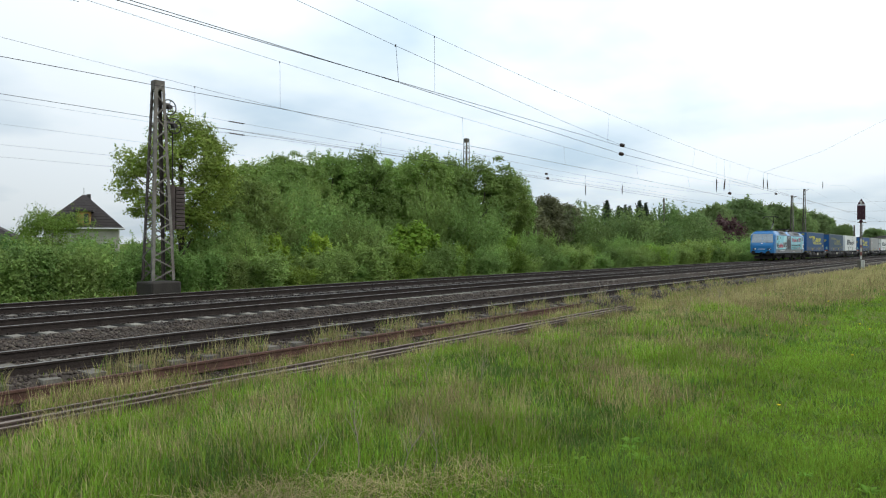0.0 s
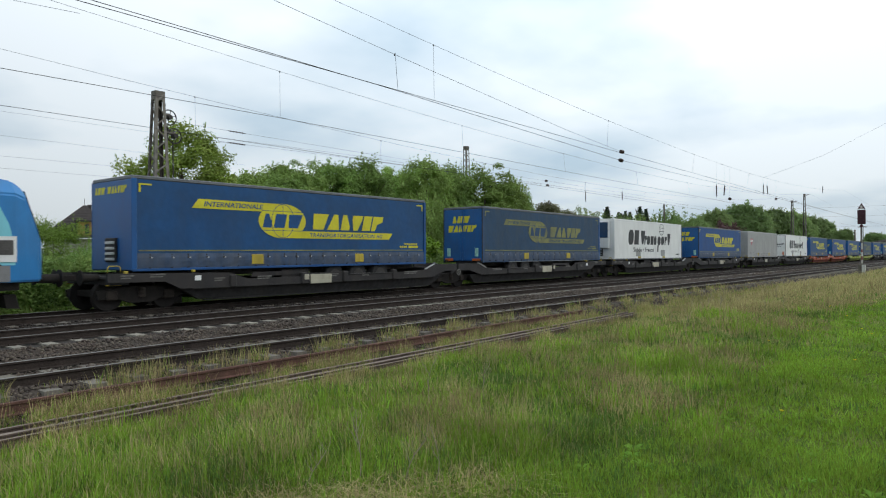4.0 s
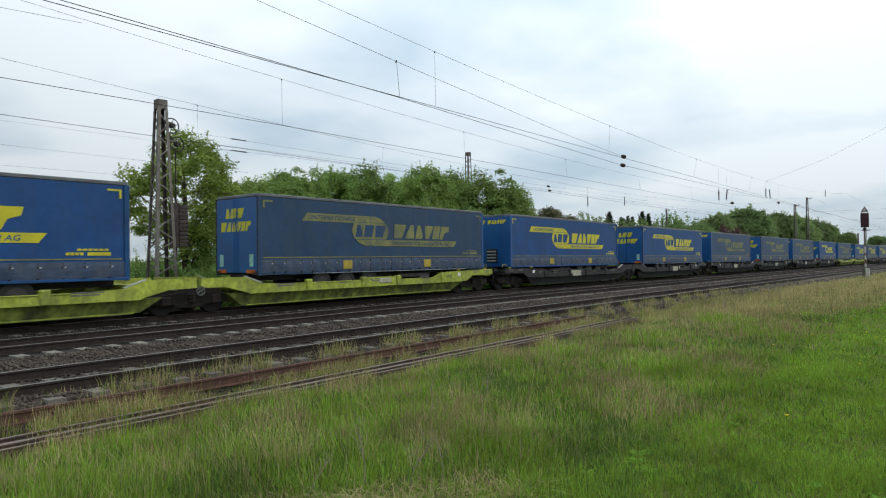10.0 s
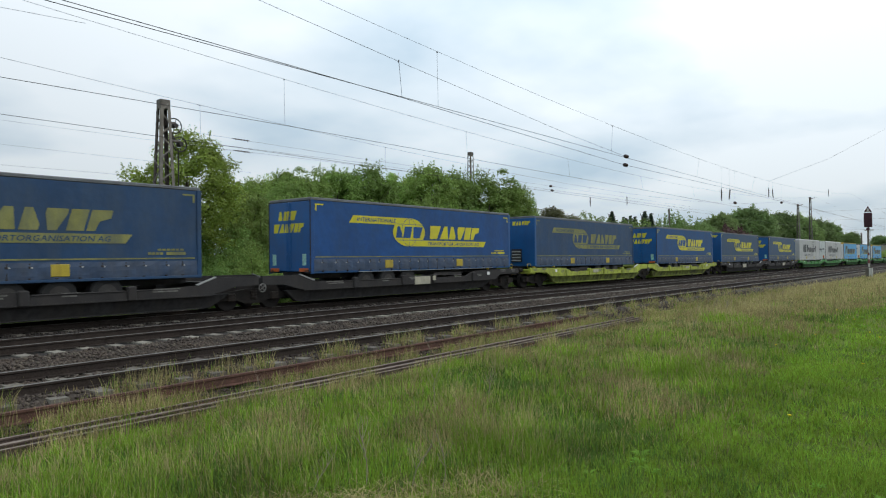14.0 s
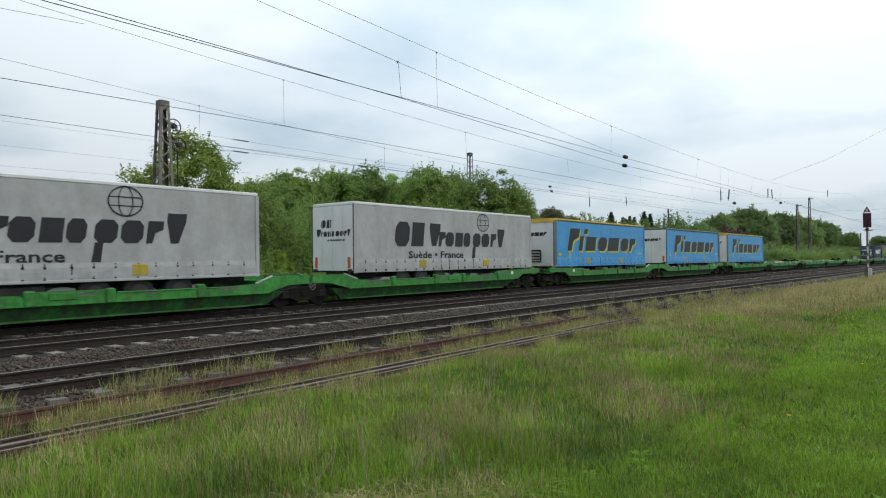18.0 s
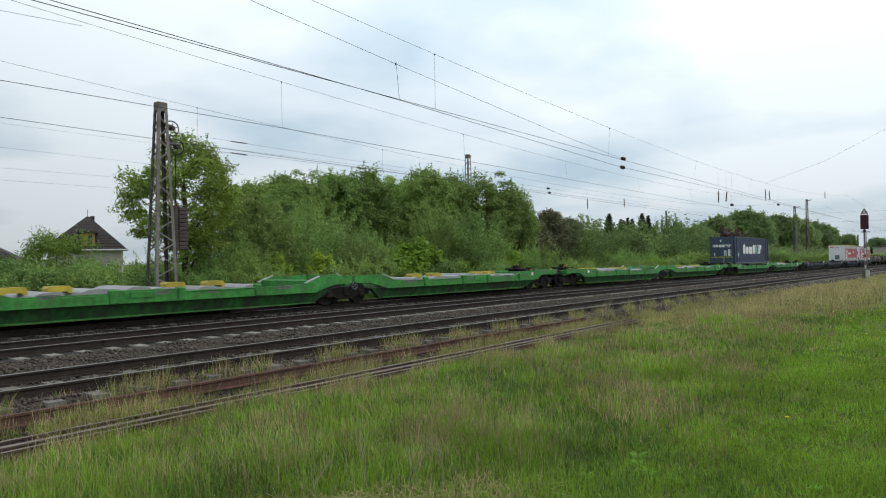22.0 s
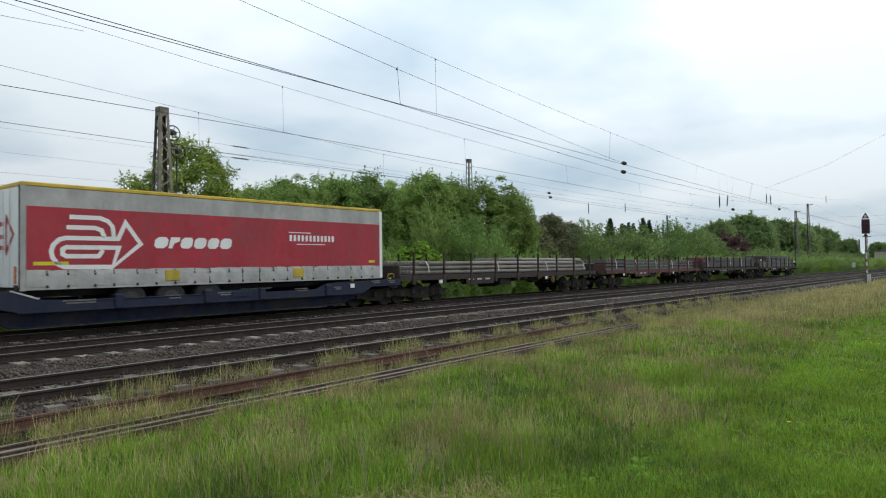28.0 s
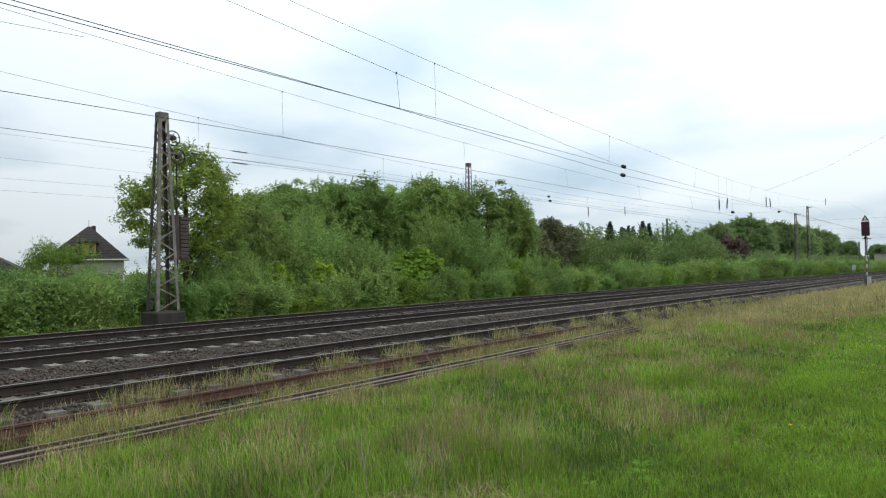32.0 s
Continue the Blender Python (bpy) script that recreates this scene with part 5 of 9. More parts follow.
def sky_trailer(label, roof):
    t = trailer_base(label, M_SKYTARP, M_WHITE, M_WHITE, roof, M_SKYTARP, skirt=M_SKYTARP)
    e = TW / 2 + 0.004
    decal("roof_seam", [bar(0.15, TL - 0.1, 3.955, 3.99)], M_CHASSIS, t, TL, e + 0.012)
    for s in (-1, 1):
        part("front_post", box(bmesh.new(), -0.04, 0.30, s * TW / 2 - 0.037, s * TW / 2 + 0.037, Z0, Z1 - 0.12, 0.01), M_ROOFEDGE, t, "grey front corner post")
    part("roof_front", prism(bmesh.new(), [(-0.06, 3.86), (0.42, 3.90), (0.30, 4.13), (-0.02, 4.11)], -TW / 2 - 0.02, TW / 2 + 0.02), M_YELLOWROOF if roof is M_YELLOWROOF else M_ROOFEDGE, t)
    blocks = shapes([("flag", 1.67, 2.95, 2.16, 3.56), ("block", 3.13, 3.62, 2.16, 3.10), ("block", 3.60, 4.05, 3.24, 3.56), ("block", 4.05, 5.45), ("bowl", 5.80, 7.10), ("block", 7.35, 9.05), ("bowl", 9.40, 10.65), ("flag", 10.88, 11.85)], 2.16, 3.08, 0.30)
    decal("print_shadow", [[(x + 0.1, z - 0.1) for x, z in q] for q in blocks], M_YELLOW, t, TL, e)
    decal("print_word", blocks, M_BLACKPRINT, t, TL, e + 0.003)
    decal("print_small", [bar(0.6, 0.9, 1.85, 2.0), bar(1.9, 2.05, 1.75, 2.05), bar(12.6, 13.2, 1.95, 2.05)], M_YELLOW, t, TL, e)
    decal("print_line", [bar(0.2, TL - 0.2, 1.62, 1.65)], M_GREYTARP, t, TL, e)
    for x, s in ((-0.025, 1), (TL + 0.034, -1)):
        front_panel(t, x, [[(s * y, z) for y, z in q] for q in shapes(shape_row((("flag", 0.9), ("block", 0.35), ("block", 1), ("bowl", 1), ("block", 1.3), ("bowl", 1), ("flag", 0.8)), -1.0, 0.75, 0.12), 3.05, 3.28, 0.3)], M_BLACKPRINT, s > 0)
    return t


def red_trailer(label):
    t = trailer_base(label, M_DIRTYTARP, M_WHITE, M_WHITE, M_YELLOWROOF, M_DIRTYTARP, skirt=M_DIRTYTARP)
    e = TW / 2 + 0.004
    decal("red_band", [bar(0.14, TL - 0.14, 1.64, 3.46)], M_REDTARP, t, TL, e, "wide red band")
    # arrow emblem of rounded parallel strokes
    w = 0.125
    st = stroke([(1.22, 3.21), (2.05, 3.21), (2.28, 3.13), (2.42, 2.97), (2.45, 2.66)], w)
    st += stroke([(1.14, 2.92), (1.92, 2.92), (2.10, 2.86), (2.18, 2.66)], w)
    st += stroke([(2.38, 1.80), (1.10, 1.81), (0.90, 1.90), (0.78, 2.08), (0.75, 2.24), (0.80, 2.42), (0.95, 2.57), (1.12, 2.62), (2.58, 2.62), (2.80, 3.10), (3.26, 2.48), (2.42, 1.80), (2.60, 2.36), (1.14, 2.36), (1.04, 2.30), (1.04, 2.17), (1.14, 2.11), (2.02, 2.11), (2.14, 2.29)], w)
    decal("print_emblem", st, M_WHITE, t, TL, e + 0.003)
    decal("print_mark", shapes(shape_row((("bowl", 1), ("flag", 0.75), ("bowl", 0.95), ("bowl", 1), ("bowl", 0.95), ("bowl", 1)), 3.66, 6.38, 0.14), 2.36, 2.71, 0.25), M_WHITE, t, TL, e + 0.003)
    decal("print_small", word_blocks(8.85, 11.1, 2.68, 2.9, 12, 0, 0.6) + [bar(8.85, 9.9, 2.98, 3.01), bar(9.2, 10.6, 2.55, 2.58)], M_WHITE, t, TL, e + 0.003)
    decal("print_small", [bar(0.3, 1.2, 1.86, 1.96), bar(13.0, 13.35, 1.86, 1.96)], M_YELLOW, t, TL, e + 0.003)
    front_panel(t, TL + 0.036, [[(-y, z) for y, z in q] for q in [bar(-0.8, 0.2, 2.3, 2.42), bar(-0.8, 0.2, 2.6, 2.72), bar(-0.6, 0.2, 2.95, 3.07), bar(-0.95, -0.8, 2.3, 2.72), bar(0.3, 0.42, 2.2, 3.2)] + [[(0.35, 3.3), (0.95, 2.7), (0.8, 2.7), (0.35, 3.1)], [(0.35, 2.1), (0.35, 2.3), (0.8, 2.7), (0.95, 2.7)]]], M_REDTARP, False)
    front_panel(t, -0.025, word_blocks(-1.05, -0.5, 3.6, 3.78, 3) + word_blocks(-0.2, 0.5, 3.62, 3.7, 6) + word_blocks(-0.3, 0.4, 3.3, 3.35, 6), M_REDTARP, True)
    return t


def sea_container(label):
    t = thing("container", label, "container")
    L, h, z0, z1 = 13.72, 1.25, 1.17, 4.05
    for s in (-1, 1):
        bm = bmesh.new()
        xs, n = [], 49
        for k in range(n):
            x = 0.16 + (L - 0.32) * k / n
            w = (L - 0.32) / n
            xs += [(x, 0.0), (x + 0.42 * w, 0.0), (x + 0.5 * w, 0.035), (x + 0.92 * w, 0.035)]
        xs.append((L - 0.16, 0.0))
        a = [bm.verts.new((x, s * (h - 0.01 - d), z0 + 0.16)) for x, d in xs]
        b = [bm.verts.new((x, s * (h - 0.01 - d), z1 - 0.1)) for x, d in xs]
        for i in range(len(xs) - 1):
            bm.faces.new((a[i], a[i + 1], b[i + 1], b[i]))
        part("side_panel", bm, M_CONTBLUE, t)
        part("bottom_rail", box(bmesh.new(), 0.05, L - 0.05, s * h - 0.06, s * h + 0.01, z0, z0 + 0.17, 0.01), M_CONTBLUE, t)
        part("top_rail", box(bmesh.new(), 0.05, L - 0.05, s * h - 0.06, s * h + 0.01, z1 - 0.11, z1 - 0.01, 0.01), M_CONTBLUE, t)
        for x in (0.0, 0.75, L - 0.95, L - 0.16):
            part("corner_post", box(bmesh.new(), x, x + 0.16, s * h - 0.08, s * h + 0.014, z0 + 0.02, z1 - 0.02, 0.01), M_CONTBLUE, t)
        for x in (0.0, L - 0.18):
            for z in (z0 - 0.02, z1 - 0.1):
                part("corner_casting", box(bmesh.new(), x - 0.01, x + 0.19, s * h - 0.16 if s > 0 else s * h - 0.02, s * h + 0.02 if s > 0 else s * h + 0.16, z, z + 0.12, 0.01), M_CHASSIS, t)
        d = part("rear_door", box(bmesh.new(), -0.03, 0.04, min(0.01 * s, s * 1.17), max(0.01 * s, s * 1.17), z0 + 0.1, z1 - 0.12, 0.012), M_CONTBLUE, t)
        for k in (0.35, 0.85):
            part("lock_rod", tube(bmesh.new(), (-0.06, s * k, z0 + 0.08), (-0.06, s * k, z1 - 0.1), 0.02, 6), M_MASTDARK, d)
    part("shell", box(bmesh.new(), 0.03, L - 0.03, -h + 0.08, h - 0.08, z0 + 0.05, z1 - 0.03), M_CONTBLUE, t)
    part("end_wall", box(bmesh.new(), L - 0.06, L, -h + 0.05, h - 0.05, z0 + 0.05, z1 - 0.03), M_CONTBLUE, t)
    e = h + 0.005
    rows = [("bowl", 3.12, 4.1), ("bowl", 4.26, 5.3, 2.22, 3.02), ("block", 5.5, 6.82, 2.22, 3.02), ("bowl", 7.0, 8.0), ("block", 8.2, 8.46), ("block", 9.3, 9.58), ("flag", 9.8, 10.75)]
    decal("print_mark", shapes(rows, 2.22, 3.26), M_WHITE, t, L, e)
    decal("print_chevron", [[(8.5, 2.75), (8.85, 3.27), (9.15, 3.27), (8.8, 2.75)], [(8.5, 2.75), (8.8, 2.75), (9.15, 2.22), (8.85, 2.22)]], M_TEAL, t, L, e + 0.002)
    decal("print_small", [bar(1.23, 1.56, 1.96, 2.31), bar(0.5, 0.56, 2.4, 2.46)] + [bar(12.95, 12.98, 2.5, 3.55), bar(13.15, 13.18, 3.0, 3.5), bar(13.3, 13.5, 2.3, 2.4)], M_WHITE, t, L, e)
    for s in (-1, 1):
        part("vent", box(bmesh.new(), L - 0.52, L - 0.22, s * h - 0.01, s * h + 0.024, 1.75, 2.3, 0.01), M_CHASSIS, t, "dark ventilation grille")
        part("corner_plate", box(bmesh.new(), L - 0.5, L - 0.16, min(s * h, s * (h + 0.028)), max(s * h, s * (h + 0.028)), 1.2, 1.36, 0.008), M_LIFT, t, "yellow corner plate")
    front_panel(t, -0.034, shapes(shape_row((("bowl", 1), ("bowl", 1), ("block", 1.3), ("bowl", 1), ("flag", 0.9), ("block", 0.35), ("flag", 1)), -0.95, 0.95, 0.12), 2.92, 3.2) + [bar(-0.85, -0.7, 2.0, 2.35), bar(0.2, 0.45, 2.0, 2.6), bar(0.6, 0.9, 2.0, 2.7), bar(-0.2, -0.05, 3.5, 3.7)], M_WHITE, True)
    front_panel(t, -0.036, [bar(-1.1, 1.1, 1.85, 1.92)], M_YELLOW, True)
    return t


# ---- pocket wagons ----
WB = 1.45


def bogie(parent, x, y0=0.0, axles=2, base=1.8):
    b = part("bogie", box(bmesh.new(), x - base / 2 - 0.25, x + base / 2 + 0.25, -0.9, 0.9, 0.42, 0.62, 0.03), M_BOGIE, parent)
    for s in (-1, 1):
        prism_bm = bmesh.new()
        prism(prism_bm, [(x - base / 2 - 0.45, 0.62), (x - base / 2 - 0.4, 0.38), (x - base / 2 + 0.25, 0.36), (x - 0.35, 0.24), (x + 0.35, 0.24), (x + base / 2 - 0.25, 0.36), (x + base / 2 + 0.4, 0.38), (x + base / 2 + 0.45, 0.62), (x + 0.3, 0.74), (x - 0.3, 0.74)], s * 0.98 - 0.06, s * 0.98 + 0.06)
        part("side_frame", prism_bm, M_BOGIE, b)
        for k in range(axles - 1):
            sx = x + base * ((k + 0.5) / (axles - 1) - 0.5)
            part("spring", lathe(bmesh.new(), (sx, s * 1.06, 0.40), "z", [(0, 0.10), (0.05, 0.12), (0.1, 0.10), (0.15, 0.12), (0.2, 0.10), (0.25, 0.12), (0.3, 0.10)], 10), M_BOGIEDUST, b)
            part("brake_shoe", box(bmesh.new(), sx + 0.28, sx + 0.36, s * 0.8 - 0.05, s * 0.8 + 0.05, 0.3, 0.62, 0.01), M_BOGIEDUST, b)
    n = axles
    for k in range(n):
        ax = x + base * (k / (n - 1) - 0.5)
        for s in (-1, 1):
            w = part("wheel", lathe(bmesh.new(), (ax, s * 0.75, 0.46), "y", [(-0.07, 0.2), (-0.07, 0.44), (-s * 0.07, 0.48), (-s * 0.045, 0.46), (0.07, 0.44), (0.07, 0.3), (0.03, 0.26), (0.03, 0.14), (0.09, 0.13)], 24), M_WHEEL, b)
            part("axle_box", box(bmesh.new(), ax - 0.17, ax + 0.17, s * 1.0 - 0.1, s * 1.0 + 0.12, 0.33, 0.62, 0.04), M_BOGIEDUST, b)
    return b


def pocket_wagon(colour, label, empty_fittings=True):
    """Two low-slung units over three bogies; x = 0 at the front load's nose."""
    P = WAGON_PAINT[colour]
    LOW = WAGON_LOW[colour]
    PALE = WAGON_EDGE
    w = thing("pocket_wagon", label, "railway wagon", "pocket wagons")
    c = 15.9

    def unit(sign):
        f = (lambda x: x) if sign > 0 else (lambda x: 2 * c - x)
        girder = [(-0.88, 0.88), (0.9, 0.86), (1.4, 0.62), (13.9, 0.61), (14.9, 0.86), (c - 0.08, 0.88), (c - 0.08, 1.19), (14.15, 1.18), (13.5, 0.95), (12.0, 0.88), (8.6, 0.87), (8.5, 0.98), (6.4, 0.98), (6.3, 0.86), (3.9, 0.86), (3.2, 1.08), (-0.88, 1.15)]
        belly = [(1.45, 0.63), (2.2, 0.24), (14.1, 0.20), (14.75, 0.63)]
        u = part("wagon_unit", box(bmesh.new(), min(f(2.6), f(12.0)), max(f(2.6), f(12.0)), -1.15, 1.15, 0.24, 0.32), P, w)
        for s in (-1, 1):
            bm = bmesh.new()
            poly = [(f(x), z) for x, z in girder]
            prism(bm, poly, s * (WB - 0.10), s * (WB + 0.03))
            part("side_girder", bm, P, u)
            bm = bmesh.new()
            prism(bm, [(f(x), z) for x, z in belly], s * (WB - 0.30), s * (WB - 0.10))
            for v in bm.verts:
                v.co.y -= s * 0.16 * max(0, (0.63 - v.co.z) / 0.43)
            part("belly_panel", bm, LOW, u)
            part("lower_flange", box(bmesh.new(), min(f(2.4), f(13.9)), max(f(2.4), f(13.9)), min(s * (WB - 0.36), s * (WB - 0.24)), max(s * (WB - 0.36), s * (WB - 0.24)), 0.185, 0.225), P, u)
            for x in (3.3, 6.35, 8.46, 11.34):
                part("gusset", box(bmesh.new(), f(x) - 0.14, f(x) + 0.14, min(s * (WB - 0.1), s * (WB + 0.10)), max(s * (WB - 0.1), s * (WB + 0.10)), 0.58, 1.02, 0.04), P, u)
            part("top_flange", box(bmesh.new(), min(f(8.65), f(12.0)), max(f(8.65), f(12.0)), min(s * (WB - 0.14), s * (WB + 0.06)), max(s * (WB - 0.14), s * (WB + 0.06)), 0.865, 0.895, 0.01), P, u)
            part("ramp_edge", prism(bmesh.new(), [(f(13.5), 0.955), (f(14.15), 1.185), (f(14.15), 1.225), (f(13.45), 0.985)], min(s * (WB - 0.06), s * (WB + 0.04)), max(s * (WB - 0.06), s * (WB + 0.04))), M_GREYDARK if colour == "dark" else PALE, u)
            part("lower_lip", box(bmesh.new(), min(f(1.8), f(14.0)), max(f(1.8), f(14.0)), min(s * (WB - 0.05), s * (WB + 0.055)), max(s * (WB - 0.05), s * (WB + 0.055)), 0.60, 0.64), P, u)
            part("sign_plate", box(bmesh.new(), f(2.0) - 0.11, f(2.0) + 0.11, min(s * (WB + 0.01), s * (WB + 0.045)), max(s * (WB + 0.01), s * (WB + 0.045)), 0.86, 1.02, 0.005), M_WHITE, u)
            bm = bmesh.new()
            for a, b2, z in ((-0.5, -0.1, 0.98), (0.4, 0.9, 1.0), (2.6, 3.0, 0.82), (4.3, 4.9, 0.83), (7.0, 8.1, 0.82), (9.4, 9.9, 0.80), (12.0, 12.9, 0.80)):
                for lo_z in (z, z + 0.07):
                    prism(bm, [(f(a), lo_z), (f(b2 - (0.1 if lo_z == z else 0)), lo_z), (f(b2 - (0.1 if lo_z == z else 0)), lo_z + 0.04), (f(a), lo_z + 0.04)], min(s * (WB + 0.03), s * (WB + 0.034)), max(s * (WB + 0.03), s * (WB + 0.034)))
            tagged(part("stencil", bm, M_STENCIL, u, "faded white stencilled data"), kind="stuff")
            tw, tz = (0.53, 0.58) if colour == "dark" else (0.38, 0.74)
            part("data_plate", box(bmesh.new(), f(7.2) - tw, f(7.2) + tw, min(s * (WB + 0.01), s * (WB + 0.06)), max(s * (WB + 0.01), s * (WB + 0.06)), tz, 0.93, 0.01), M_DATAPLATE if colour in ("dark", "orange", "lime") else P, u)
            if colour == "dark":
                part("small_plate", box(bmesh.new(), f(6.45) - 0.11, f(6.45) + 0.11, min(s * (WB + 0.09), s * (WB + 0.115)), max(s * (WB + 0.09), s * (WB + 0.115)), 0.74, 0.94, 0.01), M_DATAPLATE, u)
            part("handrail", tube(bmesh.new(), (f(-0.85), s * 1.3, 0.80), (f(-0.4), s * 1.3, 0.80), 0.018, 6), M_LIFT, u)
        for x in (-0.5, 1.6, 13.9):
            part("crossbeam", box(bmesh.new(), f(x) - 0.3, f(x) + 0.3, -1.4, 1.4, 0.8, 1.06, 0.02), P, u)
        part("end_platform", box(bmesh.new(), min(f(-0.88), f(2.9)), max(f(-0.88), f(2.9)), -1.36, 1.36, 0.98, 1.06, 0.01), P, u)
        for k, x in enumerate((-0.3, 1.9)):
            part("container_lug", box(bmesh.new(), f(x) - 0.05, f(x) + 0.05, -WB + 0.02, -WB + 0.14, 1.13, 1.21, 0.01), M_LIFT, u)
        part("hitch", prism(bmesh.new(), [(f(0.9), 1.06), (f(1.7), 1.06), (f(1.5), 1.16), (f(1.1), 1.16)], -0.4, 0.4), M_BOGIE, u)
        if empty_fittings:
            for x in (4.2, 5.4, 9.0, 10.5):
                hat = [(-0.34, 0.92), (-0.34, 1.08), (-0.28, 1.14), (0.28, 1.14), (0.34, 1.08), (0.34, 0.92), (0.24, 0.92), (0.20, 0.98), (-0.20, 0.98), (-0.24, 0.92)]
                part("fold_cradle", prism(bmesh.new(), [(f(x) + a, z) for a, z in hat], -0.22, 0.22), M_LIFT if colour == "green" else M_BOGIE, u, "folding cradle in the empty pocket")
            for k, x in enumerate((3.2, 4.8, 6.1, 7.3, 8.1, 9.75, 11.4)):
                hi = (0.98, 1.0, 1.04, 1.08, 1.02, 0.99, 1.0)[k]
                part("wheel_chock", prism(bmesh.new(), [(f(x - 0.45), 0.80), (f(x + 0.45), 0.80), (f(x + 0.36), hi - 0.05), (f(x + 0.1), hi), (f(x - 0.2), hi - 0.02), (f(x - 0.38), hi - 0.09)], -1.1 + 0.1 * (k % 3), 1.1), M_GREYDARK if colour == "green" else M_BOGIEDUST, u, "grey wheel chock")
            for s in (-1, 1):
                part("pocket_rail", box(bmesh.new(), min(f(2.8), f(12.4)), max(f(2.8), f(12.4)), min(s * 1.28, s * 1.34), max(s * 1.28, s * 1.34), 0.84, 0.9), P, u)
            part("hitch_plate", box(bmesh.new(), f(1.3) - 0.5, f(1.3) + 0.5, -0.5, 0.5, 1.16, 1.24, 0.03), M_BOGIE, u)
            part("hitch_plate", box(bmesh.new(), f(1.3) - 0.15, f(1.3) + 0.15, -0.2, 0.2, 1.06, 1.42, 0.03), M_BOGIE, u)
        for s in (-1, 1):
            part("buffer", lathe(bmesh.new(), (f(-0.88), s * 0.875, 1.03), "x", [(-0.52, 0.22), (-0.50, 0.23), (-0.47, 0.12), (0.0, 0.11)] if sign > 0 else [(0.52, 0.22), (0.50, 0.23), (0.47, 0.12), (0.0, 0.11)], 16), M_BOGIE, u)
        zt = 1.72 if empty_fittings and sign < 0 else 1.36
        part("end_rail", polytube(bmesh.new(), [(f(-0.75), -1.2, 1.14), (f(-0.75), -1.2, zt - 0.06), (f(-0.70), -1.2, zt), (f(-0.42), -1.2, zt), (f(-0.37), -1.2, zt - 0.06), (f(-0.37), -1.2, 1.14)], 0.018, 6), M_LIFT, u, "yellow hoop handrail")

    unit(1)
    unit(-1)
    for x in (0.35, c, 2 * c - 0.35):
        bogie(w, x)
    part("brake_wheel", handwheel(bmesh.new(), (c + 0.05, -WB - 0.06, 0.78), 0.14), M_HUB if colour not in ("dark", "black") else M_STENCIL, w, "spoked brake handwheel")
    part("coupler", box(bmesh.new(), -1.9, -0.8, -0.1, 0.1, 0.92, 1.1, 0.02), M_BOGIE, w)
    return w


# ---- flat wagons with steel ----
M_BROWNWAGON = mat("wagon_red_brown", (0.105, 0.042, 0.034), 0.8, 0.05, var=0.3, scale=1.5, grain=0.2, bump=0.2, dirt=(0.06, 0.045, 0.038), dirt_amt=0.6)
M_DARKWAGON = mat("wagon_brown_black", (0.040, 0.029, 0.024), 0.8, 0.05, var=0.3, scale=1.5, grain=0.2, bump=0.2, dirt=(0.055, 0.04, 0.034), dirt_amt=0.6)
M_STEEL = mat("mill_scale_steel", (0.098, 0.098, 0.102), 0.7, 0.1, var=0.15, scale=1, grain=0.1, dirt=(0.09, 0.07, 0.06), dirt_amt=0.3)
M_PIPE = mat("pale_pipe_steel", (0.24, 0.22, 0.20), 0.6, 0.2, var=0.2, scale=1, grain=0.12, dirt=(0.16, 0.11, 0.08), dirt_amt=0.4)
M_STRAP = mat("white_strap", (0.68, 0.67, 0.62), 0.6, var=0.1)
M_STRAPOLD = mat("yellowed_strap", (0.46, 0.43, 0.24), 0.7, var=0.2)
M_SLAB = mat("brown_grey_slab_steel", (0.072, 0.066, 0.064), 0.75, 0.05, var=0.2, scale=1, grain=0.1, dirt=(0.09, 0.07, 0.06), dirt_amt=0.35)
M_OLDYELLOW = mat("rusty_yellow_paint", (0.30, 0.19, 0.05), 0.75, var=0.3, scale=5, dirt=(0.10, 0.06, 0.04), dirt_amt=0.6)
M_REDEND = mat("red_lead_paint", (0.15, 0.03, 0.03), 0.7, var=0.2)
FW = 19.9


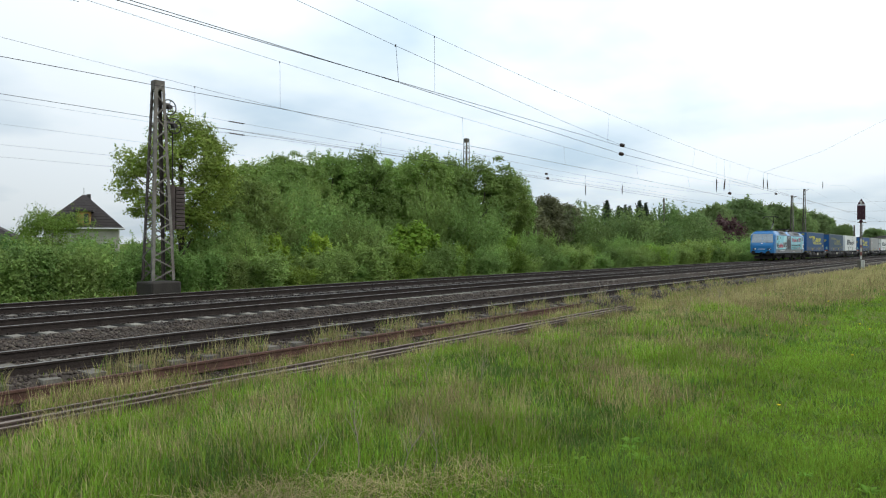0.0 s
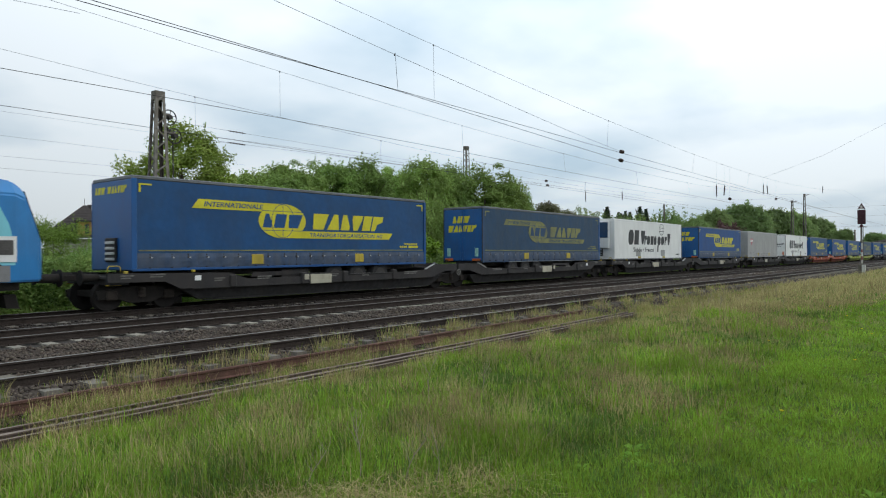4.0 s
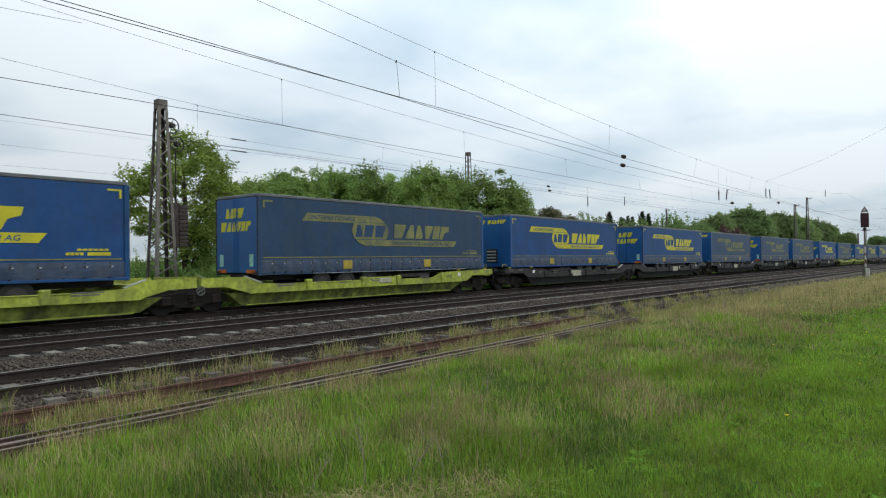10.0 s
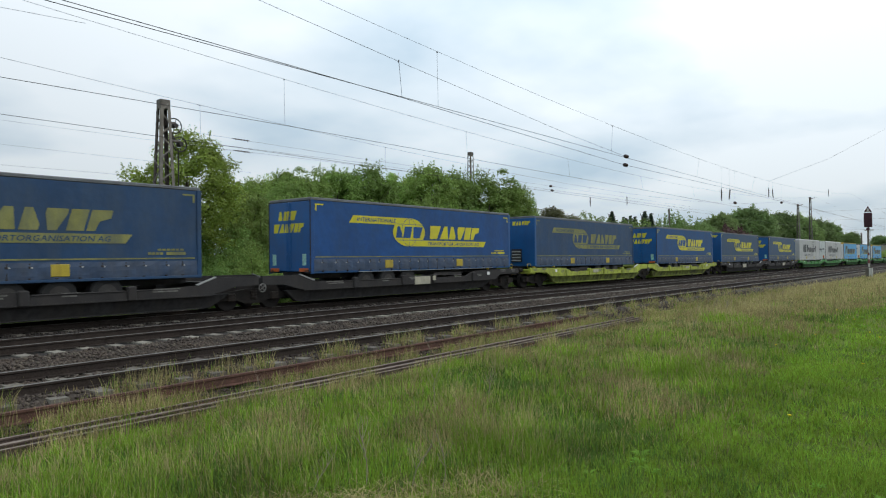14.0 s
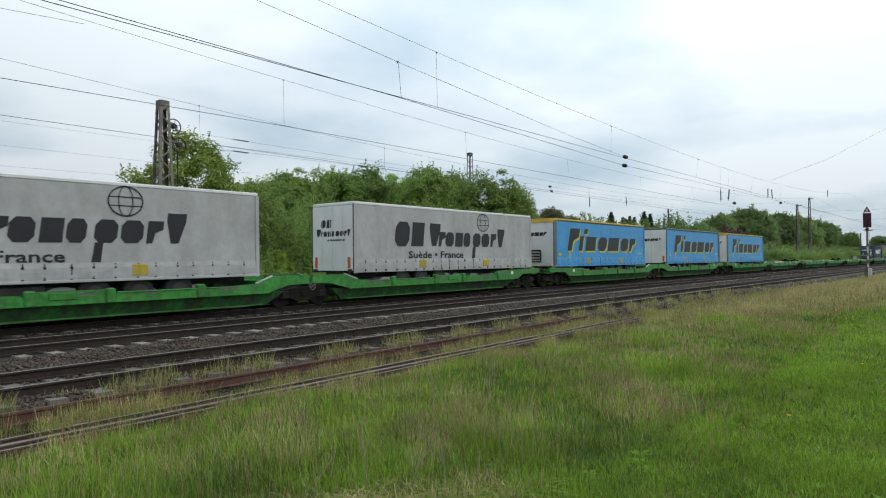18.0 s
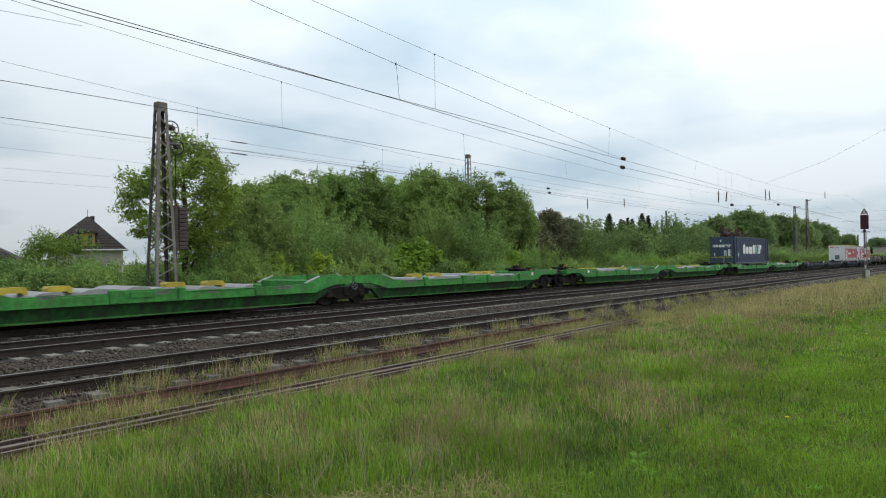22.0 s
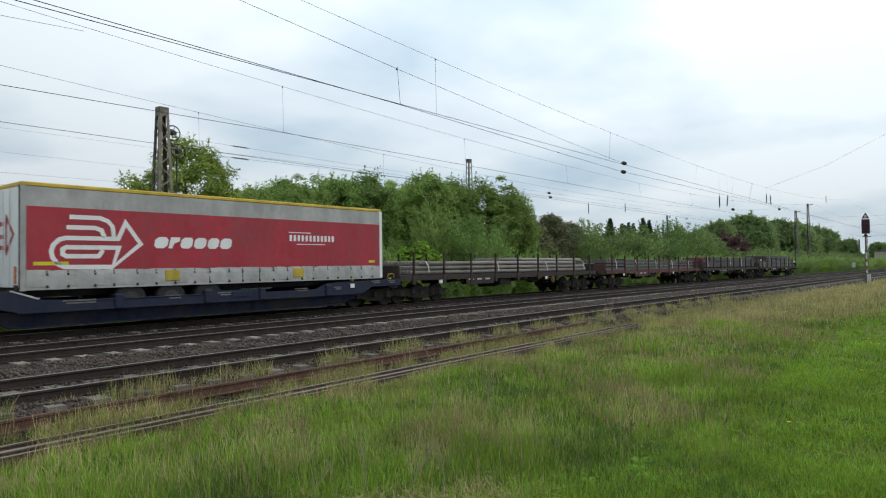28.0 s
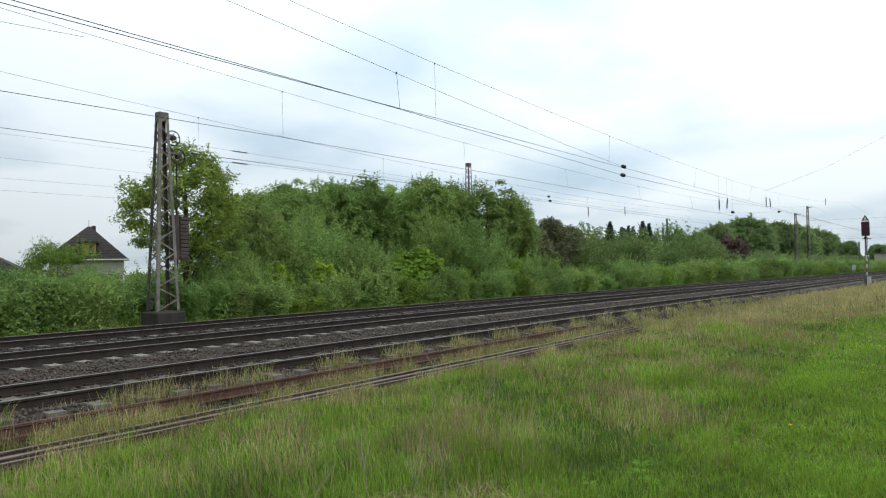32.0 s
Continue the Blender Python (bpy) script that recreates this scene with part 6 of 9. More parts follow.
def flat_wagon(paint, label, hand):
    w = thing("flat_wagon", label, "railway wagon", "flat wagons")
    part("deck", box(bmesh.new(), 0.5, FW - 0.5, -1.38, 1.38, 1.18, 1.28, 0.01), paint, w)
    for s in (-1, 1):
        bm = bmesh.new()
        prism(bm, [(0.4, 1.28), (0.4, 1.05), (4.4, 1.05), (5.6, 1.02), (14.2, 1.02), (15.4, 1.05), (FW - 0.4, 1.05), (FW - 0.4, 1.28)], s * 1.4 - 0.05, s * 1.4 + 0.03)
        part("side_sill", bm, paint, w)
        # trussed belly with open bays, set back
        part("belly_beam", prism(bmesh.new(), [(4.6, 1.04), (5.4, 0.84), (14.5, 0.84), (15.3, 1.04), (15.1, 1.04), (14.4, 0.92), (5.5, 0.92), (4.8, 1.04)], s * 1.12 - 0.05, s * 1.12 + 0.05), M_BOGIE, w)
        for x in (6.5, 8.2, 9.9, 11.6, 13.3):
            part("belly_post", box(bmesh.new(), x - 0.06, x + 0.06, s * 1.12 - 0.06, s * 1.12 + 0.06, 0.88, 1.06), M_BOGIE, w)
        part("equipment_box", box(bmesh.new(), 8.4, 9.5, s * 1.1 - 0.2, s * 1.1 + 0.2, 0.66, 1.0, 0.03), M_BOGIE, w)
        part("brake_cylinder", lathe(bmesh.new(), (12.4, s * 0.9, 0.85), "x", [(-0.4, 0.05), (-0.38, 0.16), (0.38, 0.16), (0.4, 0.05)], 12), M_BOGIE, w)
        for k in range(9):
            x = 1.3 + k * (FW - 2.6) / 8
            st = part("stake", box(bmesh.new(), x - 0.04, x + 0.04, s * 1.44 - 0.05, s * 1.44 + 0.05, 0.98, 2.32, 0.012), paint, w)
            part("stake_pocket", box(bmesh.new(), x - 0.12, x + 0.12, s * 1.42 - 0.08, s * 1.42 + 0.09, 0.86, 1.24, 0.02), paint, st)
        for x in (3.2, 13.0):
            part("sign_plate", box(bmesh.new(), x - 0.12, x + 0.12, s * 1.46 - 0.006, s * 1.46 + 0.006, 0.88, 1.04), M_WHITE, w)
        part("data_panel", box(bmesh.new(), 5.2, 7.6, s * 1.455 - 0.006, s * 1.455 + 0.006, 0.78, 1.18), paint, w)
        for k in range(3):
            part("data_mark", box(bmesh.new(), 5.4 + 0.7 * k, 5.8 + 0.7 * k, s * 1.465 - 0.006, s * 1.465 + 0.006, 0.98, 1.06), M_GREYTARP, w)
        part("brake_wheel", handwheel(bmesh.new(), (hand, s * 1.5, 0.82), 0.17), M_OLDYELLOW, w, "dull yellow brake handwheel")
        for e, x in ((-1, 0.4), (1, FW - 0.4)):
            part("buffer", lathe(bmesh.new(), (x, s * 0.875, 1.05), "x", [(e * 0.52, 0.22), (e * 0.5, 0.23), (e * 0.47, 0.12), (0, 0.11)], 16), M_BOGIE, w)
    for x in (0.45, FW - 0.45):
        part("end_board", box(bmesh.new(), x - 0.05, x + 0.05, -1.35, 1.35, 0.95, 1.72, 0.02), paint, w)
    for x in (2.3, FW - 2.3):
        bogie(w, x, axles=3, base=2.7)
    part("brake_tank", lathe(bmesh.new(), (9.6, 0.3, 0.72), "x", [(-0.8, 0.05), (-0.75, 0.2), (0.75, 0.2), (0.8, 0.05)], 14), M_BOGIE, w)
    return w


def straps(parent, xs, zlo, ztop, half, lean=0.22, material=None):
    """Webbing over a load: aslant from the top edge, then straight down to the deck."""
    for k, x in enumerate(xs):
        bm = bmesh.new()
        box(bm, x - lean - 0.035, x - lean + 0.035, -half - 0.012, half + 0.012, ztop, ztop + 0.012)
        for s in (-1, 1):
            zk = ztop - min(0.26, 0.3 * (ztop - zlo) + 0.1)
            y0, y1 = sorted((s * half, s * (half + 0.014)))
            prism(bm, [(x - lean - 0.035, ztop + 0.012), (x - lean + 0.045, ztop + 0.012), (x + 0.05, zk), (x - 0.03, zk)], y0, y1)
            prism(bm, [(x - 0.03, zk), (x + 0.05, zk), (x + 0.085, zlo), (x + 0.015, zlo)], y0, y1)
        part("lashing_strap", bm, material or M_STRAP, parent, "white lashing strap" if material is None else "yellowed lashing strap")


def pipe_load():
    t = thing("pipe_load", "pale steel pipes stacked on a flat wagon", "steel load")
    for r, (z, n, x0, x1) in enumerate(((1.39, 11, 1.4, 18.6), (1.60, 11, 1.7, 18.4), (1.81, 11, 2.0, 17.2), (2.0, 8, 9.0, 18.6))):
        for k in range(n):
            y = (k - (n - 1) / 2) * 0.215
            part("pipe", lathe(bmesh.new(), (0, y, z), "x", [(x0, 0.07), (x0, 0.10), (x1 - 0.05 * (k % 3), 0.10), (x1 - 0.05 * (k % 3), 0.07)], 10), M_PIPE, t, smooth=True)
    straps(t, (2.6, 8.4, 13.5, 18.25), 1.4, 1.92, 1.2)
    return t


def rail_load():
    t = thing("rail_load", "long dark rails bundled in three layers", "steel load")
    for r in range(3):
        for k in range(11):
            y = (k - 5) * 0.215
            z = 1.30 + 0.25 * r
            bm = bmesh.new()
            extrude_x(bm, [(y - 0.075, z), (y + 0.075, z), (y + 0.02, z + 0.04), (y + 0.015, z + 0.13), (y + 0.04, z + 0.15), (y + 0.04, z + 0.19), (y - 0.04, z + 0.19), (y - 0.04, z + 0.15), (y - 0.015, z + 0.13), (y - 0.02, z + 0.04)], 0.9 + 0.03 * ((k * 7 + r) % 5), FW - 1.0 - 0.04 * ((k * 3 + r) % 5))
            part("rail_bar", bm, M_STEEL, t)
        part("spacer", box(bmesh.new(), 4, 4.15, -1.2, 1.2, 1.49 + 0.25 * r, 1.55 + 0.25 * r), M_BOGIE, t)
    straps(t, (2.5, 6.0, 9.8, 13.4, 17.4), 1.34, 2.0, 1.22)
    return t


def slab_load():
    t = thing("beam_load", "flat grey steel sections stacked in two thick layers", "steel load")
    for r, (x0, x1, z0, z1) in enumerate(((2.1, FW - 1.2, 1.34, 1.86), (3.3, FW - 1.5, 1.88, 2.29))):
        for k in range(3):
            y = (k - 1) * 0.79
            part("steel_section", box(bmesh.new(), x0 + 0.15 * (k % 2), x1 - 0.2 * k, y - 0.385, y + 0.385, z0, z1, 0.02), M_SLAB, t)
    part("short_section", box(bmesh.new(), 0.75, 2.05, -1.15, 1.1, 1.34, 1.84, 0.02), M_BOGIEDUST, t, "short brown section at the front")
    for x in (4.5, 9.5, 14.5):
        part("spacer", box(bmesh.new(), x - 0.06, x + 0.06, -1.15, 1.15, 1.28, 1.34), M_BOGIE, t)
    # red-painted H-beams lying at the front end and on the step
    for k, (x, y, z) in enumerate(((1.0, -0.2, 1.86), (1.35, -0.55, 1.86), (1.7, -0.9, 1.86), (2.75, -0.75, 1.87))):
        bm = bmesh.new()
        box(bm, x - 0.22, x + 0.28, y - 0.16, y - 0.12, z, z + 0.33, 0.006)
        box(bm, x - 0.22, x + 0.28, y + 0.12, y + 0.16, z, z + 0.33, 0.006)
        box(bm, x - 0.22, x + 0.28, y - 0.12, y + 0.12, z + 0.15, z + 0.18)
        part("beam_end", bm, M_REDEND, t, "red-painted beam end")
    straps(t, (2.45, 4.38, 9.6, 13.6, 17.2), 1.36, 2.29, 1.19, 0.12)
    return t


def beam_load():
    t = thing("beam_load", "dark steel beams bundled in four layers with yellowed straps", "steel load")
    for r, (x0, x1) in enumerate(((0.9, FW - 0.8), (1.2, FW - 1.6), (4.2, FW - 2.6), (4.4, FW - 2.9))):
        for k in range(4):
            y = (k - 1.5) * 0.60
            z = 1.30 + 0.325 * r
            bm = bmesh.new()
            extrude_x(bm, [(y - 0.27, z), (y + 0.27, z), (y + 0.27, z + 0.03), (y + 0.24, z + 0.05), (y + 0.24, z + 0.23), (y + 0.27, z + 0.25), (y + 0.27, z + 0.28), (y - 0.27, z + 0.28), (y - 0.27, z + 0.25), (y - 0.24, z + 0.23), (y - 0.24, z + 0.05), (y - 0.27, z + 0.03)], x0, x1)
            part("steel_beam", bm, M_STEEL, t)
    for k in range(3):
        bm = bmesh.new()
        y = -1.02 + 0.42 * k
        box(bm, 3.98 + 0.05 * k, 4.19, y - 0.17, y - 0.13, 2.2, 2.52, 0.006)
        box(bm, 3.98 + 0.05 * k, 4.19, y + 0.13, y + 0.17, 2.2, 2.52, 0.006)
        box(bm, 3.98 + 0.05 * k, 4.19, y - 0.13, y + 0.13, 2.34, 2.38)
        part("beam_end", bm, M_REDEND, t, "red-painted beam end")
    straps(t, (5.65, 10.3, 14.8), 1.05, 2.56, 1.22, 0.06, M_STRAPOLD)
    straps(t, (3.05, 17.4), 1.05, 1.95, 1.22, 0.05, M_STRAPOLD)
    part("coiled_strap", lathe(bmesh.new(), (1.7, -1.2, 2.04), "y", [(-0.06, 0.02), (-0.06, 0.09), (0.06, 0.09), (0.06, 0.02)], 12), M_STRAP, t, "rolled white strap")
    return t


# ---- locomotive ----
M_LOCOBLUE = mat("loco_blue", (0.02, 0.19, 0.47), 0.3, var=0.1, scale=1, grain=0.03, bump=0.02, dirt=(0.04, 0.07, 0.12), dirt_amt=0.25, coat=0.3)
M_LOCOTURQ = mat("loco_turquoise", (0.24, 0.64, 0.72), 0.35, var=0.25, scale=0.35, grain=0.03, bump=0.02, dirt=(0.08, 0.38, 0.50), dirt_amt=0.45, coat=0.2)
M_LOCOGREY = mat("loco_grey", (0.22, 0.22, 0.22), 0.55, var=0.15, dirt=(0.12, 0.10, 0.09), dirt_amt=0.5)
M_LOCOROOF = mat("loco_roof", (0.24, 0.245, 0.25), 0.55, 0.2, var=0.15, dirt=(0.12, 0.10, 0.09), dirt_amt=0.6)
M_SHARK = mat("shark_navy", (0.012, 0.022, 0.055), 0.35, var=0.3, scale=1.5)
M_PRINTRED = mat("loco_print_red", (0.42, 0.018, 0.055), 0.4, var=0.08)
M_WINDSCREEN = mat("windscreen", (0.32, 0.35, 0.37), 0.12, 0.75, var=0.12, scale=1.2, grain=0.0, bump=0.0, spec=0.8)
M_HEADLAMP = glow("headlamp", (1.0, 0.97, 0.88), 1.2)
M_LOUVRE = mat("roof_louvre", (0.085, 0.08, 0.075), 0.8, var=0.2, grain=0.3, gscale=25)
M_LOCOPALE = mat("loco_pale_blue", (0.25, 0.42, 0.70), 0.4, var=0.25, scale=2)
LL, LW = 17.75, 2.97


def locomotive():
    lo = thing("electric_locomotive", "blue and turquoise electric locomotive with a shark painted on", "locomotive")
    h = LW / 2
    # body shell: cross-sections along x, cabs raked and narrowed
    secs = []

    def sec(x, half, zt, sh, top):
        """half width, waist-to-roof: zt body top, sh shoulder inset, top roof height."""
        secs.append((x, [(-half, 1.0), (-half, zt), (-half + sh, top), (half - sh, top), (half, zt), (half, 1.0)]))
    NOSE = ((-0.22, 1.08, 1.95, 0.02, 2.0), (-0.06, 1.39, 2.15, 0.05, 2.25), (0.30, 1.455, 3.18, 0.22, 3.45), (0.56, h, 3.3, 0.33, 3.68), (1.6, h, 3.3, 0.36, 3.80))
    for x, *rest in NOSE:
        sec(x, *rest)
    for x, *rest in NOSE[::-1]:
        sec(LL - x, *rest)
    bm = bmesh.new()
    rings = [[bm.verts.new((x, y, z)) for y, z in pts] for x, pts in secs]
    for A, B in zip(rings, rings[1:]):
        for i in range(6):
            bm.faces.new((A[i], A[(i + 1) % 6], B[(i + 1) % 6], B[i]))
    bm.faces.new(rings[0]), bm.faces.new(rings[-1][::-1])
    bmesh.ops.recalc_face_normals(bm, faces=bm.faces)
    bmesh.ops.bevel(bm, geom=[e for e in bm.edges if e.calc_face_angle(0) > 0.35], offset=0.05, segments=2, affect="EDGES")
    body = part("body_shell", bm, M_LOCOBLUE, lo, smooth=False)
    e = h + 0.006
    decal("side_livery", [[(0.58, 1.45), (LL - 0.58, 1.45), (LL - 0.6, 2.0), (LL - 0.72, 2.52), (LL - 0.92, 2.94), (LL - 1.15, 3.24), (1.15, 3.24), (0.92, 2.94), (0.72, 2.52), (0.60, 2.0)]], M_LOCOTURQ, lo, LL, e, "turquoise side with underwater scene")
    decal("livery_shade", [[(4.4, 1.47), (6.0, 1.47), (6.35, 2.6), (6.5, 3.2), (5.2, 3.2), (4.7, 2.6)]], mat("loco_pale_turquoise", (0.42, 0.72, 0.76), 0.35, var=0.1), lo, LL, e + 0.002)
    decal("sill_band", [bar(0.6, LL - 0.7, 1.02, 1.44)], M_LOCOGREY, lo, LL, e + 0.001, "grey lower band")
    decal("sill_line", [bar(0.62, LL - 0.9, 1.44, 1.47)], M_BLACKPRINT, lo, LL, e + 0.002)
    decal("shark", [[(5.97, 1.475), (9.23, 1.475), (9.07, 2.28), (8.75, 3.26), (6.54, 3.26), (6.16, 1.77)]], M_SHARK, lo, LL, e + 0.003, "dark shark head")
    decal("shark_mouth", [disc(7.62, 2.31, 0.98, 0.83)], M_BLACKPRINT, lo, LL, e + 0.005)
    teeth = []
    for k in range(17):
        a = math.radians(25 + 130 * k / 16)
        cx, cz = 7.62 + 0.98 * math.cos(a), 2.31 + 0.83 * math.sin(a)
        teeth.append([(cx - 0.05, cz), (cx + 0.05, cz + 0.02), (7.62 + 0.84 * math.cos(a), 2.31 + 0.66 * math.sin(a))])
    for k in range(12):
        a = math.radians(200 + 25 * (k / 6) if k < 6 else 315 + 25 * ((k - 6) / 6))
        cx, cz = 7.62 + 0.98 * math.cos(a), 2.31 + 0.83 * math.sin(a)
        teeth.append([(cx - 0.045, cz), (cx + 0.045, cz), (7.62 + 0.84 * math.cos(a), 2.31 + 0.66 * math.sin(a))])
    decal("shark_teeth", teeth, M_WHITE, lo, LL, e + 0.007)
    for body_t, x0, x1, z, ink in (("Wir", 0.70, 1.84, 1.67, M_BLACKPRINT), ("beißen", 2.0, 4.24, 1.72, M_PRINTRED), ("NICHT...", 4.40, 6.58, 1.82, M_BLACKPRINT)):
        lettering(body_t, x0 - 0.05, x1 + 0.05, z - 0.025, 0.57, M_WHITE, lo, LL, e + 0.008, 0.10)
        lettering(body_t, x0, x1, z, 0.52, ink, lo, LL, e + 0.010, 0.066, label="large painted slogan lettering")
    for body_t, x0, x1, z, cap, ink in (("Wir suchen", 9.39, 12.42, 2.53, 0.45, M_PRINTRED), ("nur", 12.56, 13.40, 2.54, 0.45, M_BLACKPRINT), ("DICH!", 13.60, 14.98, 2.57, 0.45, M_PRINTRED),
                                         ("Bewirb dich jetzt bei uns als", 9.38, 12.92, 1.93, 0.20, M_BLACKPRINT), ("Lokführer", 13.18, 14.98, 1.92, 0.28, M_BLACKPRINT), ("und werde Teil unseres Teams:", 9.38, 12.82, 1.60, 0.17, M_BLACKPRINT)):
        lettering(body_t, x0, x1, z, cap, ink, lo, LL, e + 0.008, 0.055)
    decal("print_small", word_blocks(12.95, 14.98, 1.60, 1.72, 14), M_PRINTRED, lo, LL, e + 0.008)
    decal("print_small", word_blocks(2.75, 5.2, 1.27, 1.36, 12) + word_blocks(10.2, 11.2, 1.2, 1.25, 6), M_WHITE, lo, LL, e + 0.004)
    # roof with louvres
    for s in (-1, 1):
        for x0, x1 in ((2.85, 5.30), (5.34, 6.62), (6.68, 8.28), (8.34, 10.80), (10.86, LL - 2.9)):
            bm = bmesh.new()
            vs = [bm.verts.new(p) for p in ((x0, s * (h + 0.004), 3.31), (x1, s * (h + 0.004), 3.31), (x1 - 0.05, s * (h - 0.35), 3.81), (x0 + 0.05, s * (h - 0.35), 3.81))]
            bm.faces.new(vs)
            r = bmesh.ops.extrude_face_region(bm, geom=bm.faces[:])
            bmesh.ops.translate(bm, vec=(0, s * 0.02, 0.02), verts=[v for v in r["geom"] if isinstance(v, bmesh.types.BMVert)])
            pl = part("roof_panel", bm, M_LOCOROOF if not 6.6 < x0 < 6.8 else M_LOCOPALE, lo)
            for k in range({2.85: 3, 10.86: 3, 8.34: 2}[x0] if x0 in (2.85, 10.86, 8.34) else 0):
                a = x0 + 0.16 + k * (x1 - x0 - 0.3) / 3
                b = a + (x1 - x0 - 0.3) / 3 - 0.05
                bm = bmesh.new()
                vs = [bm.verts.new(p) for p in ((a, s * (h - 0.045), 3.42), (b, s * (h - 0.045), 3.42), (b, s * (h - 0.255), 3.72), (a, s * (h - 0.255), 3.72))]
                bm.faces.new(vs)
                bmesh.ops.translate(bm, vec=(0, s * 0.035, 0.03), verts=bm.verts[:])
                part("louvre", bm, M_LOUVRE if x0 != 8.34 else M_LOCOROOF, pl)
    part("roof_deck", box(bmesh.new(), 2.75, LL - 2.75, -h + 0.34, h - 0.34, 3.7, 3.83), M_LOCOROOF, lo)
    # windows, lamps and fittings at both ends
    for f, s in ((lambda x: x, 1), (lambda x: LL - x, -1)):
        bm = bmesh.new()
        for y0, y1 in ((-1.27, -0.008), (0.008, 1.27)):
            vs = [bm.verts.new((f(x) - s * 0.02, y, z + 0.02)) for x, y, z in ((-0.035, y0, 2.30), (-0.035, y1, 2.30), (0.285, y1 * 0.93, 3.40), (0.285, y0 * 0.93, 3.40))]
            bm.faces.new(vs)
        bmesh.ops.translate(bm, vec=(-s * 0.02, 0, 0), verts=bm.verts[:])
        ws = part("windscreen", bm, M_WINDSCREEN, lo, "wide two-part windscreen")
        part("wiper", tube(bmesh.new(), (f(-0.09), -0.6, 2.32), (f(0.06), -0.2, 2.62), 0.012, 5), M_CHASSIS, ws)
        for y in (-0.85, 0.85):
            part("headlamp_housing", box(bmesh.new(), min(f(-0.25), f(-0.1)), max(f(-0.25), f(-0.1)), y - 0.22, y + 0.22, 1.42, 1.58, 0.03), M_CHASSIS, lo)
            part("headlamp", lathe(bmesh.new(), (f(-0.255), y - 0.08, 1.5), "x", [(-0.01, 0.045), (0.01, 0.045)], 12), M_HEADLAMP, lo)
        part("headlamp", lathe(bmesh.new(), (f(-0.15), 0, 2.2), "x", [(-0.03, 0.045), (0.03, 0.045)], 12), M_HEADLAMP, lo)
        part("number_bars", box(bmesh.new(), min(f(-0.23), f(-0.2)), max(f(-0.23), f(-0.2)), -0.4, 0.4, 1.46, 1.54), M_WHITE, lo)
        part("cab_roof", box(bmesh.new(), min(f(1.0), f(2.74)), max(f(1.0), f(2.74)), -1.08, 1.08, 3.70, 3.82, 0.04), M_LOCOBLUE, lo)
        part("plough", prism(bmesh.new(), [(f(0.4), 0.66), (f(0.7), 0.66), (f(0.62), 0.3), (f(0.3), 0.27)], -1.0, 1.0), M_BOGIE, lo)
        for y in (-0.875, 0.875):
            part("buffer", lathe(bmesh.new(), (f(-0.18), y, 1.05), "x", [(-s * 0.58, 0.24), (-s * 0.55, 0.25), (-s * 0.52, 0.13), (0, 0.12)], 16), M_BOGIE, lo)
        part("coupler", box(bmesh.new(), min(f(-0.6), f(0.0)), max(f(-0.6), f(0.0)), -0.1, 0.1, 0.92, 1.12, 0.02), M_BOGIE, lo)
        for sd in (-1, 1):
            bm = bmesh.new()
            pts = [(1.10, 2.63), (1.62, 2.63), (1.66, 2.68), (1.66, 3.18), (1.60, 3.23), (1.30, 3.23), (1.14, 3.05)]
            prism(bm, [(f(x), z) for x, z in pts], sd * (h + 0.008) - 0.006, sd * (h + 0.008) + 0.006)
            part("cab_window", bm, M_GLASS, lo, "dark cab side window")
            part("cab_door_seam", box(bmesh.new(), min(f(1.82), f(1.84)), max(f(1.82), f(1.84)), sd * (h + 0.012) - 0.004, sd * (h + 0.012) + 0.004, 1.5, 3.15), M_CHASSIS, lo)
            part("cab_door_seam", box(bmesh.new(), min(f(2.48), f(2.50)), max(f(2.48), f(2.50)), sd * (h + 0.012) - 0.004, sd * (h + 0.012) + 0.004, 1.5, 3.15), M_CHASSIS, lo)
            part("mirror", box(bmesh.new(), min(f(2.68), f(2.80)), max(f(2.68), f(2.80)), sd * (h + 0.03) - 0.03, sd * (h + 0.03) + 0.03, 2.87, 3.01, 0.02), M_CHASSIS, lo)
            part("handrail", tube(bmesh.new(), (f(1.92), sd * (h + 0.04), 1.5), (f(1.92), sd * (h + 0.04), 2.6), 0.018, 6), M_SILVER, lo)
            part("step_recess", box(bmesh.new(), min(f(1.83), f(2.32)), max(f(1.83), f(2.32)), sd * (h + 0.014) - 0.004, sd * (h + 0.014) + 0.004, 1.17, 1.33), M_CHASSIS, lo)
            part("step", box(bmesh.new(), min(f(1.83), f(2.35)), max(f(1.83), f(2.35)), sd * 1.35 - 0.1, sd * 1.35 + 0.1, 0.35, 0.4), M_BOGIE, lo)
    # white service panel with a dark grille beside the rear cab
    for sd, fx in ((-1, lambda x: x), (1, lambda x: LL - x)):
        pn = part("service_panel", box(bmesh.new(), min(fx(16.15), fx(17.2)), max(fx(16.15), fx(17.2)), sd * (h + 0.02) - 0.006, sd * (h + 0.02) + 0.006, 1.53, 2.2), M_WHITE, lo, "white panel")
        part("grille", box(bmesh.new(), min(fx(16.6), fx(17.12)), max(fx(16.6), fx(17.12)), sd * (h + 0.03) - 0.006, sd * (h + 0.03) + 0.006, 1.72, 2.1), M_LOUVRE, pn)
    # underframe and bogies
    part("underframe", box(bmesh.new(), 0.4, LL - 0.4, -1.25, 1.25, 0.78, 1.06), M_BOGIE, lo)
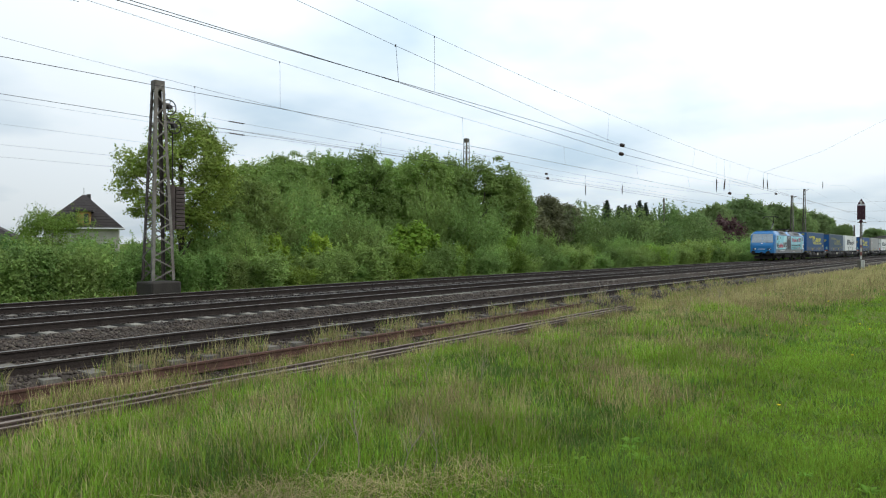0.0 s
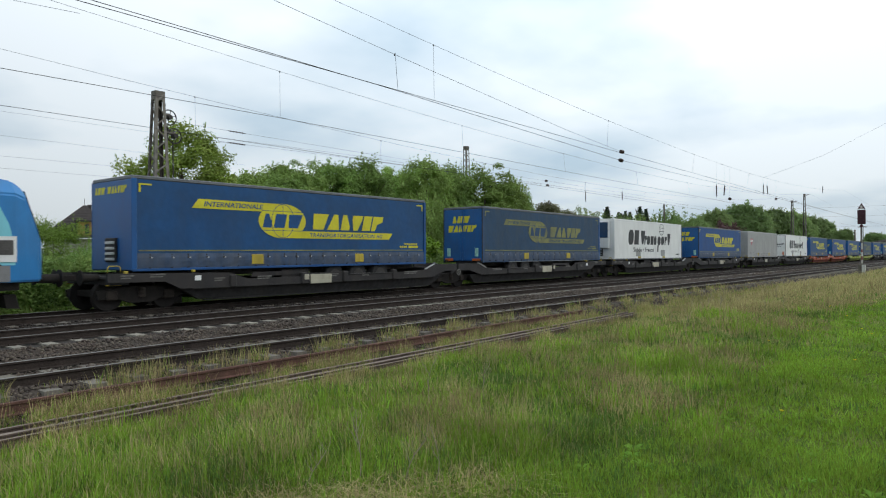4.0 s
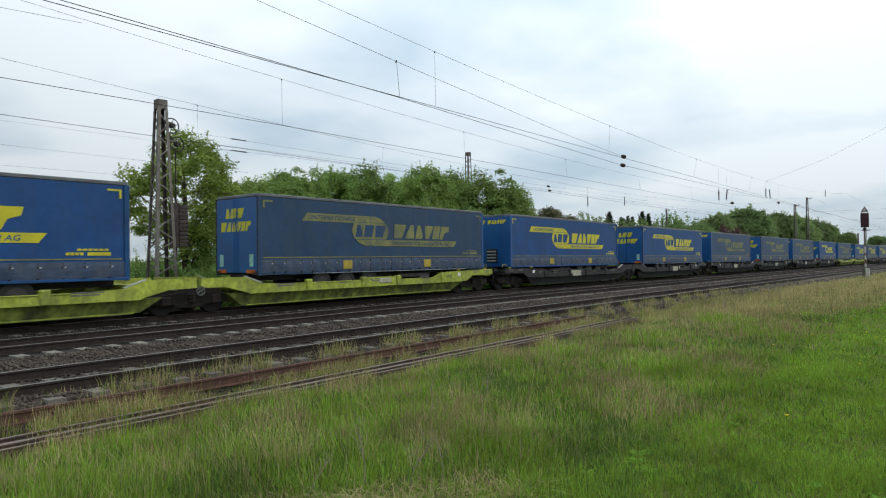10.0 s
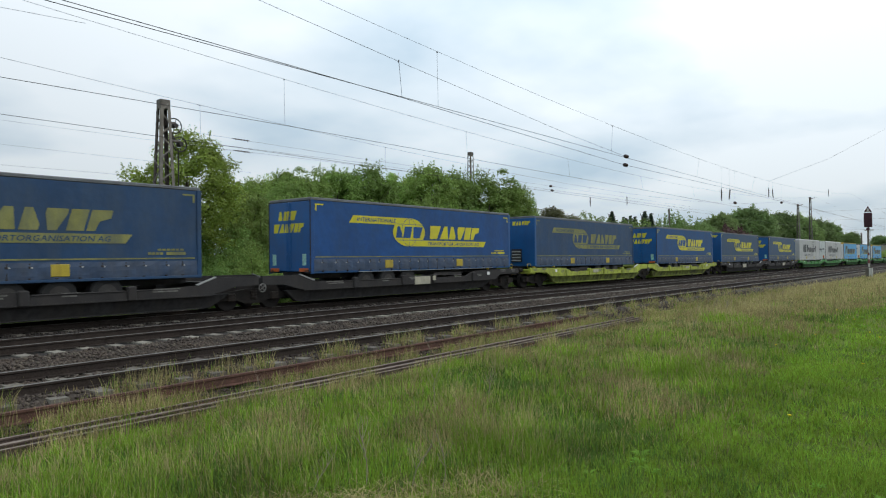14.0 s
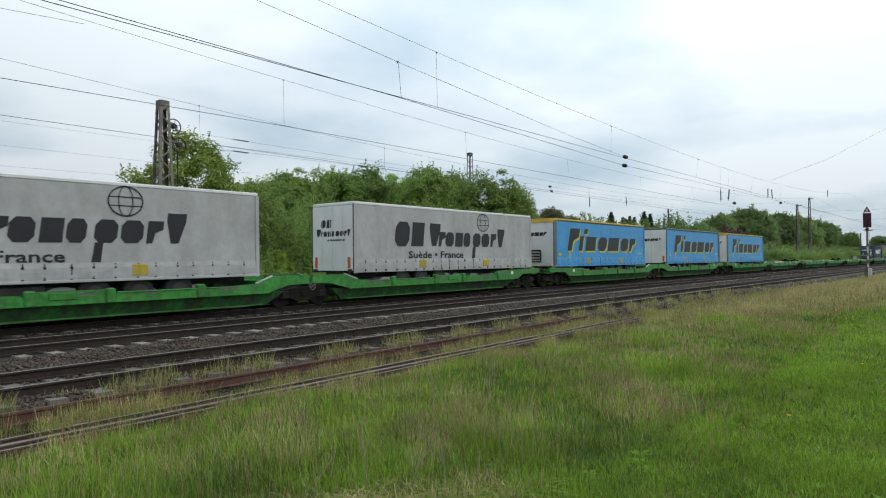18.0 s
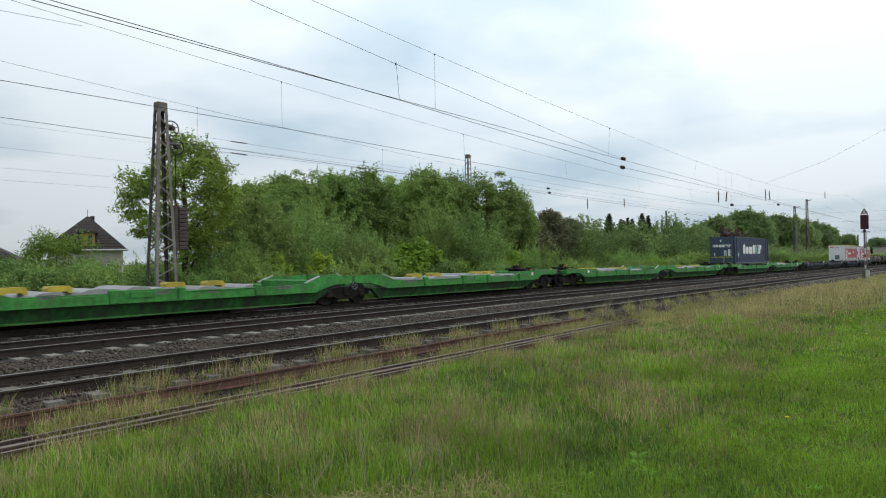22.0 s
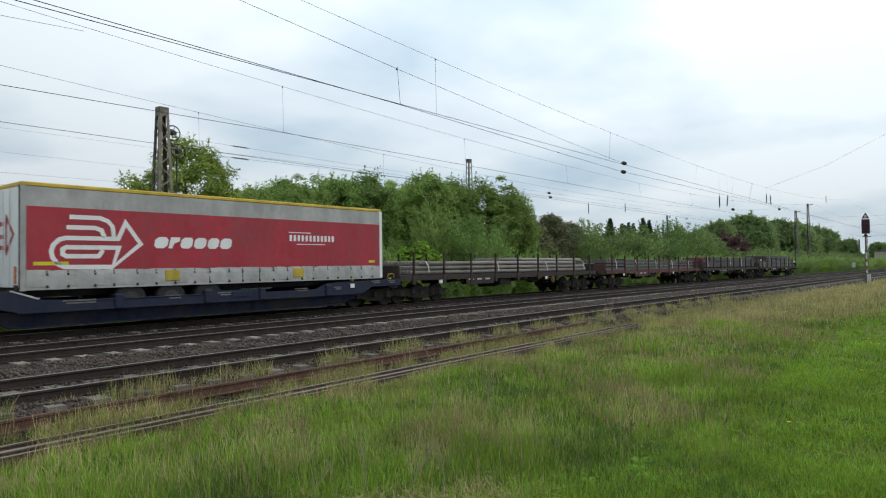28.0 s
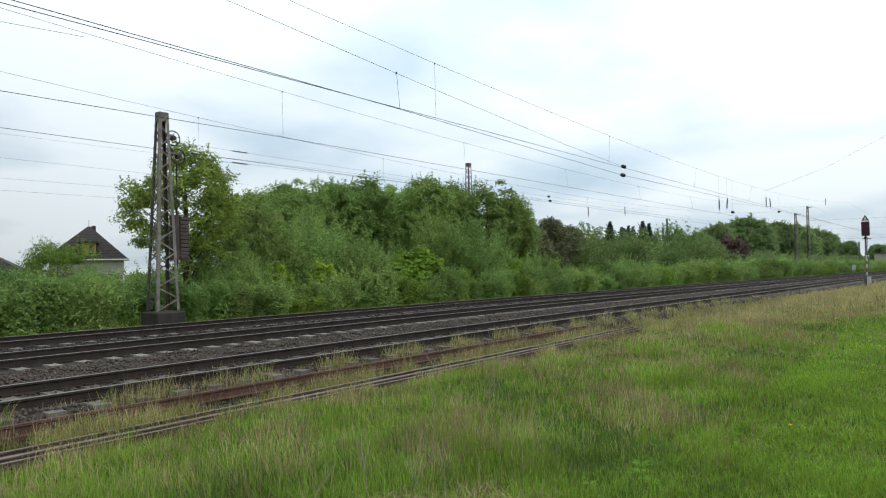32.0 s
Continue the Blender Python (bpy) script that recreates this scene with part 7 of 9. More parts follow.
    for x in (4.1, LL - 4.1):
        b = bogie(lo, x, base=2.6)
        for sd in (-1, 1):
            for dx in (-1.3, 1.3):
                part("wheel", lathe(bmesh.new(), (x + dx, sd * 0.75, 0.62), "y", [(-0.07, 0.2), (-0.07, 0.6), (0.07, 0.62), (0.07, 0.45), (0.02, 0.4), (0.02, 0.2), (0.1, 0.18)], 26), M_WHEEL, b)
            for dx in (-0.5, 0.5):
                part("spring", lathe(bmesh.new(), (x + dx, sd * 1.12, 0.62), "z", [(0, 0.14), (0.06, 0.16), (0.12, 0.14), (0.18, 0.16), (0.24, 0.14), (0.3, 0.16), (0.36, 0.14)], 12), M_BOGIE, b)
            part("sand_box", box(bmesh.new(), x + 1.9, x + 2.35, sd * 1.2 - 0.15, sd * 1.2 + 0.15, 0.42, 0.9, 0.03), M_BOGIE, b)
    part("transformer", box(bmesh.new(), 7.4, LL - 7.4, -1.15, 1.15, 0.38, 0.9, 0.05), M_BOGIE, lo)
    # pantographs: the front one up, the rest folded
    def panto(x, up):
        pa = part("pantograph", box(bmesh.new(), x - 0.8, x + 0.8, -0.6, 0.6, 3.98, 4.04), M_MASTDARK, lo, "raised pantograph" if up else "folded pantograph")
        for dx in (-0.7, 0.7):
            for y in (-0.5, 0.5):
                part("post_insulator", lathe(bmesh.new(), (x + dx, y, 3.8), "z", [(0, 0.05), (0.05, 0.08), (0.1, 0.05), (0.15, 0.08), (0.2, 0.05)], 10), M_INSUL, pa)
        knee = (x + 1.25, 0, 4.95) if up else (x + 1.2, 0, 4.18)
        head = (x - 0.35, 0, 5.76) if up else (x - 0.9, 0, 4.28)
        part("lower_arm", tube(bmesh.new(), (x - 0.2, 0, 4.05), knee, 0.045, 8), M_ROOFEDGE, pa)
        part("guide_rod", tube(bmesh.new(), (x + 0.3, 0.1, 4.05), (knee[0] - 0.15, 0.1, knee[2] - 0.05), 0.025, 6), M_MASTDARK, pa)
        for y in (-0.35, 0.35):
            part("upper_arm", tube(bmesh.new(), knee, (head[0], y, head[2]), 0.035, 6), M_MASTDARK, pa)
        for dx in (-0.25, 0.25):
            bm = bmesh.new()
            tube(bm, (head[0] + dx, -0.7, head[2]), (head[0] + dx, 0.7, head[2]), 0.035, 6)
            for s in (-1, 1):
                tube(bm, (head[0] + dx, s * 0.7, head[2]), (head[0] + dx, s * 0.98, head[2] - 0.22), 0.025, 6)
            part("contact_strip", bm, M_MASTDARK, pa)
        part("head_frame", box(bmesh.new(), head[0] - 0.25, head[0] + 0.25, -0.5, -0.45, head[2] - 0.05, head[2]), M_MASTDARK, pa)
    panto(4.6, True)
    panto(LL - 4.6, False)
    part("roof_conductor", tube(bmesh.new(), (6.2, 0.2, 4.05), (LL - 6.2, 0.2, 4.05), 0.03, 6), M_MASTDARK, lo)
    return lo


loco = locomotive()
ROLLING.append((loco, -2.68 - LL, False))

# ---- make up the train ----
PROTO_T = {
    "bright": blue_trailer("blue curtain-sided trailer with bright yellow print", M_BLUE, M_YELLOW),
    "faded": blue_trailer("dirty blue curtain-sided trailer with faded print", M_NAVY, M_OLIVE),
    "navy": blue_trailer("dark blue curtain-sided trailer with yellow print", M_NAVY, M_YELLOW),
    "reefer": white_reefer("white refrigerated box trailer with black print"),
    "grey": grey_trailer("plain grey curtain-sided trailer with a small red mark", M_GREYDARK, M_GREYDARK),
    "pale": grey_trailer("pale grey curtain-sided trailer with black print", M_GREYTARP, M_GREYTARP),
    "sky": sky_trailer("sky-blue curtain-sided trailer with bold black print", M_ROOFEDGE),
    "skyyellow": sky_trailer("sky-blue curtain-sided trailer with a yellow roof edge", M_YELLOWROOF),
    "red": red_trailer("white and red curtain-sided trailer with white emblem", ),
}
gn_print(PROTO_T["pale"])
for s in (1,):
    decal("print_mark", [[(1.1, 3.28), (2.35, 3.28), (1.72, 2.45)]], M_PRINTRED, PROTO_T["grey"], TL, TW / 2 + 0.004, "red triangle mark")
    decal("print_word", word_blocks(1.2, 2.25, 2.92, 3.16, 3), M_WHITE, PROTO_T["grey"], TL, TW / 2 + 0.007)
PROTO_W = {
    "dark": pocket_wagon("dark", "dark grimy pocket wagon under a trailer", False),
    "orange": pocket_wagon("orange", "orange pocket wagon carrying blue trailers", False),
    "lime": pocket_wagon("lime", "yellow-green pocket wagon carrying blue trailers", False),
    "green": pocket_wagon("green", "bright green pocket wagon with yellow fittings", True),
    "black": pocket_wagon("black", "empty blue-black pocket wagon", True),
    "navy": pocket_wagon("navy", "dark blue pocket wagon carrying red trailers", False),
}
used = set()


def roll(protos, key, off, turned):
    key_used = (id(protos), key)
    if key_used in used:
        ob = copy_thing(protos[key], Matrix())
    else:
        used.add(key_used)
        ob = protos[key]
    ROLLING.append((ob, off, turned))
    return ob


CONSIST = [("dark", "bright", "faded"), ("dark", "reefer", "bright"), ("dark", "grey", "reefer"), ("orange", "bright", "bright"), ("lime", "bright", "faded"),
           ("dark", "bright", "bright"), ("dark", "faded", "faded"), ("dark", "faded", "bright"), ("lime", "faded", "bright"), ("dark", "navy", "navy"),
           ("green", "pale", "pale"), ("green", "skyyellow", "sky"), ("green", "skyyellow", ""), ("green", "", ""), ("green", "", ""), ("green", "box", ""),
           ("black", "", ""), ("navy", "red", "red")]
for i, (wc, fa, fb) in enumerate(CONSIST):
    off = PITCH_W * i + (0.1 if fa == "box" else 0.0) + {1: -0.22, 6: 0.12}.get(i, 0.0)
    roll(PROTO_W, wc, off, False)
    if fa == "box":
        ROLLING.append((sea_container("dark blue corrugated sea container with white print"), off + 1.0, False))
    elif fa:
        roll(PROTO_T, fa, off - 0.05, False)
    if fb:
        roll(PROTO_T, fb, off + (17.95 if fb == "red" else 18.36) + TL, True)

FLATS = (623.9, 644.6, 664.9, 684.8)
brown = flat_wagon(M_BROWNWAGON, "red-brown six-axle flat wagon with stakes", 9.7)
dark = flat_wagon(M_DARKWAGON, "dark brown six-axle flat wagon with stakes", 13.7)
for k, (wg, load) in enumerate(((dark, pipe_load), (brown, rail_load), (None, slab_load), (None, beam_load))):
    w = wg if wg is not None else copy_thing(dark, Matrix())
    ROLLING.append((w, FLATS[k], False))
    ROLLING.append((load(), FLATS[k], False))
# tail signs on the last wagon
for s in (-1, 1):
    tl = thing("tail_sign", "small white and red tail board on the last wagon", "sign", "tail signs")
    part("board", box(bmesh.new(), -0.02, 0.02, s * 1.1 - 0.12, s * 1.1 + 0.12, 1.74, 2.0, 0.01), M_WHITE, tl)
    ROLLING.append((tl, FLATS[3] + FW - 0.45, False))


# ---- plants ----
def leaf_quads(cent, size, r, up=0.0, long=1.6, seed=0):
    """Pointed leaves round given centres, each a folded diamond."""
    g = np.random.default_rng(seed)
    n = len(cent)
    d = g.normal(size=(n, 3))
    d[:, 2] += up
    d /= np.linalg.norm(d, axis=1, keepdims=True)
    s = np.cross(d, g.normal(size=(n, 3)))
    s /= np.linalg.norm(s, axis=1, keepdims=True) + 1e-9
    L = (size * g.uniform(0.6, 1.3, n))[:, None]
    a = cent + d * L * long * 0.5
    b = cent - d * L * long * 0.5
    nn = np.cross(d, s) * L * 0.12
    return np.stack([a, cent + s * L * 0.5 + nn, b, cent - s * L * 0.5 + nn], 1)


def sprays(cs, rad, per, leaf, g, long=1.6, squash=0.7, low=-0.35, lift=0.55, loose=0.45):
    """Leaves laid over the upper shells of rounded clumps, faces turned out and up."""
    n = len(cs)
    v = g.normal(size=(n, per, 3))
    v /= np.linalg.norm(v, axis=2, keepdims=True)
    v[..., 2] = np.where(v[..., 2] < low, -v[..., 2], v[..., 2])
    r = rad[:, None, None] * (0.38 + 0.68 * g.random((n, per, 1)) ** 0.6)
    pos = cs[:, None] + v * r * np.array([1.0, 1.0, squash])
    nrm = v + np.array([0, 0, lift]) + loose * g.normal(size=v.shape)
    pos, nrm, v = pos.reshape(-1, 3), nrm.reshape(-1, 3), v.reshape(-1, 3)
    nrm /= np.linalg.norm(nrm, axis=1, keepdims=True)
    d = v + 0.8 * g.normal(size=v.shape)
    d -= nrm * (d * nrm).sum(1, keepdims=True)
    d /= np.linalg.norm(d, axis=1, keepdims=True) + 1e-9
    sd = np.cross(nrm, d)
    L = (leaf * g.uniform(0.6, 1.35, len(pos)))[:, None]
    pos[:, 2] = np.maximum(pos[:, 2], 0.03)
    return np.stack([pos + d * L * long * 0.5, pos + sd * L * 0.5 - nrm * L * 0.08, pos - d * L * long * 0.5, pos - sd * L * 0.5 - nrm * L * 0.08], 1)


def crown_mesh(name, R, H, low, nclump, nleaf, leaf, material, seed, up=0.0, long=1.6, spiky=0.0, taper=0.75, cl=0.30):
    """Rounded clumps on and in an uneven egg-shaped crown, with gaps between and sprigs at its outline."""
    g = np.random.default_rng(seed)
    cs = []
    while len(cs) < nclump:
        v = g.normal(size=3)
        v /= np.linalg.norm(v)
        rr = g.uniform(0.55, 1.0) ** 0.4
        bump = 0.82 + 0.22 * math.sin(3 * math.atan2(v[1], v[0]) + seed) * math.cos(2.3 * v[2] + seed) + g.normal() * 0.05
        bump = min(bump, 1.0)
        h = (v[2] * rr * bump + 1) / 2
        wid = (1 - taper * max(0, h - 0.35) ** 1.5) * (0.75 + 0.25 * min(1, h * 3))
        cs.append((v[0] * rr * bump * R * wid, v[1] * rr * bump * R * wid, low * H + h * (1 - low) * H))
    cs = np.array(cs)
    per = int(nleaf * 0.86) // nclump
    rad = cl * min(R, (1 - low) * H / 2) * g.uniform(0.6, 1.35, nclump)
    main = sprays(cs, rad, per, leaf, g, long, 0.72 + spiky)
    # short upright sprigs standing out of the clumps
    ns = nleaf // 150
    own = g.integers(nclump, size=ns)
    out = cs[own] - np.array([0, 0, (low + 0.35 * (1 - low)) * H])
    out /= np.linalg.norm(out, axis=1, keepdims=True) + 1e-9
    way = out * 0.7 + np.array([0, 0, 0.8]) + 0.35 * g.normal(size=(ns, 3))
    way /= np.linalg.norm(way, axis=1, keepdims=True)
    tips = cs[own][:, None] + way[:, None] * (rad[own][:, None, None] * np.linspace(0.6, 1.25, 12)[None, :, None]) + g.normal(size=(ns, 12, 3)) * leaf * 0.5
    twig = leaf_quads(tips.reshape(-1, 3), leaf * 0.9, 1, 0.4, long, seed + 1)
    return ngons(name, np.concatenate([main, twig]), 4, material), cs


def mound_mesh(name, R, H, nmound, nleaf, leaf, material, seed, long=2.2, sprig=0.3):
    """Bushy growth: several leafy domes of uneven height leaning out from one root, with upright shoots on top."""
    g = np.random.default_rng(seed)
    a = 6.283 * (np.arange(nmound) + g.random(nmound)) / nmound
    off = R * np.sqrt(g.uniform(0.02, 0.75, nmound))
    top = H * (1.02 - 0.45 * (off / R) ** 1.4) * g.uniform(0.72, 1.0, nmound)
    cs, rad = [], []
    for k in range(nmound):
        r = R * g.uniform(0.26, 0.42)
        z = top[k] - 0.7 * r
        while z > -0.1 * H:
            cs.append((off[k] * math.cos(a[k]) * (0.75 + 0.25 * z / H) + g.normal() * 0.06 * R, off[k] * math.sin(a[k]) * (0.75 + 0.25 * z / H) + g.normal() * 0.06 * R, z))
            rad.append(r)
            z -= r * 0.95
            r *= g.uniform(0.95, 1.15)
    cs, rad = np.array(cs), np.array(rad)
    body = sprays(cs, rad, int(nleaf * (1 - sprig)) // len(cs), leaf, g, long, 1.1, -0.5, 0.5, 0.55)
    ns = int(nleaf * sprig) // 16
    own = g.integers(nmound, size=ns)
    b = np.stack([off[own] * np.cos(a[own]), off[own] * np.sin(a[own]), top[own] - 0.25 * R], -1) + g.normal(size=(ns, 3)) * R * 0.16
    way = np.stack([np.cos(a[own]) * 0.35, np.sin(a[own]) * 0.35, np.ones(ns)], -1) + 0.28 * g.normal(size=(ns, 3))
    way /= np.linalg.norm(way, axis=1, keepdims=True)
    ln = H * g.uniform(0.10, 0.26, ns)
    p = b[:, None] + way[:, None] * (ln[:, None, None] * np.linspace(0.0, 1.0, 16)[None, :, None]) + g.normal(size=(ns, 16, 3)) * leaf * 0.55
    p = p.reshape(-1, 3)
    p[:, 2] = np.maximum(p[:, 2], 0.03)
    return ngons(name, np.concatenate([body, leaf_quads(p, leaf * 0.85, 1, 0.9, long, seed + 1)]), 4, material), cs


def trunk_mesh(name, H, r, cs, nl, seed, top=0.8):
    g = np.random.default_rng(seed)
    bm = bmesh.new()
    p = Vector((0, 0, -0.8))
    for k in range(5):
        s = (k + 1) / 5
        q = Vector((g.normal() * 0.03 * H * 0.3, g.normal() * 0.03 * H * 0.3, H * top * s))
        tube(bm, p, q, r * (1 - 0.8 * (k / 5)), 8, r * (1 - 0.8 * s))
        p = q
    for k in range(nl):
        c = Vector(cs[g.integers(len(cs))].tolist())
        z = max(0.15 * H, c.z * 0.65 - 0.1 * H)
        a = Vector((0, 0, z))
        mid = (a + c) / 2 + Vector((0, 0, 0.05 * H))
        tube(bm, a, mid, r * 0.35, 5, r * 0.22)
        tube(bm, mid, c, r * 0.22, 5, r * 0.07)
    me = bpy.data.meshes.new(name)
    bm.to_mesh(me)
    bm.free()
    me.materials.append(M_BARK)
    return me


def stem_mesh(name, R, H, nstem, per, leaf, material, seed, spread=0.75, long=2.8):
    """Feathery willow growth: arching stems from the ground, leaves along them, tips left standing out."""
    g = np.random.default_rng(seed)
    C, D = [], []
    for k in range(nstem):
        a = g.uniform(0, 6.283)
        tilt = spread * g.random() ** 0.7
        L = H * g.uniform(0.6, 1.05) * (1 - 0.25 * tilt)
        b = np.array([math.cos(a), math.sin(a), 0])
        base = b * R * 0.35 * g.random() + np.array([g.normal() * 0.1 * R, g.normal() * 0.1 * R, 0])
        s = g.uniform(0.05, 1.0, per) ** 0.8
        out = b[None] * (R * tilt * (s ** 1.3))[:, None] * 1.15
        pos = base[None] + out + np.array([0, 0, 1.0])[None] * (L * s * (1 - 0.12 * tilt * s))[:, None]
        fat = R * 0.20 * (1.05 - s) + 0.03 * R
        pos = pos + g.normal(size=(per, 3)) * fat[:, None] * np.array([1, 1, 0.7])
        d = b[None] * 0.5 * tilt + np.array([0, 0, 1.0])[None] + g.normal(size=(per, 3)) * 0.65
        C.append(pos), D.append(d)
    C, d = np.concatenate(C), np.concatenate(D)
    C[:, 2] = np.maximum(C[:, 2], 0.04)
    n = len(C)
    d /= np.linalg.norm(d, axis=1, keepdims=True)
    sd = np.cross(d, g.normal(size=(n, 3)))
    sd /= np.linalg.norm(sd, axis=1, keepdims=True) + 1e-9
    Lf = (leaf * g.uniform(0.6, 1.3, n))[:, None]
    nn = np.cross(d, sd) * Lf * 0.1
    q = np.stack([C + d * Lf * long * 0.5, C + sd * Lf * 0.5 + nn, C - d * Lf * long * 0.5, C - sd * Lf * 0.5 + nn], 1)
    return ngons(name, q, 4, material), C[:: max(1, n // 60)]


KINDS = {}


def stem_kind(key, R, H, nstem, per, leaf, material, seed, tr=0.05, **kw):
    me, cs = stem_mesh("crown", R, H, nstem, per, leaf, material, seed, **kw)
    KINDS[key] = (me, trunk_mesh("trunk", H, tr, cs, 8, seed, 0.5), R, H)


def mound_kind(key, R, H, nmound, nleaf, leaf, material, seed, tr=0.03, **kw):
    me, cs = mound_mesh("crown", R, H, nmound, nleaf, leaf, material, seed, **kw)
    KINDS[key] = (me, trunk_mesh("trunk", H, tr, cs, 8, seed, 0.5), R, H)


def kind(key, R, H, low, nclump, nleaf, leaf, material, seed, tr=0.16, **kw):
    me, cs = crown_mesh("crown", R, H, low, nclump, nleaf, leaf, material, seed, **kw)
    KINDS[key] = (me, trunk_mesh("trunk", H, tr, cs, 9, seed), R, H)


kind("maple_a", 3.1, 10.0, 0.18, 190, 25000, 0.115, M_LEAF, 3, cl=0.25, taper=0.6)
kind("maple_b", 2.9, 10.0, 0.15, 180, 24000, 0.115, M_LEAFDEEP, 11, cl=0.25, taper=0.65)
kind("maple_c", 3.0, 10.0, 0.15, 180, 24000, 0.115, M_LEAF, 23, cl=0.25, taper=0.5)
kind("big_maple", 3.0, 9.0, 0.2, 150, 38000, 0.085, M_LEAFSUN, 31, cl=0.215, taper=0.55, tr=0.2)
stem_kind("willow_a", 2.0, 6.5, 80, 130, 0.075, M_LEAFPALE, 41, tr=0.09, spread=0.9)
stem_kind("willow_b", 1.9, 6.5, 80, 130, 0.075, M_LEAFPALE, 47, tr=0.09, spread=0.8)
kind("bronze", 2.4, 8.5, 0.05, 110, 11000, 0.17, M_LEAFBROWN, 53, spiky=0.4, taper=0.7)
stem_kind("poplar", 3.2, 10.0, 85, 75, 0.17, M_LEAFPOPLAR, 59, tr=0.12, spread=0.95, long=2.2)
stem_kind("aspen", 2.2, 13.0, 70, 80, 0.17, M_LEAFPOPLAR, 60, tr=0.14, spread=0.7, long=2.2)
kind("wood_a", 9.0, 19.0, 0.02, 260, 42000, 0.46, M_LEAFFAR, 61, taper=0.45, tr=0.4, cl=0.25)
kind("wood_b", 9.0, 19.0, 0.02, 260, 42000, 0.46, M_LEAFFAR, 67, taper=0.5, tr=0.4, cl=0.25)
kind("copper", 5.5, 11.0, 0.05, 90, 5000, 0.45, M_LEAFRED, 71, taper=0.5, tr=0.3)
kind("fresh", 1.5, 3.6, 0.0, 50, 4200, 0.13, M_LEAFYELLOW, 73, up=0.5, long=1.9, spiky=0.4, taper=0.6, tr=0.05)
for k, (mt, sd) in enumerate(((M_LEAFPALE, 81), (M_LEAFPALE, 83), (M_LEAFBUSH, 87), (M_LEAFWILD, 89), (M_LEAFDEEP, 91))):
    mound_kind("shrub_%d" % k, 1.35, 2.6, (9, 8, 7, 8, 7)[k], 9000, (0.054, 0.056, 0.068, 0.058, 0.066)[k], mt, sd, long=(2.9, 2.9, 1.6, 2.3, 1.8)[k], sprig=(0.36, 0.34, 0.14, 0.26, 0.18)[k])

kind("round_bush", 2.3, 4.2, 0.0, 120, 24000, 0.062, M_LEAFWILD, 97, taper=0.35, tr=0.06, cl=0.30)

grow = random.Random(5)


def plant(key, x, y, h, r, name, label, category, group="", z=-0.5):
    crown, trunk, R0, H0 = KINDS[key]
    drop = float(fall(x))
    z, h = z + drop, h - drop
    t = thing(name, label, category, group)
    sz = h / H0
    sx = min(max(r / R0, sz * 0.6), sz * 1.7)
    for nm, me in (("trunk", trunk), ("crown", crown)):
        place(nm, me, t)
    t.matrix_world = Matrix.LocRotScale((x, y, z), Euler((0, 0, grow.uniform(0, 6.28))), (sx, sx, sz))
    return t


TALL = [(23.7, 33, 6.2, 2.2), (28.4, 36, 7.5, 2.6), (33.1, 40, 9.7, 3.2), (37.6, 41, 9.9, 3.0), (40.4, 40, 10.3, 3.2), (46.3, 42, 10.6, 3.0),
        (47.1, 39, 11.1, 3.2), (52.4, 40, 10.9, 3.0), (52.2, 36, 10.9, 3.8), (56.6, 36, 9.5, 3.0), (64.0, 40, 10.3, 2.6), (61, 42, 10.0, 3.2), (36, 46, 9.6, 4), (44, 47, 10.4, 4), (54, 47, 10.6, 4), (40, 50, 10.4, 3.6), (49.5, 49, 11.0, 3.8), (59, 50, 10.6, 3.8), (31.5, 44, 8.8, 3.2), (57.5, 44, 11.2, 3.2), (50, 44.5, 11.0, 3.2)]
plant("big_maple", 18.4, 31, 8.9, 3.1, "maple_tree", "broad green maple beside the lattice mast", "tree", "trees behind the line")
for k, (x, y, h, r) in enumerate(TALL):
    plant(("maple_a", "maple_b", "maple_c")[k % 3], x, y, h, r, "maple_tree", "dense dark green broadleaf tree behind the shrubs", "tree", "trees behind the line")
for k, (x, y, h, r) in enumerate([(38.0, 31, 7.3, 2.0), (41.1, 29.5, 6.8, 2.6), (22.8, 30, 4.6, 2.7), (28.5, 29, 4.0, 1.6), (19.8, 31, 3.8, 1.5), (25.6, 31.5, 5.6, 2.2), (32.0, 33, 5.5, 2.0), (35, 32, 4.6, 1.8), (45.5, 31, 5.0, 2.0), (31.0, 36, 7.2, 2.4), (12.4, 33, 2.7, 1.6), (8.5, 34, 2.6, 2.0), (23.7, 32, 6.4, 2.6), (26.8, 32.5, 6.3, 2.5), (20.4, 30.5, 4.2, 2.0), (19.8, 27.6, 3.3, 1.2), (28.05, 28.5, 4.0, 1.4), (24.7, 27.2, 2.4, 1.1)]):
    plant("willow_a" if k % 2 else "willow_b", x, y, h, r, "willow_tree", "young grey-green willow growing among the shrubs", "tree", "young willows")
for k, (x, y, h, r) in enumerate([(77.8, 44, 8.9, 3.0), (85, 47, 9.3, 3.0), (71, 43, 8.0, 3), (92, 48, 8.6, 3), (80, 50, 8, 4)]):
    plant("bronze", x, y, h, r, "cherry_tree", "dull bronze-green tree in the tree belt", "tree", "trees behind the line")
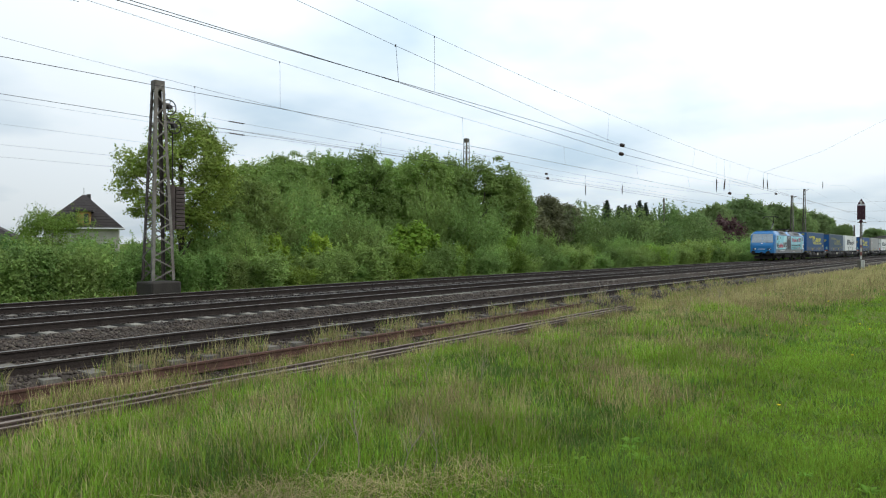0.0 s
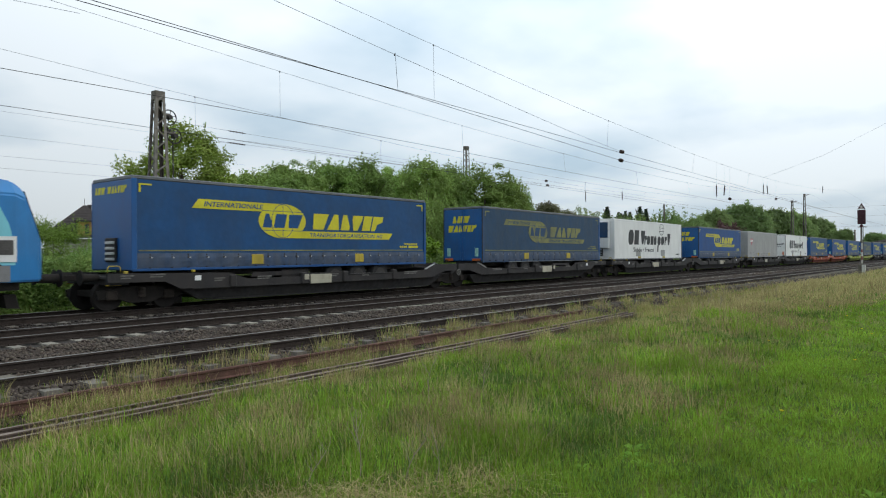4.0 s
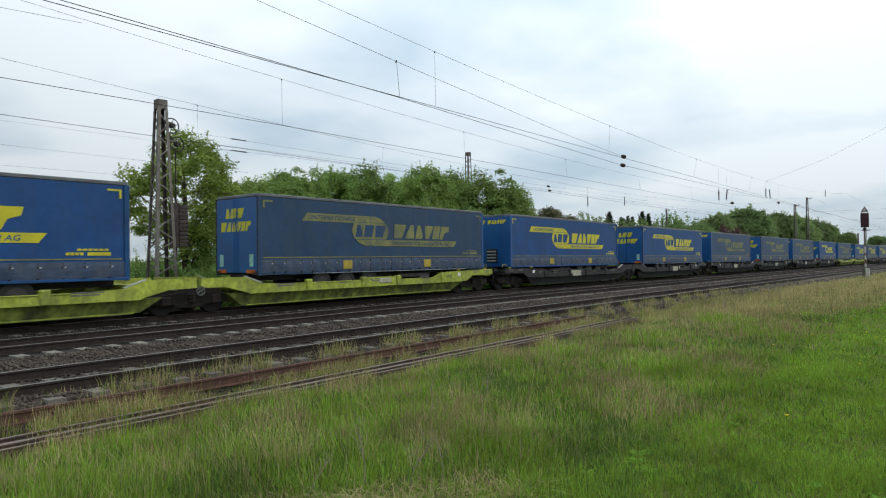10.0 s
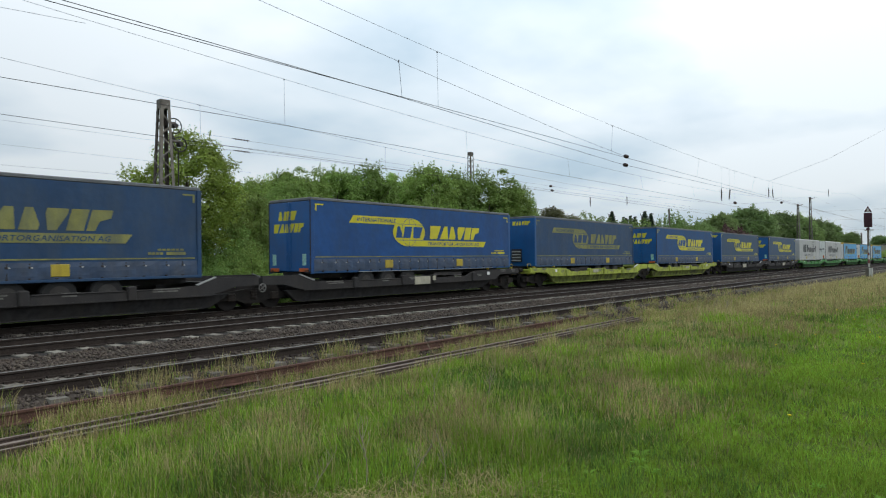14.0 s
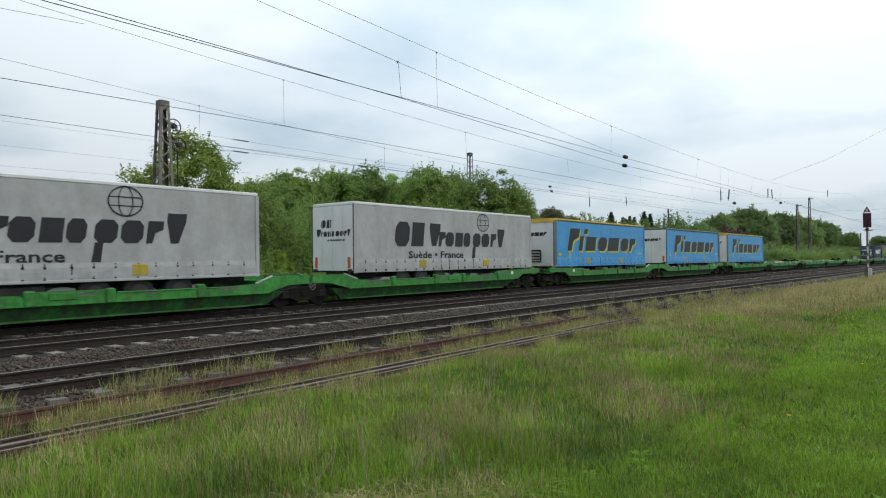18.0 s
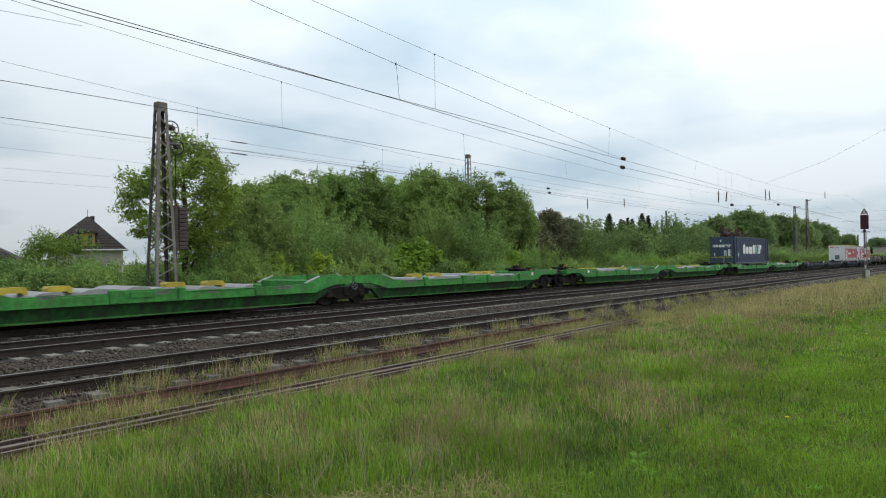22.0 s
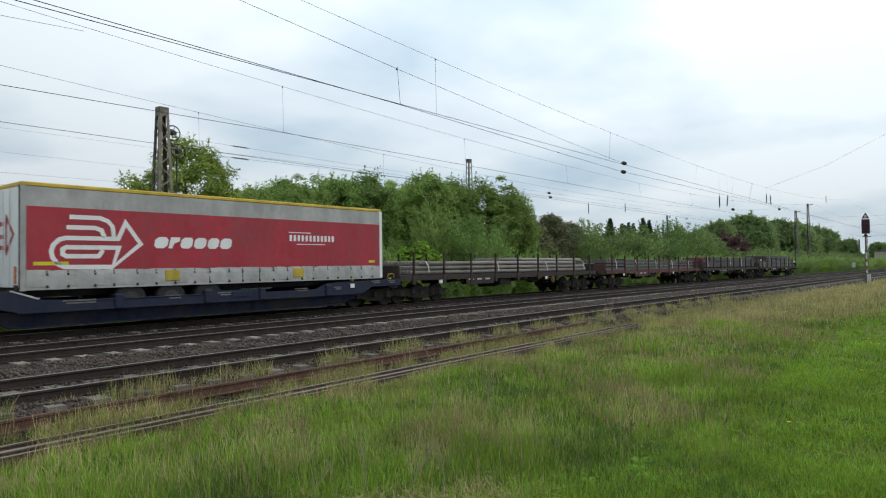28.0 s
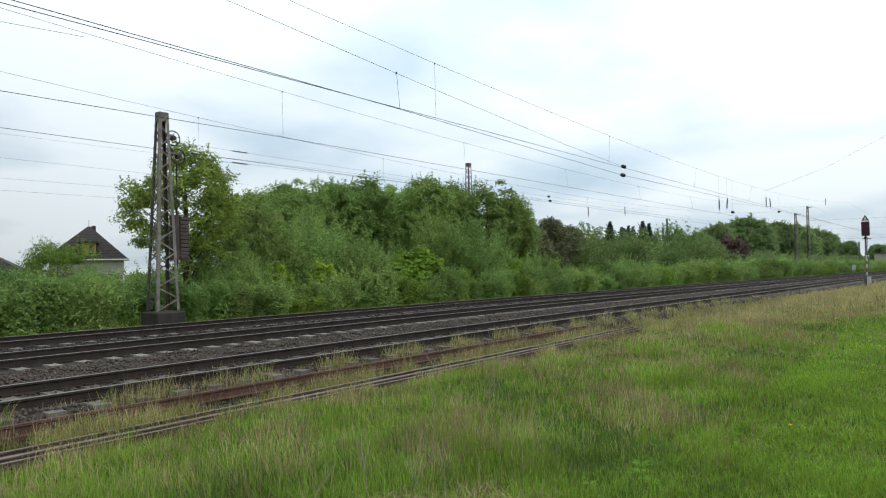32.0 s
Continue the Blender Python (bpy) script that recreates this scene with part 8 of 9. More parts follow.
for k, (x, y, h, r) in enumerate([(168.2, 60, 14.1, 3.0), (177.8, 60, 14.0, 3.2), (155.0, 58, 11.2, 3.2), (113.9, 52, 9.1, 4.1), (99.8, 50, 9.4, 3.2), (132.7, 55, 9.6, 4.7), (106, 51, 8.8, 3.4), (123, 53, 9.0, 4), (143, 56, 9.6, 4), (188, 62, 11.5, 4), (200, 62, 10.5, 4.5), (215, 64, 10, 5), (148, 54, 8, 4), (90, 46, 7.6, 3)]):
    plant("aspen" if h > 11 else "poplar", x, y, h * 1.04, r * 1.25, "poplar_tree", "pale green slender poplar far along the line", "tree", "far poplars")
for k, (x, y, h, r) in enumerate([(250.2, 75, 13.3, 6.5), (286.8, 78, 18.4, 7.8), (341.1, 80, 23.2, 13), (414.7, 84, 25.0, 14), (513.5, 90, 27.3, 16), (611.0, 95, 29.6, 17), (722.8, 100, 29.0, 15), (700, 79.8, 20.0, 10), (760, 79.4, 9.5, 7), (310, 84, 19.5, 9), (375, 86, 23, 14), (460, 92, 25, 16), (560, 97, 27, 17), (265, 80, 12, 8), (232, 74, 11, 7)]):
    plant("wood_a" if k % 2 else "wood_b", x, y + 0.014 * x, h, r, "oak_tree", "large rounded woodland tree in the distance", "tree", "distant wood")
plant("copper", 245.6, 67.5, 10.8, 7.6, "copper_beech", "dark purple-brown copper beech before the wood", "tree")
for x, y, h in ((720, 66, 16.5), (560, 36, 8), (700, 48, 9)):
    plant("wood_a", x, y, h, h * 0.7, "oak_tree", "small rounded tree near the far houses", "tree", "distant wood")

# far spruces: stacked drooping tiers


def spruce_mesh():
    g = np.random.default_rng(5)
    c = []
    for k in range(26):
        s = k / 26
        r = 1.7 * (1 - s) ** 0.95 + 0.03
        n = int(240 * (1 - s) + 16)
        a = g.uniform(0, 6.28, n)
        rr = r * g.uniform(0.3, 1.0, n)
        c.append(np.stack([rr * np.cos(a), rr * np.sin(a), 2.5 + 15.5 * s - 0.35 * rr + g.normal(size=n) * 0.15], 1))
    return ngons("crown", leaf_quads(np.concatenate(c), 0.30, 1, -0.2, 2.0, 3), 4, M_NEEDLE)


SPRUCE = spruce_mesh()
SPRUCE_TRUNK = trunk_mesh("trunk", 18, 0.2, np.array([[0, 0, 9.0]]), 1, 3, 0.95)
for x, y, h in ((210.0, 95, 18.3), (224.1, 97, 17.1), (227.7, 96, 17.6), (236.5, 98, 17.7), (235.8, 94, 19.5), (244.3, 95, 19.1), (217, 98, 16.6), (231, 99, 17.0)):
    t = thing("spruce_tree", "dark narrow spruce above the far tree belt", "tree", "far spruces")
    place("trunk", SPRUCE_TRUNK, t)
    place("crown", SPRUCE, t)
    t.matrix_world = Matrix.LocRotScale((x, y, -1.9), Euler((0, 0, grow.uniform(0, 6))), (h / 7.0, h / 7.0, h / 18))

# shrub belt along the far side of the line
x = 2.0
while x < 330:
    near = x < 75
    for row in range(2 if near else 1):
        y = (26.1 + grow.uniform(-0.4, 0.6)) if row == 0 else (28.9 + grow.uniform(-0.6, 0.9))
        h = (grow.uniform(1.35, 2.6) if row == 0 else grow.uniform(2.2, 3.5))
        if x < 17:
            h = grow.uniform(2.2, 2.7) if row == 0 else grow.uniform(2.4, 2.8)
        if 11.4 < x < 17:
            h = grow.uniform(2.25, 2.65) if row == 0 else grow.uniform(2.45, 2.85)
        if 11.6 < x < 15.6 and row == 0:
            y += 1.6
        h += 0.0 if near else 0.8
        r = grow.uniform(1.1, 1.7) * (1 if near else 1.7)
        key = "shrub_%d" % (grow.choice((0, 1, 2, 2, 4)) if x < 17 else grow.choice((0, 1, 3, 0, 4)))
        plant(key, x + grow.uniform(-0.5, 0.5), y + float(bend(x)), h + 0.5 * float(fall(x)), r, "shrub", "bushy green willow shrub along the track", "shrub", "shrub belt")
    x += (1.55 if near else 2.6) * grow.uniform(0.8, 1.2)
for x, y, h, r, key in ((15.2, 38, 4.1, 2.2, "round_bush"), (12.4, 36, 2.5, 1.8, "round_bush"), (12.6, 29.6, 2.6, 1.4, "shrub_2"), (13.6, 30.2, 2.5, 1.3, "shrub_3"), (9.6, 31.5, 3.2, 2.0, "shrub_2"), (15.6, 29.4, 2.6, 1.2, "shrub_0")):
    plant(key, x, y, h, r, "shrub", "leafy green shrub before the houses", "shrub", "shrub belt")
for x, y, h, r in ((33.6, 28.3, 3.5, 1.6), (32.3, 28.0, 3.8, 1.9), (30.6, 27.2, 2.8, 1.5), (24.3, 27.4, 2.9, 1.0), (21.0, 27.3, 2.8, 0.9)):
    plant("fresh", x, y, h, r, "shrub", "bright yellow-green shrub standing out of the belt", "shrub", "shrub belt")


# far hedges and woods that close the horizon along the line
def hedge(n, x0, x1, y0, y1, h, leaf, material, seed):
    g = np.random.default_rng(seed)
    xs = g.uniform(x0, x1, n)
    ys = y0 + (y1 - y0) * (xs - x0) / (x1 - x0) + g.normal(size=n) * 4
    top = h * (0.75 + 0.2 * np.sin(xs * 0.05 + seed) + 0.12 * np.sin(xs * 0.17 + 2))
    zs = -2.0 + (top + 1.5) * g.random(n) ** 0.8
    return ngons("far_hedge", leaf_quads(np.stack([xs, ys, zs], 1), leaf, 1, 0.0, 1.5, seed), 4, material)


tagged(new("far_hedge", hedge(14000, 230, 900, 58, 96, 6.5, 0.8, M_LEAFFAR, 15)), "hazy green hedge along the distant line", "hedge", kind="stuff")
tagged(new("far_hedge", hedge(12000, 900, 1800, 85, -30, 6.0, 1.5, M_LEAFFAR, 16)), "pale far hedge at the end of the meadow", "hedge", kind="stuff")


# ---- grass ----
def blades(xs, ys, h, w, lean, mids, seed, way=None):
    g = np.random.default_rng(seed)
    n = len(xs)
    z = np.maximum(ground_z(xs, ys), bed_z(xs, ys))
    a = g.uniform(0, 6.283, n)
    b = a + math.pi / 2 + g.normal(size=n) * 0.4
    if way is not None:
        b = way + g.normal(size=n) * 0.5
        a = b + math.pi / 2
    dx, dy = np.cos(a) * w / 2, np.sin(a) * w / 2
    lx, ly = np.cos(b) * lean * h, np.sin(b) * lean * h
    P = lambda s, k: np.stack([xs + lx * k + s * dx * (1 - k * 0.6), ys + ly * k + s * dy * (1 - k * 0.6), z - 0.02 + h * (1 - 0.25 * lean * k) * k ** 0.8], -1)
    lo = np.stack([P(-1, 0.0), P(1, 0.0), P(1, 0.5), P(-1, 0.5)], 1)
    tip = np.stack([xs + lx, ys + ly, z + h * (1 - 0.35 * lean)], -1)
    hi = np.stack([P(-1, 0.5), P(1, 0.5), tip, tip + np.array([0.0005, 0, 0])], 1)
    return np.concatenate([lo, hi]), np.concatenate([mids, mids])


def scatter(n, d0, d1, seed, y0, y1, a0=12.0, a1=92.0):
    """Places over the wedge of meadow before the viewer, even over the ground within a ring."""
    g = np.random.default_rng(seed)
    d = np.sqrt(g.uniform(d0 ** 2, d1 ** 2, n))
    a = np.radians(g.uniform(a0, a1, n))
    x, y = d * np.sin(a), d * np.cos(a)
    ok = (y > y0) & (y < y1)
    return x[ok], y[ok], d[ok], g


def patch(x, y, f, s):
    return np.sin(x * f + s) * np.sin(y * f * 1.3 + 2 * s) + 0.6 * np.sin(x * f * 2.3 - y * f * 1.7 + s)


def tufted(x, y, per, spread, seed):
    """Each place becomes a tuft of blades; also gives the way out from its middle."""
    g = np.random.default_rng(seed)
    n = len(x)
    a = g.uniform(0, 6.283, (n, per))
    r = spread[:, None] * g.random((n, per)) ** 0.6
    return (x[:, None] + r * np.cos(a)).ravel(), (y[:, None] + r * np.sin(a)).ravel(), a.ravel(), np.repeat(np.arange(n), per)


def meadow_edge(x):
    """Where the mown strip ends and the long grass begins."""
    return np.interp(x, [2.5, 3.2, 3.8, 4.4, 5.2, 6.0, 9.0, 12.7, 16.0, 19.0, 26.0, 33.0, 60.0], [4.3, 3.95, 3.45, 2.85, 2.65, 2.45, 2.2, 2.5, 2.65, 2.6, 2.2, 1.6, -1.5])


grass_v, grass_m = [], []
for seed, (n, per, d0, d1, wide) in enumerate(((3600, 16, 2.6, 7, 0.0085), (5200, 14, 7, 13, 0.013), (7500, 11, 13, 26, 0.020), (9500, 9, 26, 60, 0.036), (3400, 6, 60, 130, 0.09))):
    tx, ty, td, g = scatter(n, d0, d1, 100 + seed, -6.0, 10.0)
    tall0 = 1 / (1 + np.exp(-(ty - meadow_edge(tx) - 0.2 * np.sin(tx * 0.8)) * 4))
    x, y, a, own = tufted(tx, ty, per, (0.05 + 0.10 * g.random(len(tx))) * (1 + 0.07 * td), 300 + seed)
    tall = tall0[own]
    vig = np.clip(0.5 + 0.35 * patch(tx, ty, 1.1, 1.3) + 0.35 * g.normal(size=len(tx)), 0.05, 1.4)      # vigour of the tuft
    edge = np.clip((8.5 - y) / 0.6, 0.55, 1) * np.where((y > 6.6) & (x > 13) & (x < 22.5), 0.45, 1.0)
    nb = len(x)
    far = np.clip((tx - 11) / 15, 0, 0.9)
    dryp = far * tall0 * np.clip((ty - meadow_edge(tx) - 1.2) / 2.5, 0.12, 1) + tall0 * np.clip(0.10 + 0.22 * patch(tx, ty, 1.9, 0.7), 0.03, 0.4) + 0.3 * (ty > 8.0) + 0.6 * np.clip((tx - 22) / 10, 0, 1) * tall0
    redp = tall0 * np.clip(0.08 + 0.30 * patch(tx, ty, 0.8, 4.0) + 0.018 * tx - 0.3 * (tx < 4.2), 0, 0.6)
    lush = tall0 * np.clip(1.6 * (patch(tx, ty, 0.95, 5.1) - 0.35), 0, 1) * (1 - 0.85 * np.clip((tx - 20) / 10, 0, 1))
    deep = np.clip(1.5 * (patch(tx, ty, 0.7, 7.7) - 0.5), 0, 0.9) * np.clip((9 - ty) / 3, 0, 1) * np.where(tall0 > 0.5, 1, 0.35)
    redp = redp * (1 - lush) * (1 - deep)
    dryp = dryp * (1 - 0.75 * lush) * (1 - 0.8 * deep)
    u = g.random(len(tx))
    kd = np.where(u < dryp, 2, np.where(u < dryp + redp, 3, np.where(g.random(len(tx)) < np.where(tall0 > 0.5, 0.35 + 0.3 * patch(tx, ty, 1.4, 2.2), 0.07 + 0.08 * patch(tx, ty, 1.4, 2.2)), 1, 0)))
    kd = np.where((kd < 2) & (g.random(len(tx)) < deep), 1, kd)
    kd = np.where((kd < 2) & ((vig > 0.95) & (tall0 > 0.5) | (g.random(len(tx)) < lush)), 4, kd)
    kd = np.where((kd == 0) & (tall0 < 0.5) & (g.random(len(tx)) < 0.6), 4, kd)
    vig = vig * (1 + 0.75 * lush - 0.25 * deep)
    h = (0.05 + 0.06 * g.random(nb)) * (1 - tall) * (0.7 + 0.6 * vig[own]) + tall * (0.07 + 0.155 * vig[own] * g.uniform(0.5, 1.1, nb)) * edge
    mid = kd[own]
    mid = np.where((g.random(nb) < 0.10) & (tall > 0.5), 2, mid)
    h = np.where((mid == 2) | (mid == 3), h * 1.35, h)
    h = h * (1 + 0.8 * np.clip((x - 17) / 22, 0, 1) * tall)
    w = wide * g.uniform(0.6, 1.3, nb) * np.where((mid == 2) | (mid == 3), 0.55, 1.0)
    v, m = blades(x, y, h, w, 0.08 + 0.95 * g.random(nb) ** 1.3, mid, 200 + seed, a)
    grass_v.append(v), grass_m.append(m)
    # low growth between the tufts
    x, y, d, g = scatter(n * 4, d0, d1, 400 + seed, -6.0, 9.6)
    low = np.where(g.random(len(x)) < np.where(y > meadow_edge(x), 0.85 - 0.6 * np.clip((x - 18) / 10, 0, 1), 0.08), 1, 0)
    low = np.where((y > meadow_edge(x)) & (g.random(len(x)) < 0.65 * np.clip((x - 18) / 12, 0, 1)), 2, low)
    v, m = blades(x, y, 0.04 + 0.07 * g.random(len(x)), wide * 1.5 * g.uniform(0.6, 1.4, len(x)), g.uniform(0.3, 1.0, len(x)), low, 500 + seed)
    grass_v.append(v), grass_m.append(m)
# thin flowering stems standing over the long grass, in loose drifts
for seed, (n, d0, d1, wide) in enumerate(((2600, 3.5, 9, 0.004), (9000, 9, 18, 0.006), (15000, 18, 40, 0.010), (9000, 40, 80, 0.02))):
    x, y, d, g = scatter(n, d0, d1, 800 + seed, 1.5, 8.3, 20.0)
    drift = patch(x, y, 0.8, 4.0) + 0.5 * patch(x, y, 1.9, 0.7) + np.clip((x - 9) / 12, 0, 1.2) + 0.5 * g.normal(size=len(x))
    keep = (y > meadow_edge(x) + 0.25) & (drift > 0.55)
    x, y = x[keep], y[keep]
    v, m = blades(x, y, g.uniform(0.22, 0.42, len(x)) * np.where(y > 7.3, 0.6, 1.0), wide * g.uniform(0.7, 1.3, len(x)), g.uniform(0.05, 0.35, len(x)), g.choice([3, 3, 2], len(x)), 820 + seed)
    grass_v.append(v), grass_m.append(m)
# the meadow goes on round and behind the viewer
for seed, (n, d0, d1, wide) in enumerate(((16000, 0.5, 4, 0.012), (26000, 4, 14, 0.022), (22000, 14, 45, 0.06))):
    x, y, d, g = scatter(n, d0, d1, 700 + seed, -45.0, 9.0, -180.0, 180.0)
    az = np.degrees(np.arctan2(x, y))
    out = (az < 12) | (az > 92) | (d < 2.6)
    x, y = x[out], y[out]
    v, m = blades(x, y, g.uniform(0.06, 0.14, len(x)) * (1 + 0.04 * d1), wide * g.uniform(0.6, 1.4, len(x)), g.uniform(0.2, 0.9, len(x)), g.choice([0, 0, 1, 1, 2, 4], len(x)), 720 + seed)
    grass_v.append(v), grass_m.append(m)
GRASS_MATS = [M_GRASS, M_GRASSDARK, M_STRAW, M_GRASSRED, M_GRASSLUSH]
tagged(new("grass", ngons("grass", np.concatenate(grass_v), 4, GRASS_MATS, np.concatenate(grass_m))), "long uneven meadow grass, green with straw and red-brown stems", "grass", kind="stuff")

# weeds among the sleepers of the near track and along the rails
n = 60000
g = np.random.default_rng(77)
x, y = 2 + 45 * g.random(n) ** 1.5, g.uniform(8.0, 10.55, n)
keep = (patch(x, y, 1.7, 0.5) + 0.35 * (y < 9.3) > 0.35) & ((y < 9.45) | (y > 10.0) | (g.random(n) < 0.35)) | ((y > 10.0) & (patch(x, y, 2.3, 1.5) > 0.0) & (g.random(n) < 0.4))
x, y = x[keep], y[keep]
v, m = blades(x, y, g.uniform(0.10, 0.40, len(x)) * np.where(y < 8.4, 0.55, np.where(y > 10.0, 0.38, 1)), 0.011 * np.ones(len(x)), g.uniform(0.2, 0.8, len(x)), np.where(g.random(len(x)) < np.where(y > 9.9, 0.62, 0.45), 2, np.where(g.random(len(x)) < 0.6, 0, 3)), 9)
tagged(new("weeds", ngons("weeds", v, 4, [M_GRASS, M_GRASSDARK, M_STRAW, M_GRASSRED], m)), "dry weeds and grass among rails and ballast", "weeds", kind="stuff")
# taller dry stems round the stacked rails
n = 34000
x = 1.0 + 36 * g.random(n) ** 1.2
y = np.where(g.random(n) < 0.42, g.normal(size=n) * 0.16 + 8.02, np.where(g.random(n) < 0.6, g.normal(size=n) * 0.16 + 9.3, g.normal(size=n) * 0.13 + 10.15))
keep = patch(x, y, 1.3, 2.5) > 0.0
x, y = x[keep], y[keep]
v, m = blades(x, y, g.uniform(0.2, 0.52, len(x)) * np.where(y < 8.45, np.where(x > 9, 0.62, 0.65), 0.9), 0.008 * np.ones(len(x)), g.uniform(0.1, 0.6, len(x)), np.where(g.random(len(x)) < 0.62, 2, np.where(g.random(len(x)) < 0.5, 0, 3)), 29)
tagged(new("weeds", ngons("weeds", v, 4, [M_GRASS, M_GRASSDARK, M_STRAW, M_GRASSRED], m)), "tall straw-coloured stems round the stacked rails", "weeds", kind="stuff")
# verge between the far track and the shrubs
n = 24000
x, y = -2 + 120 * g.random(n) ** 1.6, g.uniform(23.6, 27.0, n)
v, m = blades(x, y, g.uniform(0.25, 0.6, n), 0.035 * np.ones(n) * (1 + x / 60), g.uniform(0.2, 0.8, n), np.where(g.random(n) < 0.2, 2, np.where(g.random(n) < 0.5, 0, 1)), 19)
tagged(new("verge_grass", ngons("verge_grass", v, 4, [M_GRASS, M_GRASSDARK, M_STRAW, M_GRASSRED], m)), "rank green verge grass below the shrubs", "grass", kind="stuff")

# ---- dry litter, flowers and broad leaves on the mown strip ----
g = np.random.default_rng(401)
n = 1100
x = g.uniform(2.5, 4.3, n)
y = meadow_edge(x) - 0.22 + g.normal(size=n) * 0.2
v, m = blades(x, y, g.uniform(0.10, 0.28, n), 0.007 * np.ones(n), g.uniform(1.6, 2.6, n), np.where(g.random(n) < 0.75, 2, 3), 402)
v[..., 2] = np.minimum(v[..., 2], ground_z(v[..., 0], v[..., 1]) + 0.05 + 0.03 * g.random(v.shape[:1])[:, None])
tagged(new("straw_litter", ngons("straw_litter", v, 4, [M_GRASS, M_GRASSDARK, M_STRAW, M_GRASSRED], m)), "dry cut straw lying at the edge of the mown strip", "straw", kind="stuff")


def rosette(seed, n, L):
    """Broad pointed leaves rising from one root."""
    q = np.random.default_rng(seed)
    out = []
    for k in range(n):
        a = 6.283 * k / n + q.normal() * 0.2
        c, s2 = math.cos(a), math.sin(a)
        l, w = L * q.uniform(0.7, 1.2), L * q.uniform(0.16, 0.24)
        up = q.uniform(0.35, 0.9)
        P = lambda r, side, z: (c * r - s2 * side, s2 * r + c * side, z)
        out.append([P(0.1 * l, 0, 0.0), P(0.5 * l, w, 0.45 * l * up), P(l, 0, 0.55 * l * up), P(0.5 * l, -w, 0.45 * l * up)])
    return np.array(out)


M_DOCK = leafy("broad_leaf", (0.20, 0.34, 0.05), 0.2, 0.4, herb=True)
ROSETTES = [ngons("leaves", rosette(s, k, 0.16), 4, M_DOCK) for s, k in ((1, 9), (2, 12), (3, 7))]
q = random.Random(44)
for k in range(46):
    x = 4.6 + 22 * q.random() ** 1.7
    y = float(meadow_edge(x)) - 2.4 * q.random() ** 1.5 + (0.5 if q.random() < 0.3 else 0)
    d = thing("dock_plant", "low broad-leaved green weed in the mown grass", "weed", "broad-leaved weeds")
    place("leaves", ROSETTES[k % 3], d)
    sc = q.uniform(0.3, 0.55) * (1 + x / 40)
    d.matrix_world = Matrix.LocRotScale((x, y, float(ground_z(x, y)) + 0.02), Euler((0, 0, q.uniform(0, 6))), (sc, sc, sc))
FLOWER = bmesh.new()
lathe(FLOWER, (0, 0, 0.0), "z", [(0.0, 0.004), (0.008, 0.018), (0.014, 0.020), (0.018, 0.006)], 9)
flower_me = bpy.data.meshes.new("flower_head")
FLOWER.to_mesh(flower_me)
FLOWER.free()
flower_me.materials.append(M_YELLOWFLOWER)
stem_me = bpy.data.meshes.new("stem")
bm = tube(bmesh.new(), (0, 0, -0.22), (0, 0, 0.002), 0.003, 5)
bm.to_mesh(stem_me)
bm.free()
stem_me.materials.append(M_GRASS)
for k in range(9):
    x = 7.0 + 14 * q.random()
    y = float(meadow_edge(x)) - 1.8 * q.random() + 0.5
    d = thing("dandelion", "small yellow dandelion in the meadow", "flower", "yellow flowers")
    place("stem", stem_me, d)
    place("flower_head", flower_me, d)
    d.location = (x, y, float(ground_z(x, y)) + 0.2)


def dry_stalk(seed, h):
    """Dead branching stem with thin side twigs: the stem's points and each twig's."""
    q = random.Random(seed)
    main, twigs = [], []
    p, d = Vector((0, 0, -0.03)), Vector((q.uniform(-0.3, 0.3), q.uniform(-0.3, 0.3), 1))
    for k in range(6):
        e = p + d.normalized() * h / 6
        main.append(tuple(p))
        if k > 1:
            for s in range(2):
                a = q.uniform(0, 6.28)
                b = e + Vector((math.cos(a) * 0.5, math.sin(a) * 0.5, 0.8)).normalized() * h * q.uniform(0.16, 0.34)
                twigs.append([tuple(e), tuple(b), tuple(b + Vector((math.cos(a + 1) * 0.3, math.sin(a + 1) * 0.3, 0.6)).normalized() * h * 0.12)])
        p = e
        d += Vector((q.uniform(-0.35, 0.35), q.uniform(-0.35, 0.35), 0))
    return main + [tuple(p)], twigs


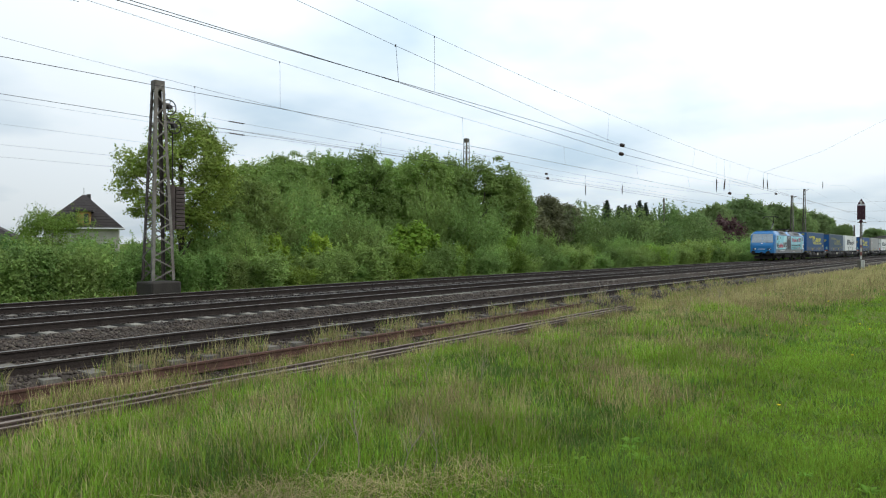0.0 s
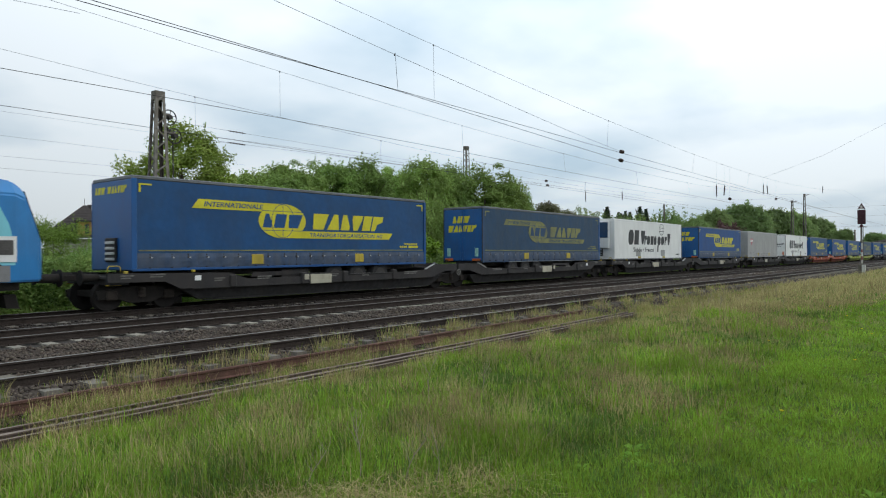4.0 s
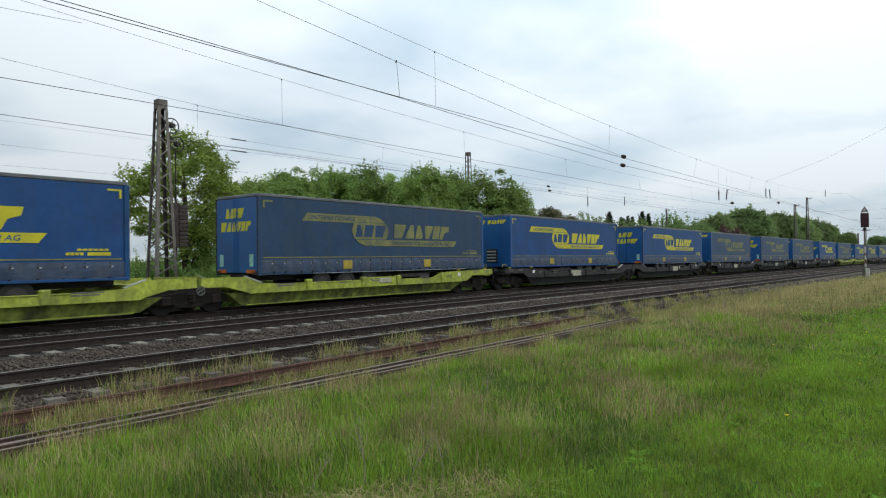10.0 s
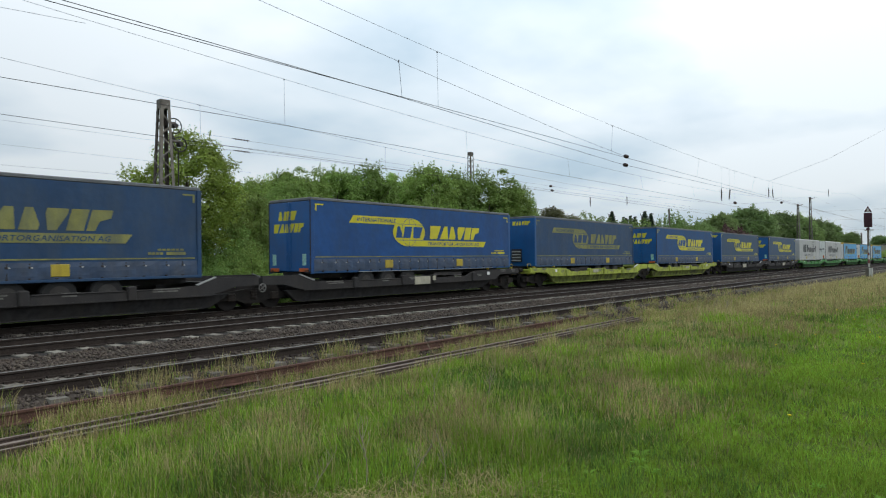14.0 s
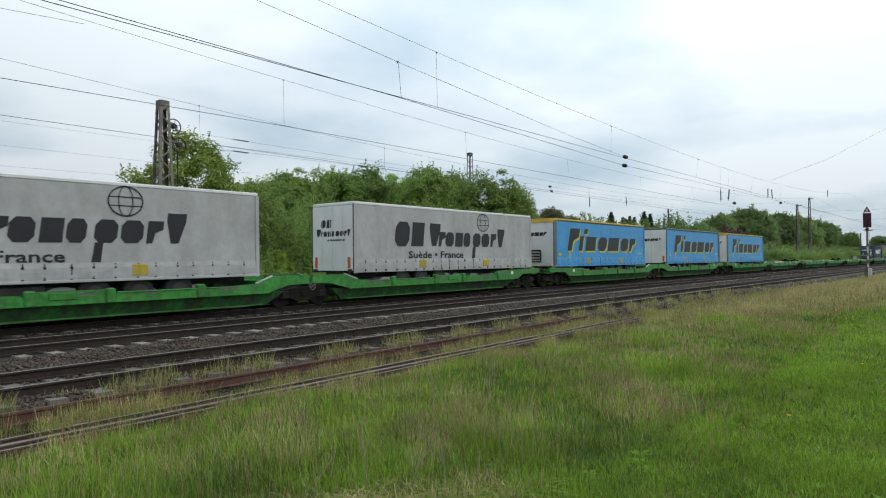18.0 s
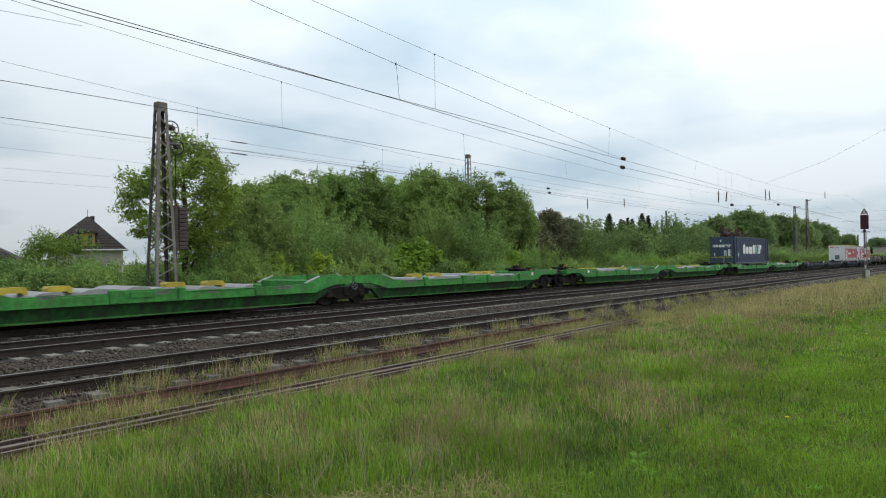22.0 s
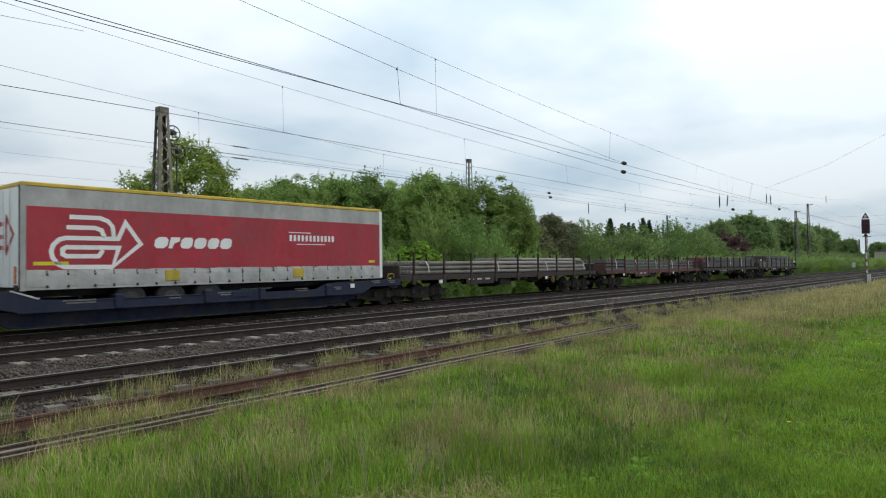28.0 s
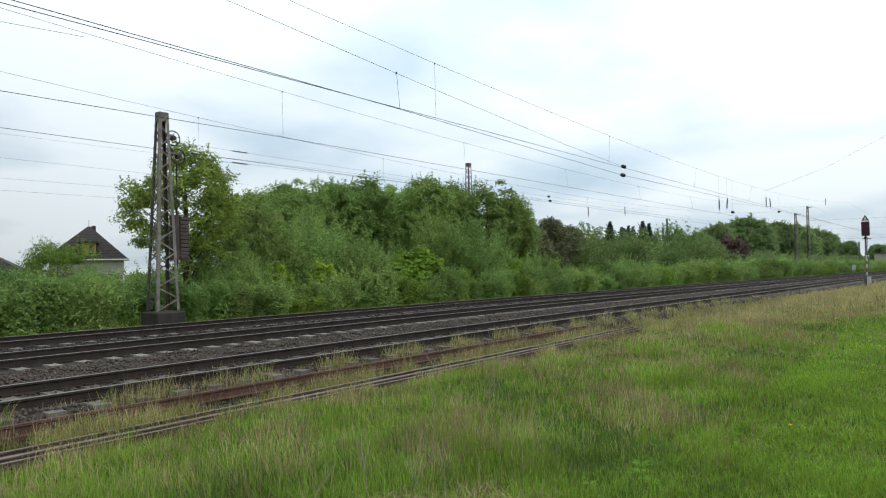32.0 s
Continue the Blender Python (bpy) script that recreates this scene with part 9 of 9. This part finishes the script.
STALKS = []
for s in range(4):
    main, twigs = dry_stalk(60 + s, 0.5)
    group = []
    stem_bm, twig_bm = polytube(bmesh.new(), main, 0.0045), bmesh.new()
    for tw in twigs:
        polytube(twig_bm, tw, 0.002)
    for nm, st in (("stem", stem_bm), ("twig_spray", twig_bm)):
        me = bpy.data.meshes.new(nm)
        st.to_mesh(me)
        st.free()
        me.materials.append(M_DEADSTEM)
        group.append((nm, me))
    STALKS.append(group)
spots = [(3.9, 3.45, 0.9), (4.05, 3.25, 0.8), (3.35, 4.0, 0.7), (3.75, 3.8, 1.0), (21.4, 9.9, 1.55), (21.7, 10.0, 1.4), (22.2, 9.8, 1.3), (20.6, 9.6, 1.0), (19.9, 9.5, 0.9), (21.9, 6.5, 1.0), (22.3, 6.7, 1.1), (22.1, 6.2, 0.9), (22.8, 6.4, 1.0), (23.1, 6.8, 0.9), (21.5, 6.9, 0.9)]
for k in range(34):
    x = 5 + 45 * q.random()
    spots.append((x, 4.5 + 4.6 * q.random(), q.uniform(0.55, 1.0) * (1 + x / 90)))
for k, (x, y, sc) in enumerate(spots):
    d = thing("dry_stalk", "dead pale branching weed stalk standing in the grass", "weed", "dry stalks")
    for nm, me in STALKS[k % 4]:
        tw = place(nm, me, d)
        if nm == "twig_spray":
            tw["kind"] = "stuff"
    d.matrix_world = Matrix.LocRotScale((x, y, float(ground_z(x, y))), Euler((0, 0, q.uniform(0, 6))), (sc, sc, sc))


# ---- sleepers, the nearest as single pieces ----
for k, tr_ob in enumerate(track_roots):
    first, count = (2, 88) if k == 0 else ((4, 86) if k == 1 else (5, 60))
    for i in range(count):
        s = place("sleeper", SLEEPER_MESHES[k], tr_ob)
        sx = first + 0.02 + i * SLEEPER + (0.10, 0.17, 0.0)[k]
        s.location = (sx, float(bend(sx)), float(fall(sx)))
    bm = bmesh.new()
    for i in range(-40, 190):
        if 0 <= i < count:
            continue
        xx = first + i * SLEEPER
        by, fz = float(bend(xx)), float(fall(xx))
        box(bm, xx - 0.13, xx + 0.13, by - 1.3, by + 1.3, fz - 0.37, fz - 0.172)
    tagged(part("far_sleepers", bm, SLEEPER_MATS[k], tr_ob), kind="stuff")


def on_line(x, length, turned):
    """Pose of a vehicle whose origin is at x along the train's track; it reaches on by length, backwards when turned."""
    far = x - length if turned else x + length
    rise, swing = float(fall(x) - fall(far)), float(bend(x) - bend(far))
    yaw = math.degrees(math.asin(swing / length)) * (1 if turned else -1)
    return pose(x, TRAIN_Y + float(bend(x)), float(fall(x)), 0, math.degrees(math.asin(rise / length)), yaw + (180 if turned else 0))


def motions():
    """The whole train passes at one speed."""
    for ob, off, turned in ROLLING:
        length = 31.8 if ob.name.startswith("pocket") else 13.8 if ob.name.startswith(("semi", "container")) else 18.0
        walk(ob, [(0.8 * k, on_line(HEAD + SPEED * 0.8 * k + off, length, turned)) for k in range(41)])


motions()
